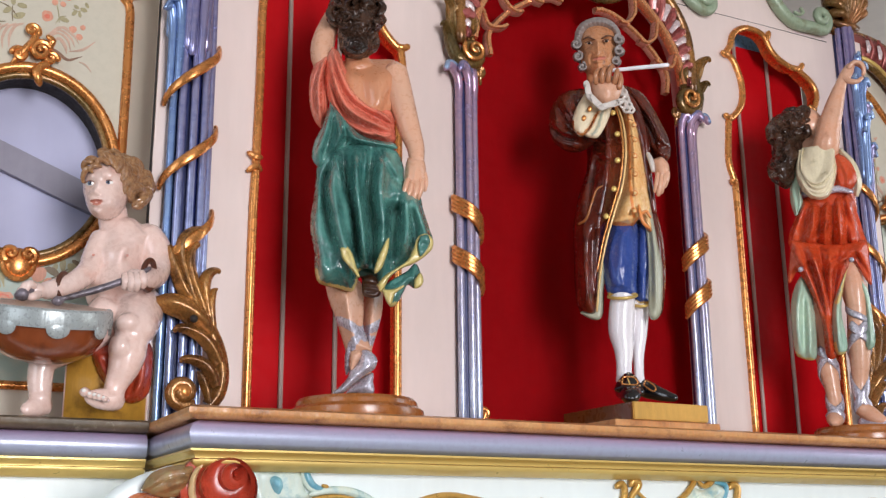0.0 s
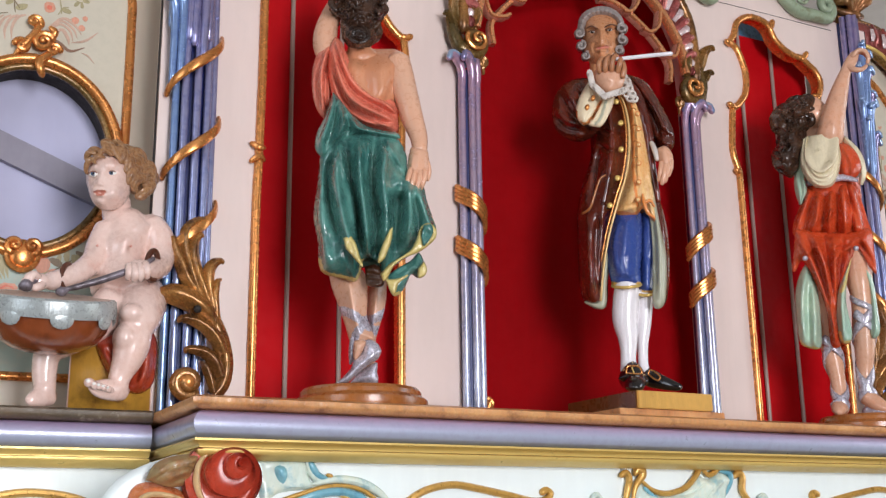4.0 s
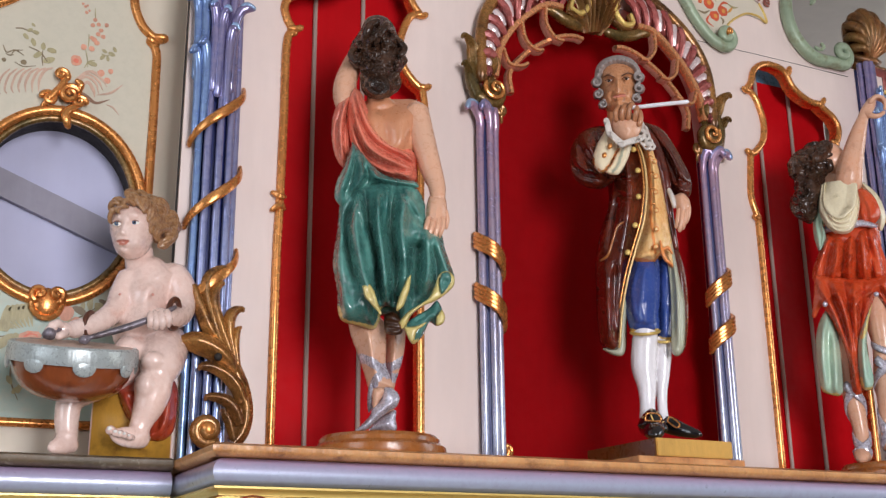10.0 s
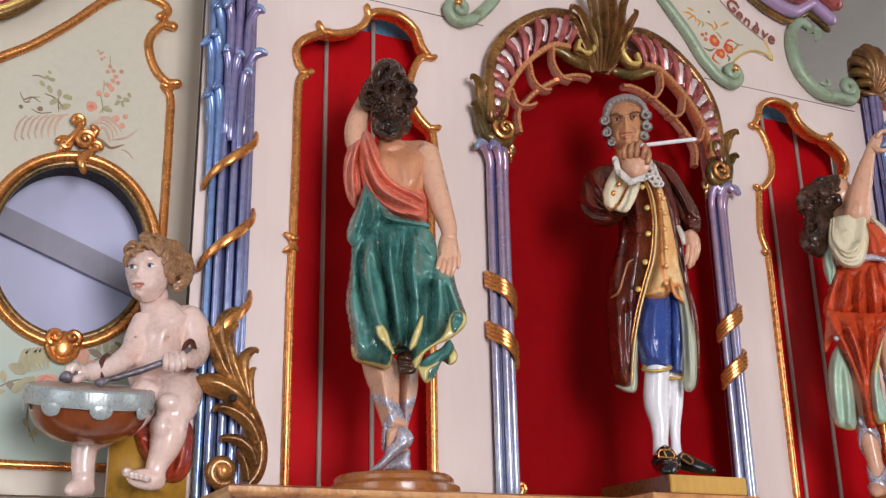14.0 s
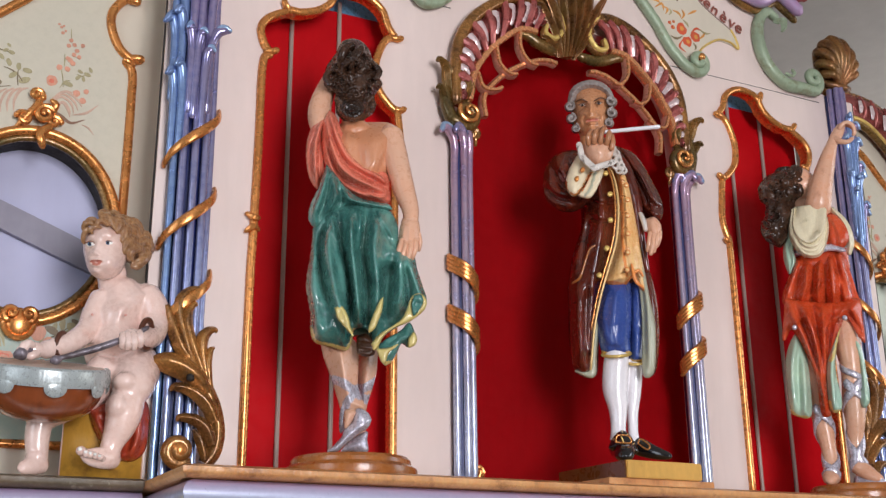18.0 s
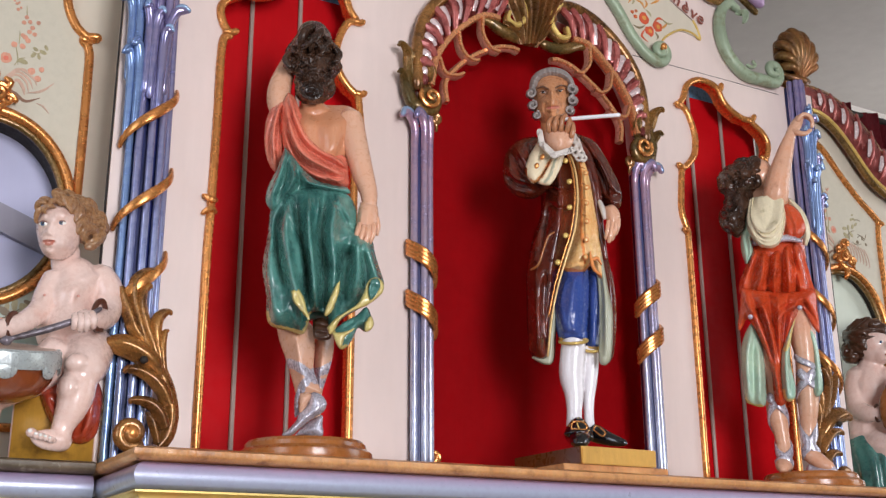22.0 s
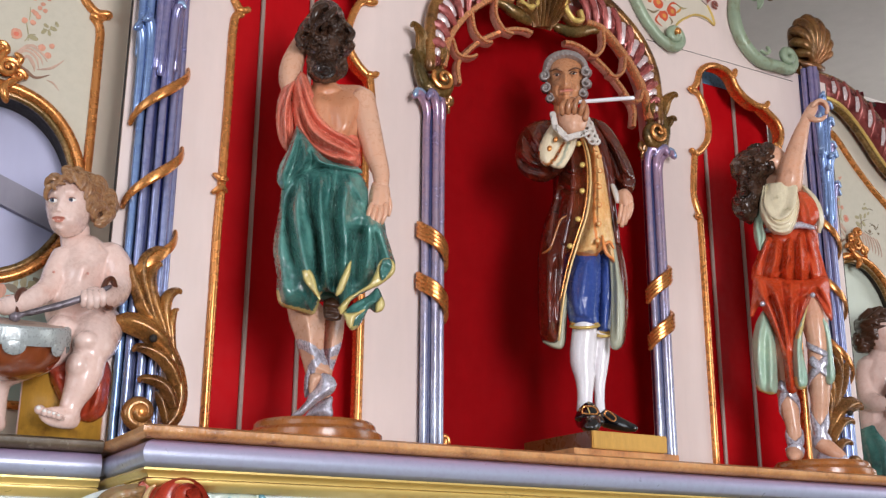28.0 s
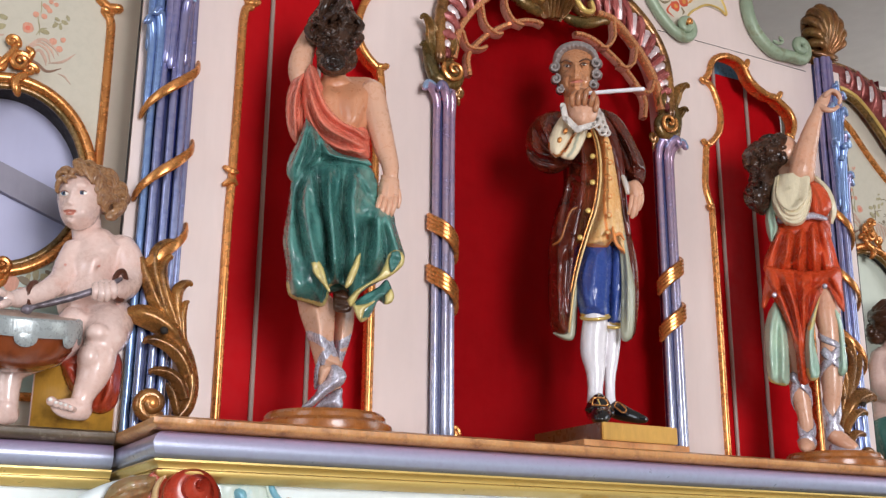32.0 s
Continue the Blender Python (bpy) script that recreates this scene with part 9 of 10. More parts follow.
# hand at the hip, lace at its wrist
f.limb("lace", [(0.0327, -0.0400, 2.2726, 0.0040), (0.0379, -0.0460, 2.2570, 0.0050), (0.0408, -0.0460, 2.2395, 0.0040)])
f.relief("skin", [(0.0422, 2.2612), (0.0568, 2.2644), (0.0681, 2.2506), (0.0689, 2.2333), (0.0619, 2.2209), (0.0497, 2.2218), (0.0428, 2.2395)], -0.046, 0.012, 0.0109, back=1.4, step=0.0022)
for p in ([(0.0485, -0.0520, 2.2325, 0.0046), (0.0453, -0.0560, 2.2155, 0.0043), (0.0422, -0.0520, 2.2008, 0.0040)], [(0.0544, -0.0540, 2.2299, 0.0046), (0.0511, -0.0580, 2.2108, 0.0043), (0.0468, -0.0540, 2.1941, 0.0040)], [(0.0607, -0.0520, 2.2316, 0.0046), (0.0574, -0.0560, 2.2147, 0.0043), (0.0522, -0.0500, 2.1980, 0.0040)], [(0.0660, -0.0480, 2.2356, 0.0043), (0.0641, -0.0500, 2.2228, 0.0046), (0.0590, -0.0460, 2.2082, 0.0036)]):
    f.limb("skin", p, seg=9, per=4, soft=False)
# breeches, stockings, shoes
f.relief("breeches", [(-0.0387, 2.1487), (-0.0140, 2.1514), (0.0057, 2.1418), (0.0055, 2.0918), (0.0003, 2.0407), (-0.0026, 2.0124), (-0.0267, 2.0095), (-0.0504, 2.0157), (-0.0569, 2.0436), (-0.0582, 2.0745), (-0.0533, 2.1076)], -0.022, 0.036, 0.0279, back=0.9, step=0.003, ridges=[(0.004, 0.0060, [(-0.0333, 2.1357), (-0.0465, 2.0843), (-0.0417, 2.0275)]), (-0.003, 0.0050, [(-0.0249, 2.0728), (-0.0293, 2.0320)]), (0.004, 0.0060, [(-0.0049, 2.1340), (-0.0041, 2.0819), (-0.0119, 2.0230)]), (-0.003, 0.0030, [(-0.0494, 2.0330), (-0.0277, 2.0258), (-0.0035, 2.0287)])], bands=[("bright_gold", 0.0045, [(-0.0523, 2.0168), (-0.0266, 2.0105), (-0.0015, 2.0134)])])
f.relief("breeches", [(0.0018, 2.1441), (0.0222, 2.1450), (0.0354, 2.1316), (0.0338, 2.0799), (0.0264, 2.0292), (0.0203, 1.9972), (-0.0035, 1.9983), (-0.0047, 2.0409)], -0.004, 0.030, 0.0219, back=1.0, step=0.003, ridges=[(0.004, 0.0050, [(0.0269, 2.1259), (0.0252, 2.0701), (0.0171, 2.0094)]), (-0.003, 0.0040, [(0.0159, 2.1119), (0.0139, 2.0502)])], bands=[("bright_gold", 0.0045, [(-0.0054, 1.9994), (0.0203, 1.9982)])])
for c, rx, rw in (((-0.0264, -0.0200, 2.0135), 0.0249, 0.030), ((0.0074, -0.0020, 1.9978), 0.0139, 0.022)):
    f.limb("bright_gold", [(c[0] + rx * math.cos(a), c[1] + rw * math.sin(a), c[2] + 0.004 * math.sin(a), 0.0028) for a in np.linspace(0, 6.283, 21)], soft=False, seg=8, per=2, up=(0, 0, 1))
f.limb("stocking", [(-0.0252, -0.0180, 2.0165, 0.0209), (-0.0291, -0.0160, 1.9864, 0.0224), (-0.0322, -0.0140, 1.9515, 0.0219), (-0.0292, -0.0140, 1.9198, 0.0169), (-0.0300, -0.0160, 1.8904, 0.0134), (-0.0316, -0.0180, 1.8632, 0.0139)], seg=18)
f.limb("stocking", [(0.0067, 0, 2.0019, 0.0129), (0.0039, 0.0040, 1.9749, 0.0134), (-0.0003, 0.0060, 1.9403, 0.0124), (-0.0042, 0.0060, 1.9110, 0.0104), (-0.0051, 0.0040, 1.8818, 0.0090), (-0.0047, 0.0020, 1.8576, 0.0099)], seg=16)
f.limb("shoe", [(-0.0321, 0.0080, 1.8556, 0.0159), (-0.0295, -0.0200, 1.8497, 0.0189), (-0.0230, -0.0500, 1.8446, 0.0199), (-0.0214, -0.0780, 1.8388, 0.0169), (-0.0216, -0.0920, 1.8349, 0.0109)], flat=0.8)
f.limb("shoe", [(-0.0087, 0.0120, 1.8568, 0.0129), (0.0045, 0, 1.8506, 0.0159), (0.0233, -0.0120, 1.8423, 0.0129), (0.0421, -0.0200, 1.8360, 0.0095), (0.0552, -0.0240, 1.8327, 0.0060)], flat=0.85)
f.relief("shoe", [(-0.0500, 1.8503), (-0.0433, 1.8637), (-0.0329, 1.8749), (-0.0228, 1.8795), (-0.0115, 1.8723), (-0.0028, 1.8566), (0.0020, 1.8410), (-0.0237, 1.8342)], -0.050, 0.020, 0.0119, back=2.2, step=0.0024, bands=[("trim", 0.0011, [(-0.0456, 1.8579), (-0.0330, 1.8730), (-0.0229, 1.8775), (-0.0117, 1.8704), (-0.0039, 1.8556)])])
for pts in (((-0.0357, -0.0780, 1.8594), (-0.0321, -0.0760, 1.8709), (-0.0136, -0.0760, 1.8693), (-0.0095, -0.0780, 1.8576)), ((0.0020, -0.0240, 1.8564), (0.0074, -0.0220, 1.8639), (0.0220, -0.0300, 1.8519), (0.0168, -0.0320, 1.8453))):
    f.limb("gold", [(*p, 0.0014) for p in (*pts, pts[0])], soft=False, seg=6, per=3)
f.limb("bright_gold", [(-0.0254, -0.0790, 1.8688, 0.0011), (-0.0221, -0.0790, 1.8590, 0.0011)], soft=False, seg=6)
f.done("bandmaster_statue", (CX, CY), "painted wooden bandmaster statue in brown coat, blue breeches and grey wig", "statue", group="organ figures", turn=-37.6, voxel=0.0021)

# ---- woman in vermilion
WRX, WRY = 0.5175, -0.155
round_plate("round_plinth", WRX - 0.004, WRY - 0.002, "round varnished oak plinth under a dancing figure", 0.092)
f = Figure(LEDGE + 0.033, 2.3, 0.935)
f.limb("skin", [(-0.030, 0, 2.26, 0.040), (-0.030, 0, 2.31, 0.046), (-0.036, 0, 2.35, 0.040), (-0.042, 0, 2.375, 0.024), (-0.046, 0, 2.40, 0.019)], flat=0.8)
f.ball("skin", (-0.046, -0.006, 2.425), (0.030, 0.032, 0.038), (0, -18, 0))
f.ball("skin", (-0.026, -0.012, 2.418), (0.020, 0.020, 0.024))
f.limb("skin", [(-0.022, -0.004, 2.352, 0.026), (-0.016, -0.030, 2.372, 0.027), (-0.006, -0.034, 2.41, 0.024), (0.008, -0.034, 2.45, 0.0195), (0.020, -0.032, 2.482, 0.015), (0.030, -0.030, 2.505, 0.0115), (0.040, -0.028, 2.522, 0.012)])
f.limb("skin", [(0.036, -0.028, 2.515, 0.012), (0.046, -0.028, 2.530, 0.012), (0.054, -0.026, 2.543, 0.009)], flat=0.7)
# the open hand: fingers and thumb bent to a ring
for k in range(3):
    w = -0.034 + 0.009 * k
    f.limb("skin", [(0.049, w, 2.538, 0.0055), (0.062, w - 0.002, 2.549 - 0.002 * k, 0.005), (0.075, w, 2.544 - 0.003 * k, 0.0047), (0.080, w + 0.002, 2.530 - 0.002 * k, 0.0042), (0.077, w + 0.003, 2.519, 0.0036)], seg=8, per=3, soft=False)
f.limb("skin", [(0.038, -0.034, 2.516, 0.0075), (0.050, -0.040, 2.508, 0.006), (0.063, -0.039, 2.506, 0.005), (0.074, -0.034, 2.512, 0.004)], seg=8, soft=False)
f.ball("hair_dark", (-0.078, -0.004, 2.426), (0.042, 0.036, 0.033), (0, 14, 0))
f.ball("hair_dark", (-0.058, -0.004, 2.440), (0.026, 0.034, 0.024))
f.locks("hair_dark", (-0.076, -0.004, 2.428), (0.044, 0.040, 0.034), (1.0, -0.2, 0.45), 36, 27, 0.0066, 0.85, 0.22, 0.35, 0.35, 2.1)
f.ball("hair_dark", (-0.106, -0.002, 2.418), (0.020, 0.024, 0.022))
f.locks("hair_dark", (-0.106, -0.004, 2.418), (0.020, 0.026, 0.022), (-0.3, -0.9, 0.3), 16, 21, 0.0062, 1.0, 0.4, 1.2)
f.ball("hair_dark", (-0.088, 0.0, 2.380), (0.026, 0.026, 0.030))
f.ball("hair_dark", (-0.104, -0.002, 2.345), (0.022, 0.024, 0.042))
f.locks("hair_dark", (-0.104, -0.002, 2.348), (0.022, 0.027, 0.046), (0.1, -0.2, 1.0), 40, 22, 0.0060, 0.6, 0.5, 1.0, 0.2, 2.6)
# ivory sleeve, vermilion bodice and skirt, silver belt
f.drape("ivory_cloth", [(-0.032, -0.026, 2.378, 0.030, 0.026), (-0.038, -0.032, 2.345, 0.038, 0.030), (-0.042, -0.036, 2.315, 0.040, 0.032), (-0.042, -0.034, 2.288, 0.032, 0.028), (-0.042, -0.032, 2.266, 0.014, 0.014)], 5, (0.02, 0.06), 0.3, twist=1.5, seg=150,
        ridges=[(0.007, 0.006, [(-0.072, 2.36), (-0.062, 2.315), (-0.040, 2.298), (-0.016, 2.325), (-0.008, 2.365)]), (-0.006, 0.005, [(-0.074, 2.34), (-0.060, 2.304), (-0.040, 2.288), (-0.014, 2.308), (-0.002, 2.345)]), (0.006, 0.005, [(-0.076, 2.325), (-0.060, 2.292), (-0.040, 2.278), (-0.016, 2.294), (0.0, 2.33)])])
f.swath("ivory_cloth", [(-0.062, -0.030, 2.378), (-0.066, -0.056, 2.335), (-0.050, -0.066, 2.302), (-0.026, -0.064, 2.306), (-0.012, -0.052, 2.34), (-0.006, -0.034, 2.372)], [(-0.074, -0.026, 2.372), (-0.082, -0.046, 2.318), (-0.056, -0.056, 2.270), (-0.020, -0.056, 2.268), (0.002, -0.046, 2.318), (0.0, -0.026, 2.366)], 4, 0.006, 15, 0.006, cols=33)
f.swath("mint_cloth", [(-0.078, -0.014, 2.345), (-0.096, -0.018, 2.300), (-0.099, -0.020, 2.265), (-0.093, -0.024, 2.234)], [(-0.066, -0.030, 2.33), (-0.076, -0.036, 2.29), (-0.074, -0.034, 2.262), (-0.086, -0.028, 2.236)], 2, 0.005, 5, 0.006, cols=21)
# curls swept from the forehead into a hanging mass
random.seed(3)
unit = 0.0012
ARCS = []
for k in range(80):
    cu, cz = (-0.0967, 2.3875)[0] + unit * 42 * random.uniform(-1, 1), (-0.0967, 2.3875)[1] + unit * 70 * random.uniform(-1, 1)
    ra, a0, way = unit * random.uniform(5, 10), random.uniform(0, 6.28), random.choice((-1, 1))
    ARCS.append((random.choice((0.0040, 0.0050, -0.0060)), unit * random.uniform(1.7, 2.6), [(cu + ra * math.cos(a0 + way * q * 0.8), cz + ra * 0.9 * math.sin(a0 + way * q * 0.8)) for q in range(5)]))
f.relief("hair_dark", [(-0.1393, 2.4294), (-0.1254, 2.4458), (-0.1028, 2.4456), (-0.0871, 2.4540), (-0.0685, 2.4671), (-0.0509, 2.4700), (-0.0384, 2.4582), (-0.0437, 2.4410), (-0.0539, 2.4243), (-0.0574, 2.3994), (-0.0756, 2.3889), (-0.0703, 2.3656), (-0.0823, 2.3419), (-0.0874, 2.3125), (-0.1058, 2.2983), (-0.1272, 2.3067), (-0.1404, 2.3255), (-0.1411, 2.3482), (-0.1297, 2.3646), (-0.1206, 2.3838), (-0.1367, 2.4009)], -0.036, 0.018, 0.0164, step=0.0019, back=1.5, ridges=ARCS, bumps=[(0.010, 0.0153, (-0.1176, 2.4192)), (0.008, 0.0141, (-0.0739, 2.4344)), (0.010, 0.0164, (-0.1120, 2.3400)), (-0.010, 0.0094, (-0.1058, 2.3822))], gain=1.25)
f.limb("orange_red", [(-0.022, 0, 2.24, 0.054), (-0.018, 0, 2.28, 0.050), (-0.012, -0.002, 2.32, 0.045), (-0.012, -0.002, 2.352, 0.030)], soft=False, flat=0.75)
f.relief("orange_red", [(0.0016, 2.3551), (0.0180, 2.3508), (0.0370, 2.3265), (0.0410, 2.2968), (0.0247, 2.2765), (0.0012, 2.2789), (-0.0059, 2.3041)], -0.034, 0.014, 0.0141, step=0.0026, gain=1.5, ridges=[(0.004, 0.0047, [(0.0101, 2.3442), (0.0211, 2.3111), (0.0205, 2.2818)])])
f.leaf("ivory_cloth", [(0.012, -0.02, 2.365, 0.005), (0.034, -0.026, 2.33, 0.008), (0.042, -0.024, 2.29, 0.008), (0.036, -0.02, 2.262, 0.004)], 0.012, 1.0)
f.limb("silver", [(-0.022 + 0.055 * math.cos(a), 0.043 * math.sin(a) - 0.002, 2.281 + 0.004 * math.cos(a), 0.0065) for a in np.linspace(0, 6.283, 25)], soft=False, seg=8, per=2, up=(0, 0, 1))
f.relief("silver", [(-0.0320, 2.2822), (-0.0049, 2.2893), (0.0249, 2.2789), (0.0286, 2.2689), (-0.0040, 2.2745), (-0.0308, 2.2699)], -0.050, 0.005, 0.0059, back=3.0)
# bloused upper skirt, then an overskirt gathered at both hips and falling to a point
f.relief("orange_red", [(-0.0742, 2.2693), (-0.0388, 2.2609), (0.0031, 2.2738), (0.0240, 2.2693), (0.0340, 2.2298), (0.0422, 2.1862), (0.0447, 2.1553), (-0.0024, 2.1499), (-0.0512, 2.1563), (-0.1051, 2.1679), (-0.1088, 2.1947), (-0.0922, 2.2319)], -0.024, 0.044, 0.0469, back=0.9, step=0.0028, gain=1.8,
         ridges=[(0.007, 0.0053, [(-0.0703, 2.2591), (-0.0884, 2.2194), (-0.1038, 2.1822)]), (-0.007, 0.0047, [(-0.0610, 2.2558), (-0.0741, 2.2181), (-0.0904, 2.1715)]), (0.008, 0.0053, [(-0.0514, 2.2548), (-0.0579, 2.2118), (-0.0740, 2.1677)]), (-0.008, 0.0047, [(-0.0395, 2.2537), (-0.0437, 2.2106), (-0.0553, 2.1637)]), (0.008, 0.0053, [(-0.0248, 2.2571), (-0.0319, 2.2095), (-0.0388, 2.1623)]), (-0.008, 0.0047, [(-0.0125, 2.2608), (-0.0177, 2.2082), (-0.0224, 2.1610)]),
                 (0.008, 0.0053, [(-0.0026, 2.2647), (-0.0032, 2.2117), (-0.0061, 2.1596)]), (-0.008, 0.0047, [(0.0070, 2.2662), (0.0108, 2.2104), (0.0104, 2.1606)]), (0.007, 0.0053, [(0.0162, 2.2628), (0.0248, 2.2091), (0.0271, 2.1639)]), (-0.006, 0.0047, [(0.0246, 2.2523), (0.0336, 2.2036), (0.0388, 2.1652)]), (0.005, 0.0041, [(-0.0208, 2.2253), (-0.0403, 2.1959), (-0.0619, 2.1690)]), (0.005, 0.0041, [(0.0015, 2.2353), (0.0159, 2.1909), (0.0171, 2.1577)])])
f.relief("orange_red", [(-0.1060, 2.1848), (-0.0497, 2.1728), (-0.0007, 2.1662), (0.0439, 2.1695), (0.0475, 2.1271), (0.0471, 2.0808), (0.0355, 2.0909), (0.0245, 2.1172), (0.0121, 2.1322), (0.0022, 2.1143), (-0.0129, 2.0806), (-0.0279, 2.0470), (-0.0358, 2.0018), (-0.0357, 1.9454), (-0.0564, 1.9454), (-0.0587, 2.0055), (-0.0647, 2.0403), (-0.0768, 2.0736), (-0.0883, 2.1025), (-0.1000, 2.1175), (-0.1138, 2.0974), (-0.1205, 2.1026), (-0.1140, 2.1352)], -0.052, 0.034, 0.0422, back=0.7, step=0.0028, gain=1.8,
         ridges=[(0.007, 0.0053, [(-0.1008, 2.1628), (-0.0737, 2.0944), (-0.0536, 2.0098), (-0.0499, 1.9529)]), (-0.007, 0.0047, [(-0.0861, 2.1663), (-0.0619, 2.0935), (-0.0490, 2.0095)]), (0.007, 0.0053, [(-0.0694, 2.1649), (-0.0509, 2.0857), (-0.0470, 1.9821)]), (-0.007, 0.0047, [(-0.0506, 2.1633), (-0.0439, 2.0852), (-0.0436, 1.9932)]), (0.007, 0.0053, [(-0.0294, 2.1616), (-0.0358, 2.0730), (-0.0447, 1.9594)]), (-0.007, 0.0047, [(-0.0107, 2.1600), (-0.0254, 2.0838), (-0.0379, 2.0042)]),
                 (0.007, 0.0053, [(0.0062, 2.1421), (-0.0157, 2.0878), (-0.0345, 2.0154)]), (0.006, 0.0047, [(0.0124, 2.1346), (0.0263, 2.1124), (0.0396, 2.0860)]), (-0.006, 0.0047, [(0.0207, 2.1479), (0.0339, 2.1188), (0.0429, 2.0950)]), (0.006, 0.0047, [(0.0082, 2.1396), (-0.0187, 2.1277), (-0.0424, 2.1014)]), (-0.005, 0.0041, [(0.0046, 2.1493), (-0.0224, 2.1374), (-0.0499, 2.1207)]), (0.005, 0.0047, [(-0.0947, 2.1242), (-0.0766, 2.1394), (-0.0571, 2.1449)])])
for c in ((0.0119, -0.0920, 2.1330), (-0.0916, -0.0840, 2.1224)):
    f.ball("silver", c, 0.0052, soft=False, n=12)
# mint under-skirt panels
f.relief("mint_cloth", [(-0.0898, 2.1120), (-0.0754, 2.0758), (-0.0716, 2.0293), (-0.0734, 1.9610), (-0.0813, 1.9389), (-0.1064, 1.9436), (-0.1181, 1.9567), (-0.1204, 2.0094), (-0.1175, 2.0555), (-0.1061, 2.0897)], -0.046, 0.018, 0.0211, back=1.0, step=0.003, gain=1.6, ridges=[(0.005, 0.0059, [(-0.0955, 2.0890), (-0.1078, 2.0316), (-0.1103, 1.9517)]), (-0.005, 0.0047, [(-0.0895, 2.0768), (-0.0948, 2.0192), (-0.0989, 1.9488)]), (0.005, 0.0059, [(-0.0814, 2.0623), (-0.0818, 2.0070), (-0.0876, 1.9459)])], bands=[("lining", 0.0035, [(-0.1181, 1.9567), (-0.1064, 1.9436), (-0.0813, 1.9389)])])
f.relief("mint_cloth", [(0.0024, 2.1166), (-0.0115, 2.0712), (-0.0184, 2.0258), (-0.0128, 1.9688), (-0.0195, 1.9479), (-0.0344, 1.9476), (-0.0403, 1.9681), (-0.0371, 2.0247), (-0.0277, 2.0608)], -0.064, 0.012, 0.0117, back=1.2, step=0.0028, gain=1.5, ridges=[(0.004, 0.0047, [(-0.0092, 2.0826), (-0.0265, 2.0263), (-0.0291, 1.9540)]), (-0.004, 0.0035, [(-0.0173, 2.0486), (-0.0196, 2.0031), (-0.0207, 1.9580)])], bands=[("lining", 0.0041, [(0.0022, 2.1143), (-0.0127, 2.0713), (-0.0265, 2.0492)]), ("lining", 0.0047, [(-0.0392, 1.9681), (-0.0344, 1.9476), (-0.0183, 1.9478)])])
f.relief("mint_cloth", [(0.0158, 2.1226), (0.0321, 2.0911), (0.0398, 2.0561), (0.0417, 2.0105), (0.0414, 1.9657), (0.0286, 1.9519), (0.0223, 1.9668), (0.0283, 2.0227), (0.0251, 2.0686)], -0.040, 0.014, 0.0141, back=1.2, step=0.003, gain=1.6, ridges=[(0.004, 0.0047, [(0.0246, 2.0963), (0.0363, 2.0336), (0.0335, 1.9661)]), (-0.004, 0.0035, [(0.0308, 2.0682), (0.0316, 2.0112), (0.0286, 1.9619)])])
R1 = [(0.010, -0.022, 2.12, 0.028), (0.012, -0.030, 2.07, 0.025), (0.013, -0.032, 2.036, 0.0205), (0.012, -0.028, 2.005, 0.0205), (0.010, -0.022, 1.97, 0.0215), (0.008, -0.018, 1.93, 0.019), (0.004, -0.014, 1.89, 0.0145), (0.003, -0.014, 1.855, 0.0135), (0.006, -0.018, 1.836, 0.016)]
R2 = [(-0.072, -0.014, 2.10, 0.027), (-0.070, -0.020, 2.05, 0.023), (-0.066, -0.020, 2.00, 0.0195), (-0.060, -0.014, 1.96, 0.0195), (-0.055, -0.010, 1.92, 0.0185), (-0.050, -0.008, 1.875, 0.0145), (-0.049, -0.010, 1.845, 0.0150), (-0.051, -0.014, 1.825, 0.0165)]
f.limb("skin", R1)
f.limb("skin", R2)
f.limb("skin", [(-0.002, -0.012, 1.842, 0.014), (0.014, -0.022, 1.832, 0.0155), (0.028, -0.030, 1.822, 0.013), (0.042, -0.036, 1.815, 0.009)], flat=0.8)
f.limb("skin", [(-0.046, -0.006, 1.826, 0.015), (-0.052, -0.028, 1.822, 0.0165), (-0.054, -0.044, 1.816, 0.012)], flat=0.8)
f.limb("silver", [(0.0, -0.016, 1.813, 0.013), (0.022, -0.030, 1.811, 0.013), (0.046, -0.04, 1.809, 0.008)], soft=False, flat=0.4)
straps(f, "silver", R1[3:], 1.5, 0.0078, 0.001, phase=-2.4, seg=40)
straps(f, "silver", R1[3:], -1.5, 0.0078, 0.001, phase=-0.6, seg=40)
straps(f, "silver", R2[3:], 1.3, 0.0078, 0.001, phase=-2.2, seg=40)
straps(f, "silver", R2[3:], -1.3, 0.0078, 0.001, phase=-0.8, seg=40)
straps(f, "silver", R1[2:5], 0.95, 0.0055, 0.0015, phase=-3.0)
f.done("dancing_woman_statue", (WRX, WRY), "painted wooden statue of a woman in vermilion raising one arm", "statue", group="organ figures", turn=-47.8)

# ---- seated cherub with kettledrum
HX, HY = -0.93, 0.0
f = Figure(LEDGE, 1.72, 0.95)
sk = "skin_pink"
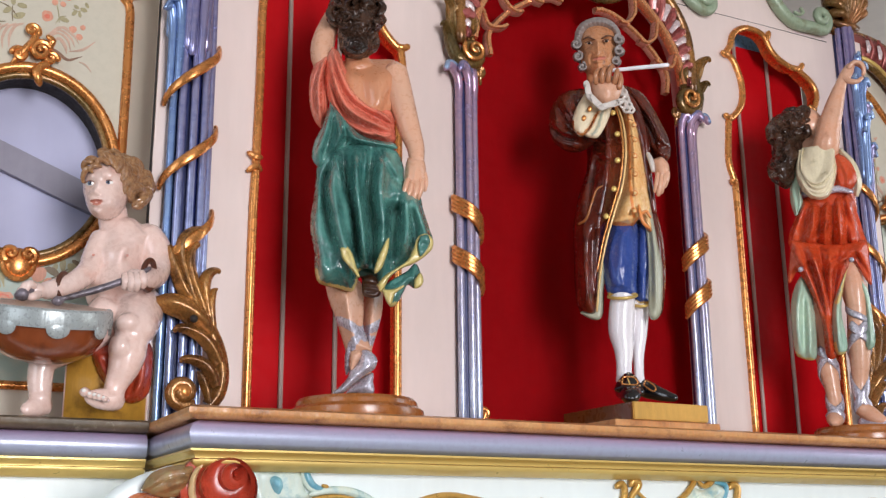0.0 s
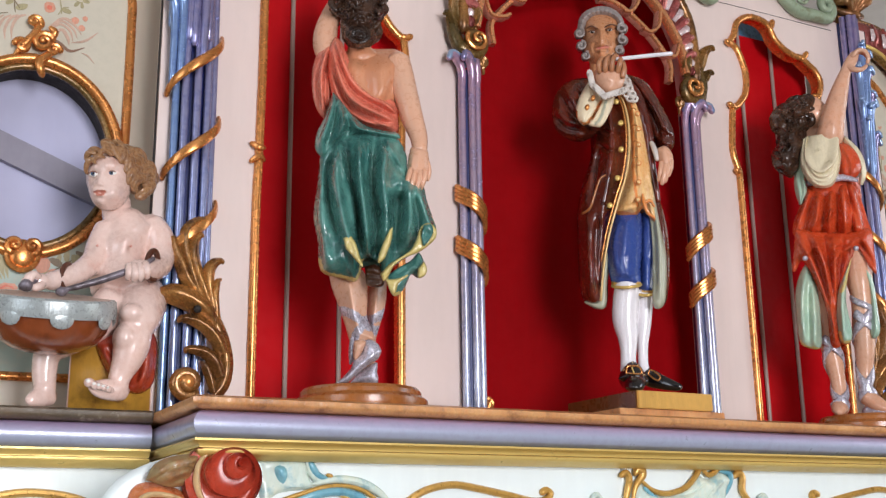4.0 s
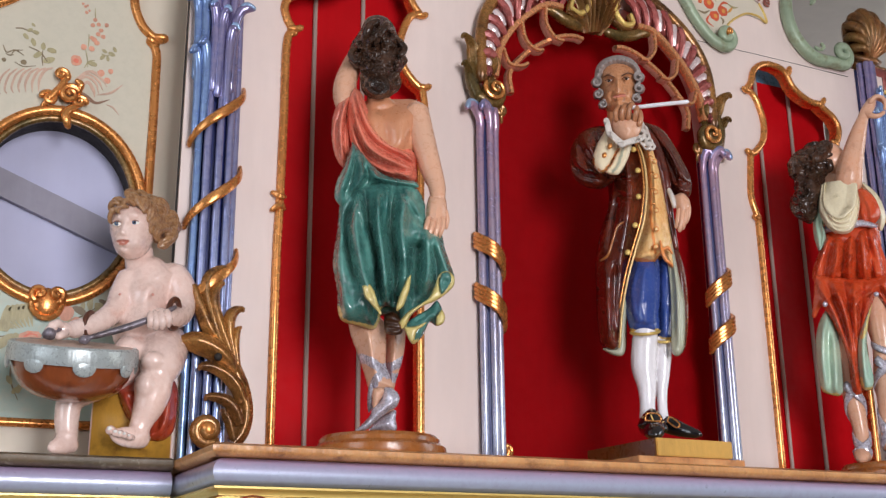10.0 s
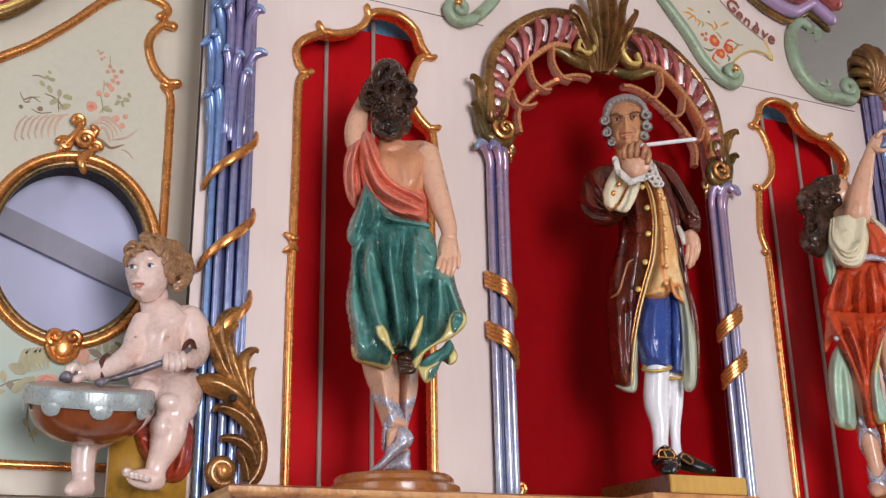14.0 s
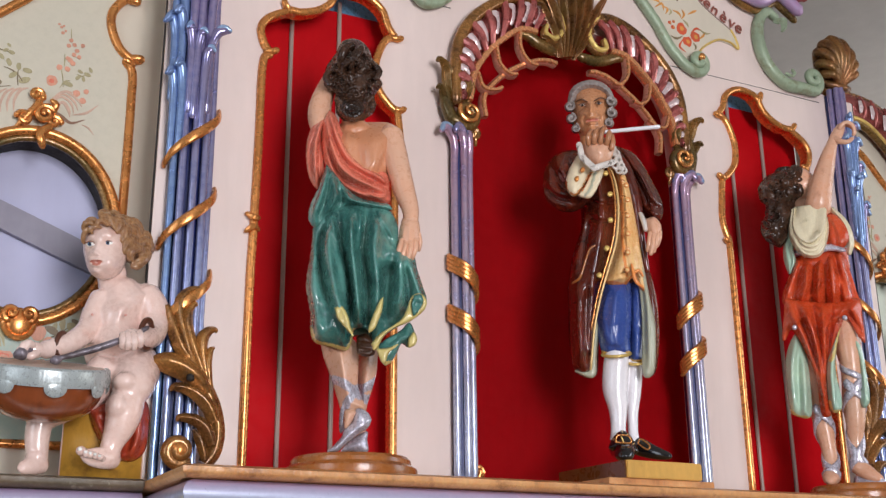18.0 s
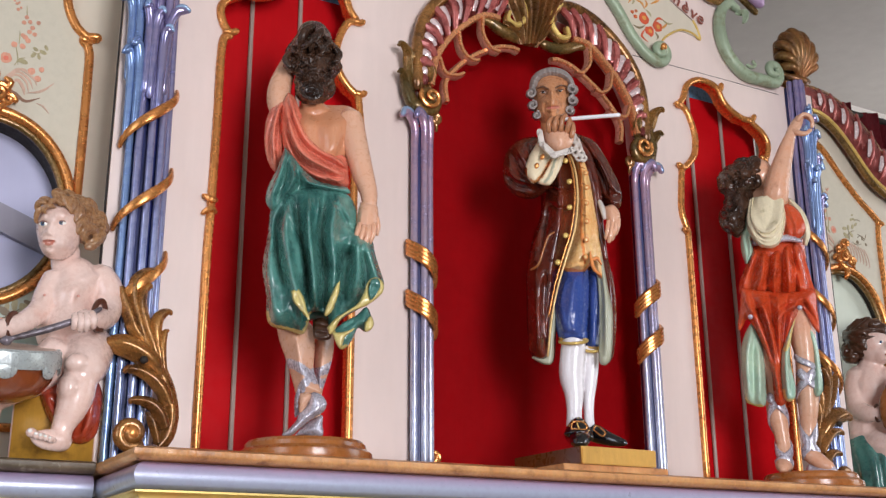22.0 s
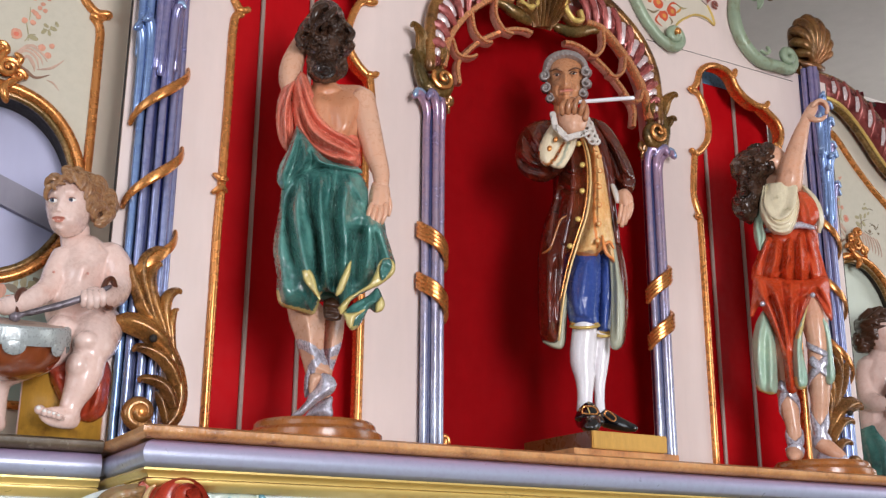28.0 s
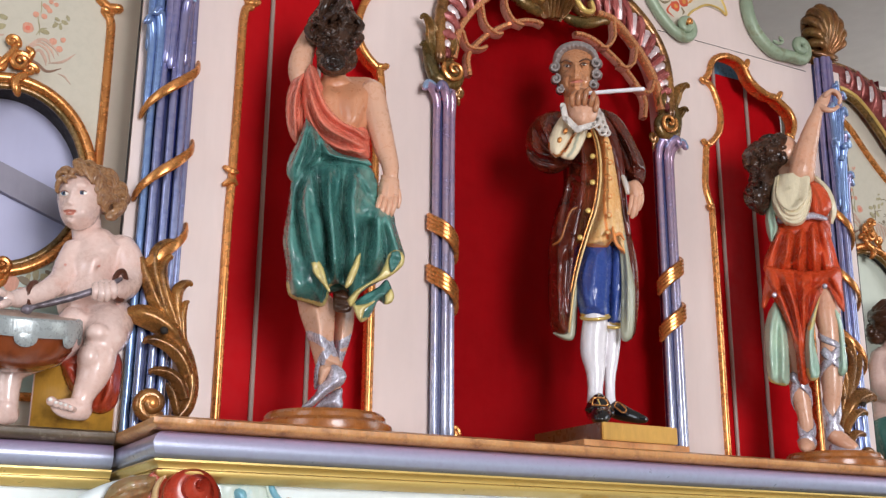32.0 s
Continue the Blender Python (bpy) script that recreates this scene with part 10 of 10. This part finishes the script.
# head: carved face with full cheeks in front of the skull
f.ball(sk, (0.0506, 0.0040, 2.1319), (0.0369, 0.036, 0.0474))
f.relief(sk, [(0.0197, 2.1588), (0.0158, 2.1418), (0.0157, 2.1215), (0.0190, 2.1034), (0.0266, 2.0876), (0.0379, 2.0785), (0.0505, 2.0768), (0.0653, 2.0815), (0.0769, 2.0935), (0.0826, 2.1142), (0.0814, 2.1420), (0.0737, 2.1601), (0.0567, 2.1698), (0.0350, 2.1696)], -0.024, 0.027, 0.0263, step=0.0016, crisp=0.1, chisel=False,
         ridges=[(0.0045, 0.0044, [(0.0366, 2.1381), (0.0347, 2.1286), (0.0319, 2.1192)]), (-0.004, 0.0018, [(0.0262, 2.1026), (0.0349, 2.1043), (0.0456, 2.1051)]), (0.004, 0.0026, [(0.0285, 2.1069), (0.0346, 2.1088), (0.0426, 2.1086)]), (0.0045, 0.0028, [(0.0309, 2.0989), (0.0363, 2.0989), (0.0424, 2.1003)]), (0.0035, 0.0044, [(0.0185, 2.1420), (0.0218, 2.1451), (0.0281, 2.1438)]), (0.0035, 0.0044, [(0.0386, 2.1466), (0.0491, 2.1513), (0.0601, 2.1485)])],
         bumps=[(-0.006, (0.0070, 0.0053), (0.0236, 2.1332)), (-0.006, (0.0088, 0.0053), (0.0520, 2.1366)), (0.006, 0.0044, (0.0319, 2.1192)), (0.004, 0.0032, (0.0263, 2.1168)), (0.004, 0.0032, (0.0384, 2.1169)), (0.006, 0.0097, (0.0251, 2.1048)), (0.008, 0.0158, (0.0599, 2.1049)), (0.009, 0.0070, (0.0371, 2.0884)), (-0.004, 0.0044, (0.0366, 2.0948)), (0.003, 0.0123, (0.0395, 2.1588))],
         bands=[("lip", 0.0023, [(0.0287, 2.1042), (0.0348, 2.1056), (0.0429, 2.1054)]), ("lip", 0.0019, [(0.0317, 2.0999), (0.0361, 2.1002), (0.0414, 2.1016)])])
for e, rx in (((0.0243, -0.0430, 2.1322), 0.0066), ((0.0522, -0.0435, 2.1356), 0.0082)):
    f.ball("eye_white", e, (rx, 0.0040, 0.0043), (0, 0, -12), soft=False, n=14)
    f.ball("iris", (e[0] - 0.0004, e[1] - 0.0026, e[2] + 0.0008), (0.0037, 0.0018, 0.0038), soft=False, n=12)
    f.ball("shoe", (e[0] - 0.0004, e[1] - 0.0040, e[2] + 0.0010), (0.0018, 0.0009, 0.0020), soft=False, n=8)
    f.limb("lid", [(e[0] - rx * 1.1, e[1] - 0.0004, e[2] + 0.0004, 0.0009), (e[0] - rx * 0.3, e[1] - 0.0034, e[2] + 0.0042, 0.0013), (e[0] + rx * 0.5, e[1] - 0.0030, e[2] + 0.0038, 0.0013), (e[0] + rx * 1.15, e[1], e[2], 0.0008)], soft=False, seg=6, per=3)
f.limb(sk, [(0.0607, 0.0020, 2.0940, 0.0228), (0.0642, 0.0040, 2.0724, 0.0228), (0.0742, 0.0040, 2.0586, 0.0333), (0.0826, 0.0060, 2.0411, 0.0456)])
# tousled curls round the head
f.ball("hair_blond", (0.0655, 0.0160, 2.1481), (0.0421, 0.036, 0.0369))
f.ball("hair_blond", (0.0962, 0.0100, 2.1265), (0.0211, 0.030, 0.0211))
CURLS = ([(0.0271, -0.0400, 2.1575, 0.0035), (0.0184, -0.0400, 2.1549, 0.0061), (0.0129, -0.0340, 2.1451, 0.0061), (0.0129, -0.0280, 2.1350, 0.0044), (0.0175, -0.0260, 2.1326, 0.0026)], [(0.0247, -0.0360, 2.1648, 0.0044), (0.0157, -0.0340, 2.1658, 0.0070), (0.0119, -0.0280, 2.1571, 0.0061), (0.0161, -0.0300, 2.1501, 0.0035)], [(0.0353, -0.0420, 2.1676, 0.0044), (0.0250, -0.0380, 2.1723, 0.0070), (0.0172, -0.0300, 2.1688, 0.0061), (0.0169, -0.0320, 2.1613, 0.0035)], [(0.0394, -0.0460, 2.1605, 0.0035), (0.0286, -0.0460, 2.1614, 0.0061), (0.0229, -0.0440, 2.1544, 0.0053), (0.0269, -0.0440, 2.1491, 0.0026)],
         [(0.0421, -0.0400, 2.1720, 0.0053), (0.0358, -0.0320, 2.1828, 0.0070), (0.0426, -0.0240, 2.1881, 0.0061), (0.0485, -0.0240, 2.1821, 0.0044)], [(0.0499, -0.0460, 2.1653, 0.0044), (0.0403, -0.0440, 2.1719, 0.0070), (0.0326, -0.0440, 2.1674, 0.0053), (0.0341, -0.0460, 2.1600, 0.0035)], [(0.0592, -0.0440, 2.1624, 0.0044), (0.0526, -0.0400, 2.1768, 0.0079), (0.0431, -0.0340, 2.1816, 0.0070), (0.0363, -0.0340, 2.1771, 0.0044)], [(0.0695, -0.0360, 2.1690, 0.0061), (0.0630, -0.0300, 2.1835, 0.0079), (0.0536, -0.0220, 2.1864, 0.0070), (0.0486, -0.0200, 2.1802, 0.0044)],
         [(0.0651, -0.0420, 2.1554, 0.0044), (0.0697, -0.0400, 2.1671, 0.0070), (0.0653, -0.0360, 2.1761, 0.0070), (0.0563, -0.0380, 2.1753, 0.0044)], [(0.0734, -0.0380, 2.1412, 0.0044), (0.0797, -0.0360, 2.1549, 0.0079), (0.0752, -0.0320, 2.1658, 0.0070), (0.0662, -0.0360, 2.1649, 0.0044)], [(0.0784, -0.0340, 2.1230, 0.0044), (0.0827, -0.0340, 2.1383, 0.0079), (0.0912, -0.0260, 2.1466, 0.0070), (0.0954, -0.0240, 2.1394, 0.0044)], [(0.0813, -0.0280, 2.1569, 0.0061), (0.0918, -0.0200, 2.1636, 0.0079), (0.0962, -0.0160, 2.1527, 0.0070), (0.0894, -0.0220, 2.1464, 0.0044)],
         [(0.0784, -0.0220, 2.1717, 0.0070), (0.0891, -0.0140, 2.1747, 0.0079), (0.0989, -0.0080, 2.1661, 0.0070), (0.0979, -0.0080, 2.1547, 0.0044)], [(0.0882, -0.0280, 2.1128, 0.0053), (0.0891, -0.0320, 2.1258, 0.0079), (0.0995, -0.0260, 2.1323, 0.0079), (0.1073, -0.0180, 2.1255, 0.0053), (0.1022, -0.0200, 2.1195, 0.0035)], [(0.0959, -0.0200, 2.1060, 0.0053), (0.1065, -0.0200, 2.1106, 0.0079), (0.1148, -0.0120, 2.1225, 0.0079), (0.1105, -0.0100, 2.1314, 0.0053)], [(0.1009, -0.0200, 2.1381, 0.0061), (0.1114, -0.0120, 2.1446, 0.0079), (0.1195, -0.0060, 2.1341, 0.0070), (0.1166, -0.0060, 2.1226, 0.0044)],
         [(0.1017, -0.0100, 2.1532, 0.0061), (0.1106, -0.0040, 2.1559, 0.0070), (0.1169, 0, 2.1452, 0.0061)], [(0.0926, -0.0220, 2.1020, 0.0044), (0.1016, -0.0180, 2.1028, 0.0061), (0.1101, -0.0120, 2.1109, 0.0053)])
for n, p in enumerate(CURLS):
    if n < 8:
        p = [(u, w, z, r * 0.72) for u, w, z, r in p]
    f.limb("hair_blond", p, seg=10, per=4)
    for off in (-0.8, 0.1):
        f.limb("hair_blond", [(u + off * r * 0.8, w - r * (1.0 - 0.4 * abs(off)), z - off * r * 0.6, r * 0.36) for u, w, z, r in p], seg=6, per=4)
# chest, belly and hips in one carved trunk
f.relief(sk, [(0.0539, 2.0679), (0.0427, 2.0526), (0.0354, 2.0342), (0.0321, 2.0108), (0.0275, 1.9823), (0.0299, 1.9545), (0.0379, 1.9411), (0.0678, 1.9358), (0.1203, 1.9385), (0.1347, 1.9622), (0.1274, 1.9902), (0.1202, 2.0166), (0.1292, 2.0444), (0.1242, 2.0641), (0.1038, 2.0717), (0.0766, 2.0733)], 0.0, 0.048, 0.0351, back=0.9, step=0.003, soft=True,
         ridges=[(-0.002, 0.0070, [(0.0716, 2.0457), (0.0700, 2.0204), (0.0673, 1.9865)]), (-0.0025, 0.0061, [(0.0374, 2.0094), (0.0553, 2.0052), (0.0689, 2.0114)]), (-0.0025, 0.0061, [(0.0814, 2.0105), (0.0993, 2.0081), (0.1149, 2.0163)]), (-0.004, 0.0061, [(0.0347, 1.9583), (0.0596, 1.9510), (0.0854, 1.9576)])],
         bumps=[(0.005, (0.0176, 0.0140), (0.0500, 2.0280)), (0.005, (0.0193, 0.0140), (0.0940, 2.0329)), (0.012, (0.0246, 0.0193), (0.0590, 1.9807)), (0.006, 0.0193, (0.0926, 1.9792)), (-0.003, 0.0035, (0.0544, 1.9734))])
for c in ((0.0375, -0.0500, 2.0208), (0.0886, -0.0540, 2.0234)):
    f.ball("nipple", c, (0.0022, 0.0010, 0.0020), soft=False, n=8)
f.limb(sk, [(0.1172, 0, 2.0599, 0.0211), (0.1314, -0.0060, 2.0391, 0.0228), (0.1366, -0.0140, 2.0159, 0.0202), (0.1343, -0.0340, 1.9959, 0.0184), (0.1224, -0.0640, 1.9880, 0.0158), (0.1116, -0.0840, 1.9890, 0.0132)])
f.limb(sk, [(0.0501, -0.0020, 2.0478, 0.0193), (0.0399, -0.0120, 2.0220, 0.0184), (0.0332, -0.0260, 1.9984, 0.0176), (0.0173, -0.0440, 1.9816, 0.0162), (-0.0039, -0.0580, 1.9698, 0.0149), (-0.0304, -0.0720, 1.9613, 0.0132)])
f.ball(sk, (0.1028, -0.0960, 1.9885), (0.016, 0.014, 0.014))
for k, (a, b, c) in enumerate((((0.1129, -0.1040, 1.9980), (0.1163, -0.1140, 1.9875), (0.1161, -0.1080, 1.9768)), ((0.1041, -0.1060, 1.9957), (0.1068, -0.1160, 1.9833), (0.1067, -0.1100, 1.9727)), ((0.0953, -0.1060, 1.9942), (0.0981, -0.1150, 1.9810), (0.0970, -0.1080, 1.9713)), ((0.0874, -0.1040, 1.9928), (0.0891, -0.1110, 1.9823), (0.0880, -0.1050, 1.9734)))):
    f.limb(sk, [(*a, 0.0052), (*b, 0.0057), (*c, 0.0048)], soft=False, seg=10, per=4)
f.ball(sk, (-0.0471, -0.0800, 1.9603), (0.019, 0.014, 0.013))
for a, b, c in (((-0.0514, -0.0900, 1.9704), (-0.0594, -0.1020, 1.9664), (-0.0617, -0.0980, 1.9560)), ((-0.0543, -0.0920, 1.9650), (-0.0637, -0.1030, 1.9593), (-0.0662, -0.0980, 1.9506)), ((-0.0461, -0.0900, 1.9672), (-0.0531, -0.1000, 1.9702), (-0.0572, -0.1020, 1.9614)), ((-0.0384, -0.0860, 1.9574), (-0.0462, -0.0980, 1.9517), (-0.0529, -0.0980, 1.9513))):
    f.limb(sk, [(*a, 0.0056), (*b, 0.0058), (*c, 0.0046)], soft=False, seg=10, per=4)
# legs: one hangs over the edge, the other stands under the drum
f.limb(sk, [(0.1110, 0.0060, 1.9450, 0.0369), (0.1102, -0.0260, 1.9318, 0.0360), (0.1081, -0.0520, 1.9134, 0.0307), (0.1031, -0.0560, 1.8977, 0.0254), (0.0988, -0.0580, 1.8735, 0.0263), (0.0936, -0.0580, 1.8512, 0.0224), (0.0864, -0.0560, 1.8324, 0.0176), (0.0823, -0.0560, 1.8189, 0.0154), (0.0813, -0.0560, 1.8089, 0.0158)], seg=18)
f.ball(sk, (0.0972, -0.0720, 1.9198), (0.0184, 0.018, 0.0149))
f.ball(sk, (0.0878, -0.0620, 1.8815), (0.0176, 0.030, 0.0228))
f.ball(sk, (0.1286, -0.0040, 1.9215), (0.0158, 0.034, 0.0228))
f.limb(sk, [(0.0884, -0.0500, 1.8058, 0.0158), (0.0748, -0.0640, 1.8054, 0.0162), (0.0578, -0.0760, 1.8065, 0.0140), (0.0458, -0.0820, 1.8086, 0.0097)], flat=0.75)
for c, r in (((0.0386, -0.0900, 1.8150), 0.0068), ((0.0473, -0.0920, 1.8111), 0.0056), ((0.0542, -0.0920, 1.8097), 0.0054), ((0.0611, -0.0910, 1.8082), 0.0050), ((0.0681, -0.0890, 1.8060), 0.0046)):
    f.limb(sk, [(c[0] + 0.006, c[1] + 0.016, c[2] - 0.002, r * 0.9), (c[0] + 0.001, c[1], c[2], r), (c[0], c[1] - 0.005, c[2], r * 0.9)], soft=False, seg=10, per=3)
    f.ball("eye_white", (c[0] - 0.0005, c[1] - 0.0095, c[2] + 0.0025), (r * 0.5, 0.0016, r * 0.4), soft=False, n=8)
f.limb(sk, [(0.0680, -0.0200, 1.9340, 0.0316), (0.0364, -0.0300, 1.8980, 0.0281), (-0.0039, -0.0340, 1.8751, 0.0246), (-0.0238, -0.0340, 1.8551, 0.0193), (-0.0262, -0.0340, 1.8286, 0.0176), (-0.0242, -0.0340, 1.8082, 0.0158), (-0.0250, -0.0380, 1.7992, 0.0167)])
f.limb(sk, [(-0.0164, -0.0320, 1.7946, 0.0149), (-0.0308, -0.0460, 1.7917, 0.0140), (-0.0434, -0.0560, 1.7873, 0.0097)], flat=0.8)
# bracelets and mallets
for c, r in (((0.1237, -0.0700, 1.9952), 0.0225), ((-0.0048, -0.0580, 1.9697), 0.0185)):
    f.limb("brown_strap", [(c[0] + r * math.cos(a) * 0.40, c[1] + r * math.cos(a) * 0.75, c[2] + r * math.sin(a), 0.0042) for a in np.linspace(0, 6.283, 19)], soft=False, seg=8, per=2, flat=1.5)
f.limb("mallet", [(0.1248, -0.0900, 2.0059, 0.0031), (0.1026, -0.0980, 1.9920, 0.0044), (0.0566, -0.1040, 1.9715, 0.0053), (0.0129, -0.1060, 1.9559, 0.0044), (-0.0005, -0.1060, 1.9517, 0.0035), (-0.0086, -0.1060, 1.9478, 0.0070), (-0.0145, -0.1060, 1.9466, 0.0057)], soft=False, seg=10)
f.limb("mallet", [(-0.0375, -0.0800, 1.9660, 0.0044), (-0.0553, -0.0960, 1.9581, 0.0053), (-0.0616, -0.1020, 1.9543, 0.0097), (-0.0664, -0.1040, 1.9523, 0.0079)], soft=False, seg=10)
# the block it sits on, with a red cloth
bmh, i = f.into("ochre_block", False)
box(bmh, 0.008, 0.124, -0.026, 0.085, 0.0, 1.885 - LEDGE, mat=i, bevel=0.002)
f.relief("red_cloth", [(0.0433, 1.8763), (0.0799, 1.8916), (0.1232, 1.8970), (0.1369, 1.8769), (0.1375, 1.8428), (0.1340, 1.8173), (0.1211, 1.8036), (0.1057, 1.8014), (0.0932, 1.8077), (0.0999, 1.8330), (0.0890, 1.8410), (0.0766, 1.8238), (0.0659, 1.8302), (0.0542, 1.8481)], -0.030, 0.022, 0.0158, back=0.4, step=0.003, ridges=[(0.006, 0.0053, [(0.0508, 1.8682), (0.0644, 1.8485), (0.0725, 1.8321)]), (-0.006, 0.0044, [(0.0626, 1.8704), (0.0763, 1.8490), (0.0824, 1.8374)]), (0.006, 0.0061, [(0.1203, 1.8882), (0.1264, 1.8509), (0.1153, 1.8117)]), (-0.005, 0.0044, [(0.1281, 1.8765), (0.1328, 1.8341), (0.1241, 1.8103)]), (-0.005, 0.0044, [(0.1107, 1.8758), (0.1131, 1.8419), (0.1052, 1.8081)])])
f.done("seated_cherub_statue", (HX, HY), "painted wooden cherub statue seated on an ochre block, holding mallets", "statue", group="organ cherubs", turn=-8.7, voxel=0.0022)

M["drum_head"] = paint("worn_drum_skin_paint", lin(198, 178, 164), 0.4, 0.16, scale=36, grime=lin(150, 116, 104), grime_at=0.58)
M["drum_rim"] = paint("pale_silver_rim_paint", lin(176, 184, 184), 0.3, 0.16, metal=0.3, scale=40, grime=lin(120, 122, 122), grime_at=0.62)
M["drum_bowl"] = paint("varnished_copper_brown_bowl", lin(132, 66, 34), 0.22, 0.22, scale=20, coat=0.6, grime=lin(84, 38, 20), grime_at=0.6)
kd = thing("kettledrum", "small carved kettledrum with copper brown bowl and silver scalloped rim", "drum")
R = 0.088


def ring_rows(prof, n=48):
    return [[(a * math.cos(t), a * math.sin(t), z) for t in np.linspace(0, 2 * math.pi, n, False)] for a, z in prof]


bm = bmesh.new()
grid(bm, ring_rows([(R * 0.94, -0.010), (R * 0.95, -0.022), (R * 0.90, -0.040), (R * 0.78, -0.056), (R * 0.58, -0.068), (R * 0.3, -0.075), (R * 0.05, -0.077)]))
part("bowl", bm, "drum_bowl", kd, "copper brown bowl")
bm = bmesh.new()
grid(bm, ring_rows([(R * 0.90, 0.004), (R * 0.97, 0.006), (R * 1.01, 0.003), (R * 1.02, -0.004), (R * 1.03, -0.014), (R * 1.02, -0.020), (R * 0.95, -0.020)]), caps=False)
part("rim", bm, "drum_rim", kd, "pale silver rim")
for k in range(8):
    a = 2 * math.pi * (k + 0.3) / 8
    bm = bmesh.new()
    bmesh.ops.create_uvsphere(bm, u_segments=12, v_segments=8, radius=1, matrix=pose(R * 1.0 * math.cos(a), R * 1.0 * math.sin(a), -0.021, 0, 0, math.degrees(a)) @ Matrix.Diagonal((0.003, 0.0155, 0.0125, 1)))
    part("scallop", bm, "drum_rim", kd)
bm = bmesh.new()
grid(bm, ring_rows([(R * 0.93, 0.003), (R * 0.9, 0.0055), (R * 0.4, 0.006), (R * 0.02, 0.006)]))
part("drum_head", bm, "drum_head", kd, "worn pinkish drum head")
kd.matrix_world = pose(HX - 0.032, HY - 0.062, 1.922, 15, 2, -10)

# ---- second cherub on the far side
GX, GY = 1.0, 0.02
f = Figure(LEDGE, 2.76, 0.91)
f.ball(sk, (-0.030, -0.008, 2.140), (0.040, 0.040, 0.046))
f.ball(sk, (-0.012, -0.020, 2.122), (0.028, 0.028, 0.026))
f.limb(sk, [(-0.002, -0.040, 2.146, 0.004), (0.004, -0.048, 2.136, 0.006)])
for u in (-0.014, 0.012):
    f.ball("eye_white", (u, -0.0415, 2.148), (0.007, 0.004, 0.0042), soft=False, n=10)
    f.ball("iris", (u + 0.001, -0.0445, 2.148), (0.0034, 0.002, 0.0036), soft=False, n=8)
f.limb("lip", [(-0.006, -0.046, 2.118, 0.0018), (0.002, -0.049, 2.1185, 0.0026), (0.010, -0.046, 2.118, 0.0018)], soft=False, seg=6, per=3)
f.ball("hair_brown", (-0.046, 0.006, 2.158), (0.050, 0.042, 0.046))
f.locks("hair_brown", (-0.046, 0.006, 2.158), (0.051, 0.046, 0.048), (-0.3, 0.2, 0.9), 50, 31, 0.0068, 0.8, 0.35, 0.9, 0.1, 1.7)
f.locks("hair_brown", (-0.088, 0.0, 2.130), (0.020, 0.03, 0.024), (0, 0, 1), 22, 32, 0.0062, 0.8, 0.4, 1.2)
f.limb(sk, [(-0.040, 0.0, 2.108, 0.024), (-0.046, 0.0, 2.085, 0.034), (-0.052, 0.004, 2.05, 0.054), (-0.060, 0.004, 2.01, 0.054), (-0.066, 0.004, 1.97, 0.052), (-0.066, 0.0, 1.93, 0.058)], flat=0.85)
f.limb(sk, [(-0.080, -0.004, 2.075, 0.026), (-0.090, -0.016, 2.03, 0.026), (-0.088, -0.030, 1.995, 0.0235), (-0.066, -0.052, 1.982, 0.020), (-0.034, -0.066, 1.982, 0.0155), (-0.02, -0.07, 1.985, 0.016)])
f.limb(sk, [(-0.01, -0.004, 2.07, 0.024), (0.02, -0.02, 2.03, 0.022), (0.03, -0.05, 2.02, 0.018), (0.02, -0.07, 2.03, 0.015)])
f.limb(sk, [(-0.060, 0.0, 1.915, 0.048), (-0.030, -0.030, 1.905, 0.044), (0.01, -0.050, 1.895, 0.036), (0.03, -0.056, 1.86, 0.028), (0.03, -0.05, 1.82, 0.018)])
f.limb("brown_strap", [(-0.042 + 0.018 * math.cos(a) * 0.3, -0.062 + 0.018 * math.cos(a) * 0.6, 1.982 + 0.018 * math.sin(a), 0.004) for a in np.linspace(0, 6.283, 17)], soft=False, seg=8, per=2)
f.drape("teal", [(-0.066, 0.004, 1.935, 0.050, 0.048), (-0.062, 0.0, 1.90, 0.066, 0.062), (-0.050, -0.004, 1.86, 0.076, 0.066), (-0.044, -0.004, 1.81, 0.074, 0.066), (-0.044, -0.004, 1.773, 0.070, 0.064)], 11, (0.04, 0.16), 0.6)
bmh, i = f.into("ochre_block", False)
box(bmh, -0.09, 0.06, -0.03, 0.08, 0.0, 0.10, mat=i)
f.limb("plate_wood", [(0.010, -0.075, 2.06, 0.012), (0.010, -0.085, 2.02, 0.036), (0.012, -0.085, 1.98, 0.044), (0.014, -0.085, 1.94, 0.034), (0.014, -0.085, 1.925, 0.010)], soft=False, flat=0.4)
f.done("seated_cherub_statue", (GX, GY), "painted wooden cherub statue with brown curls and teal cloth", "statue", group="organ cherubs", turn=-51.5)
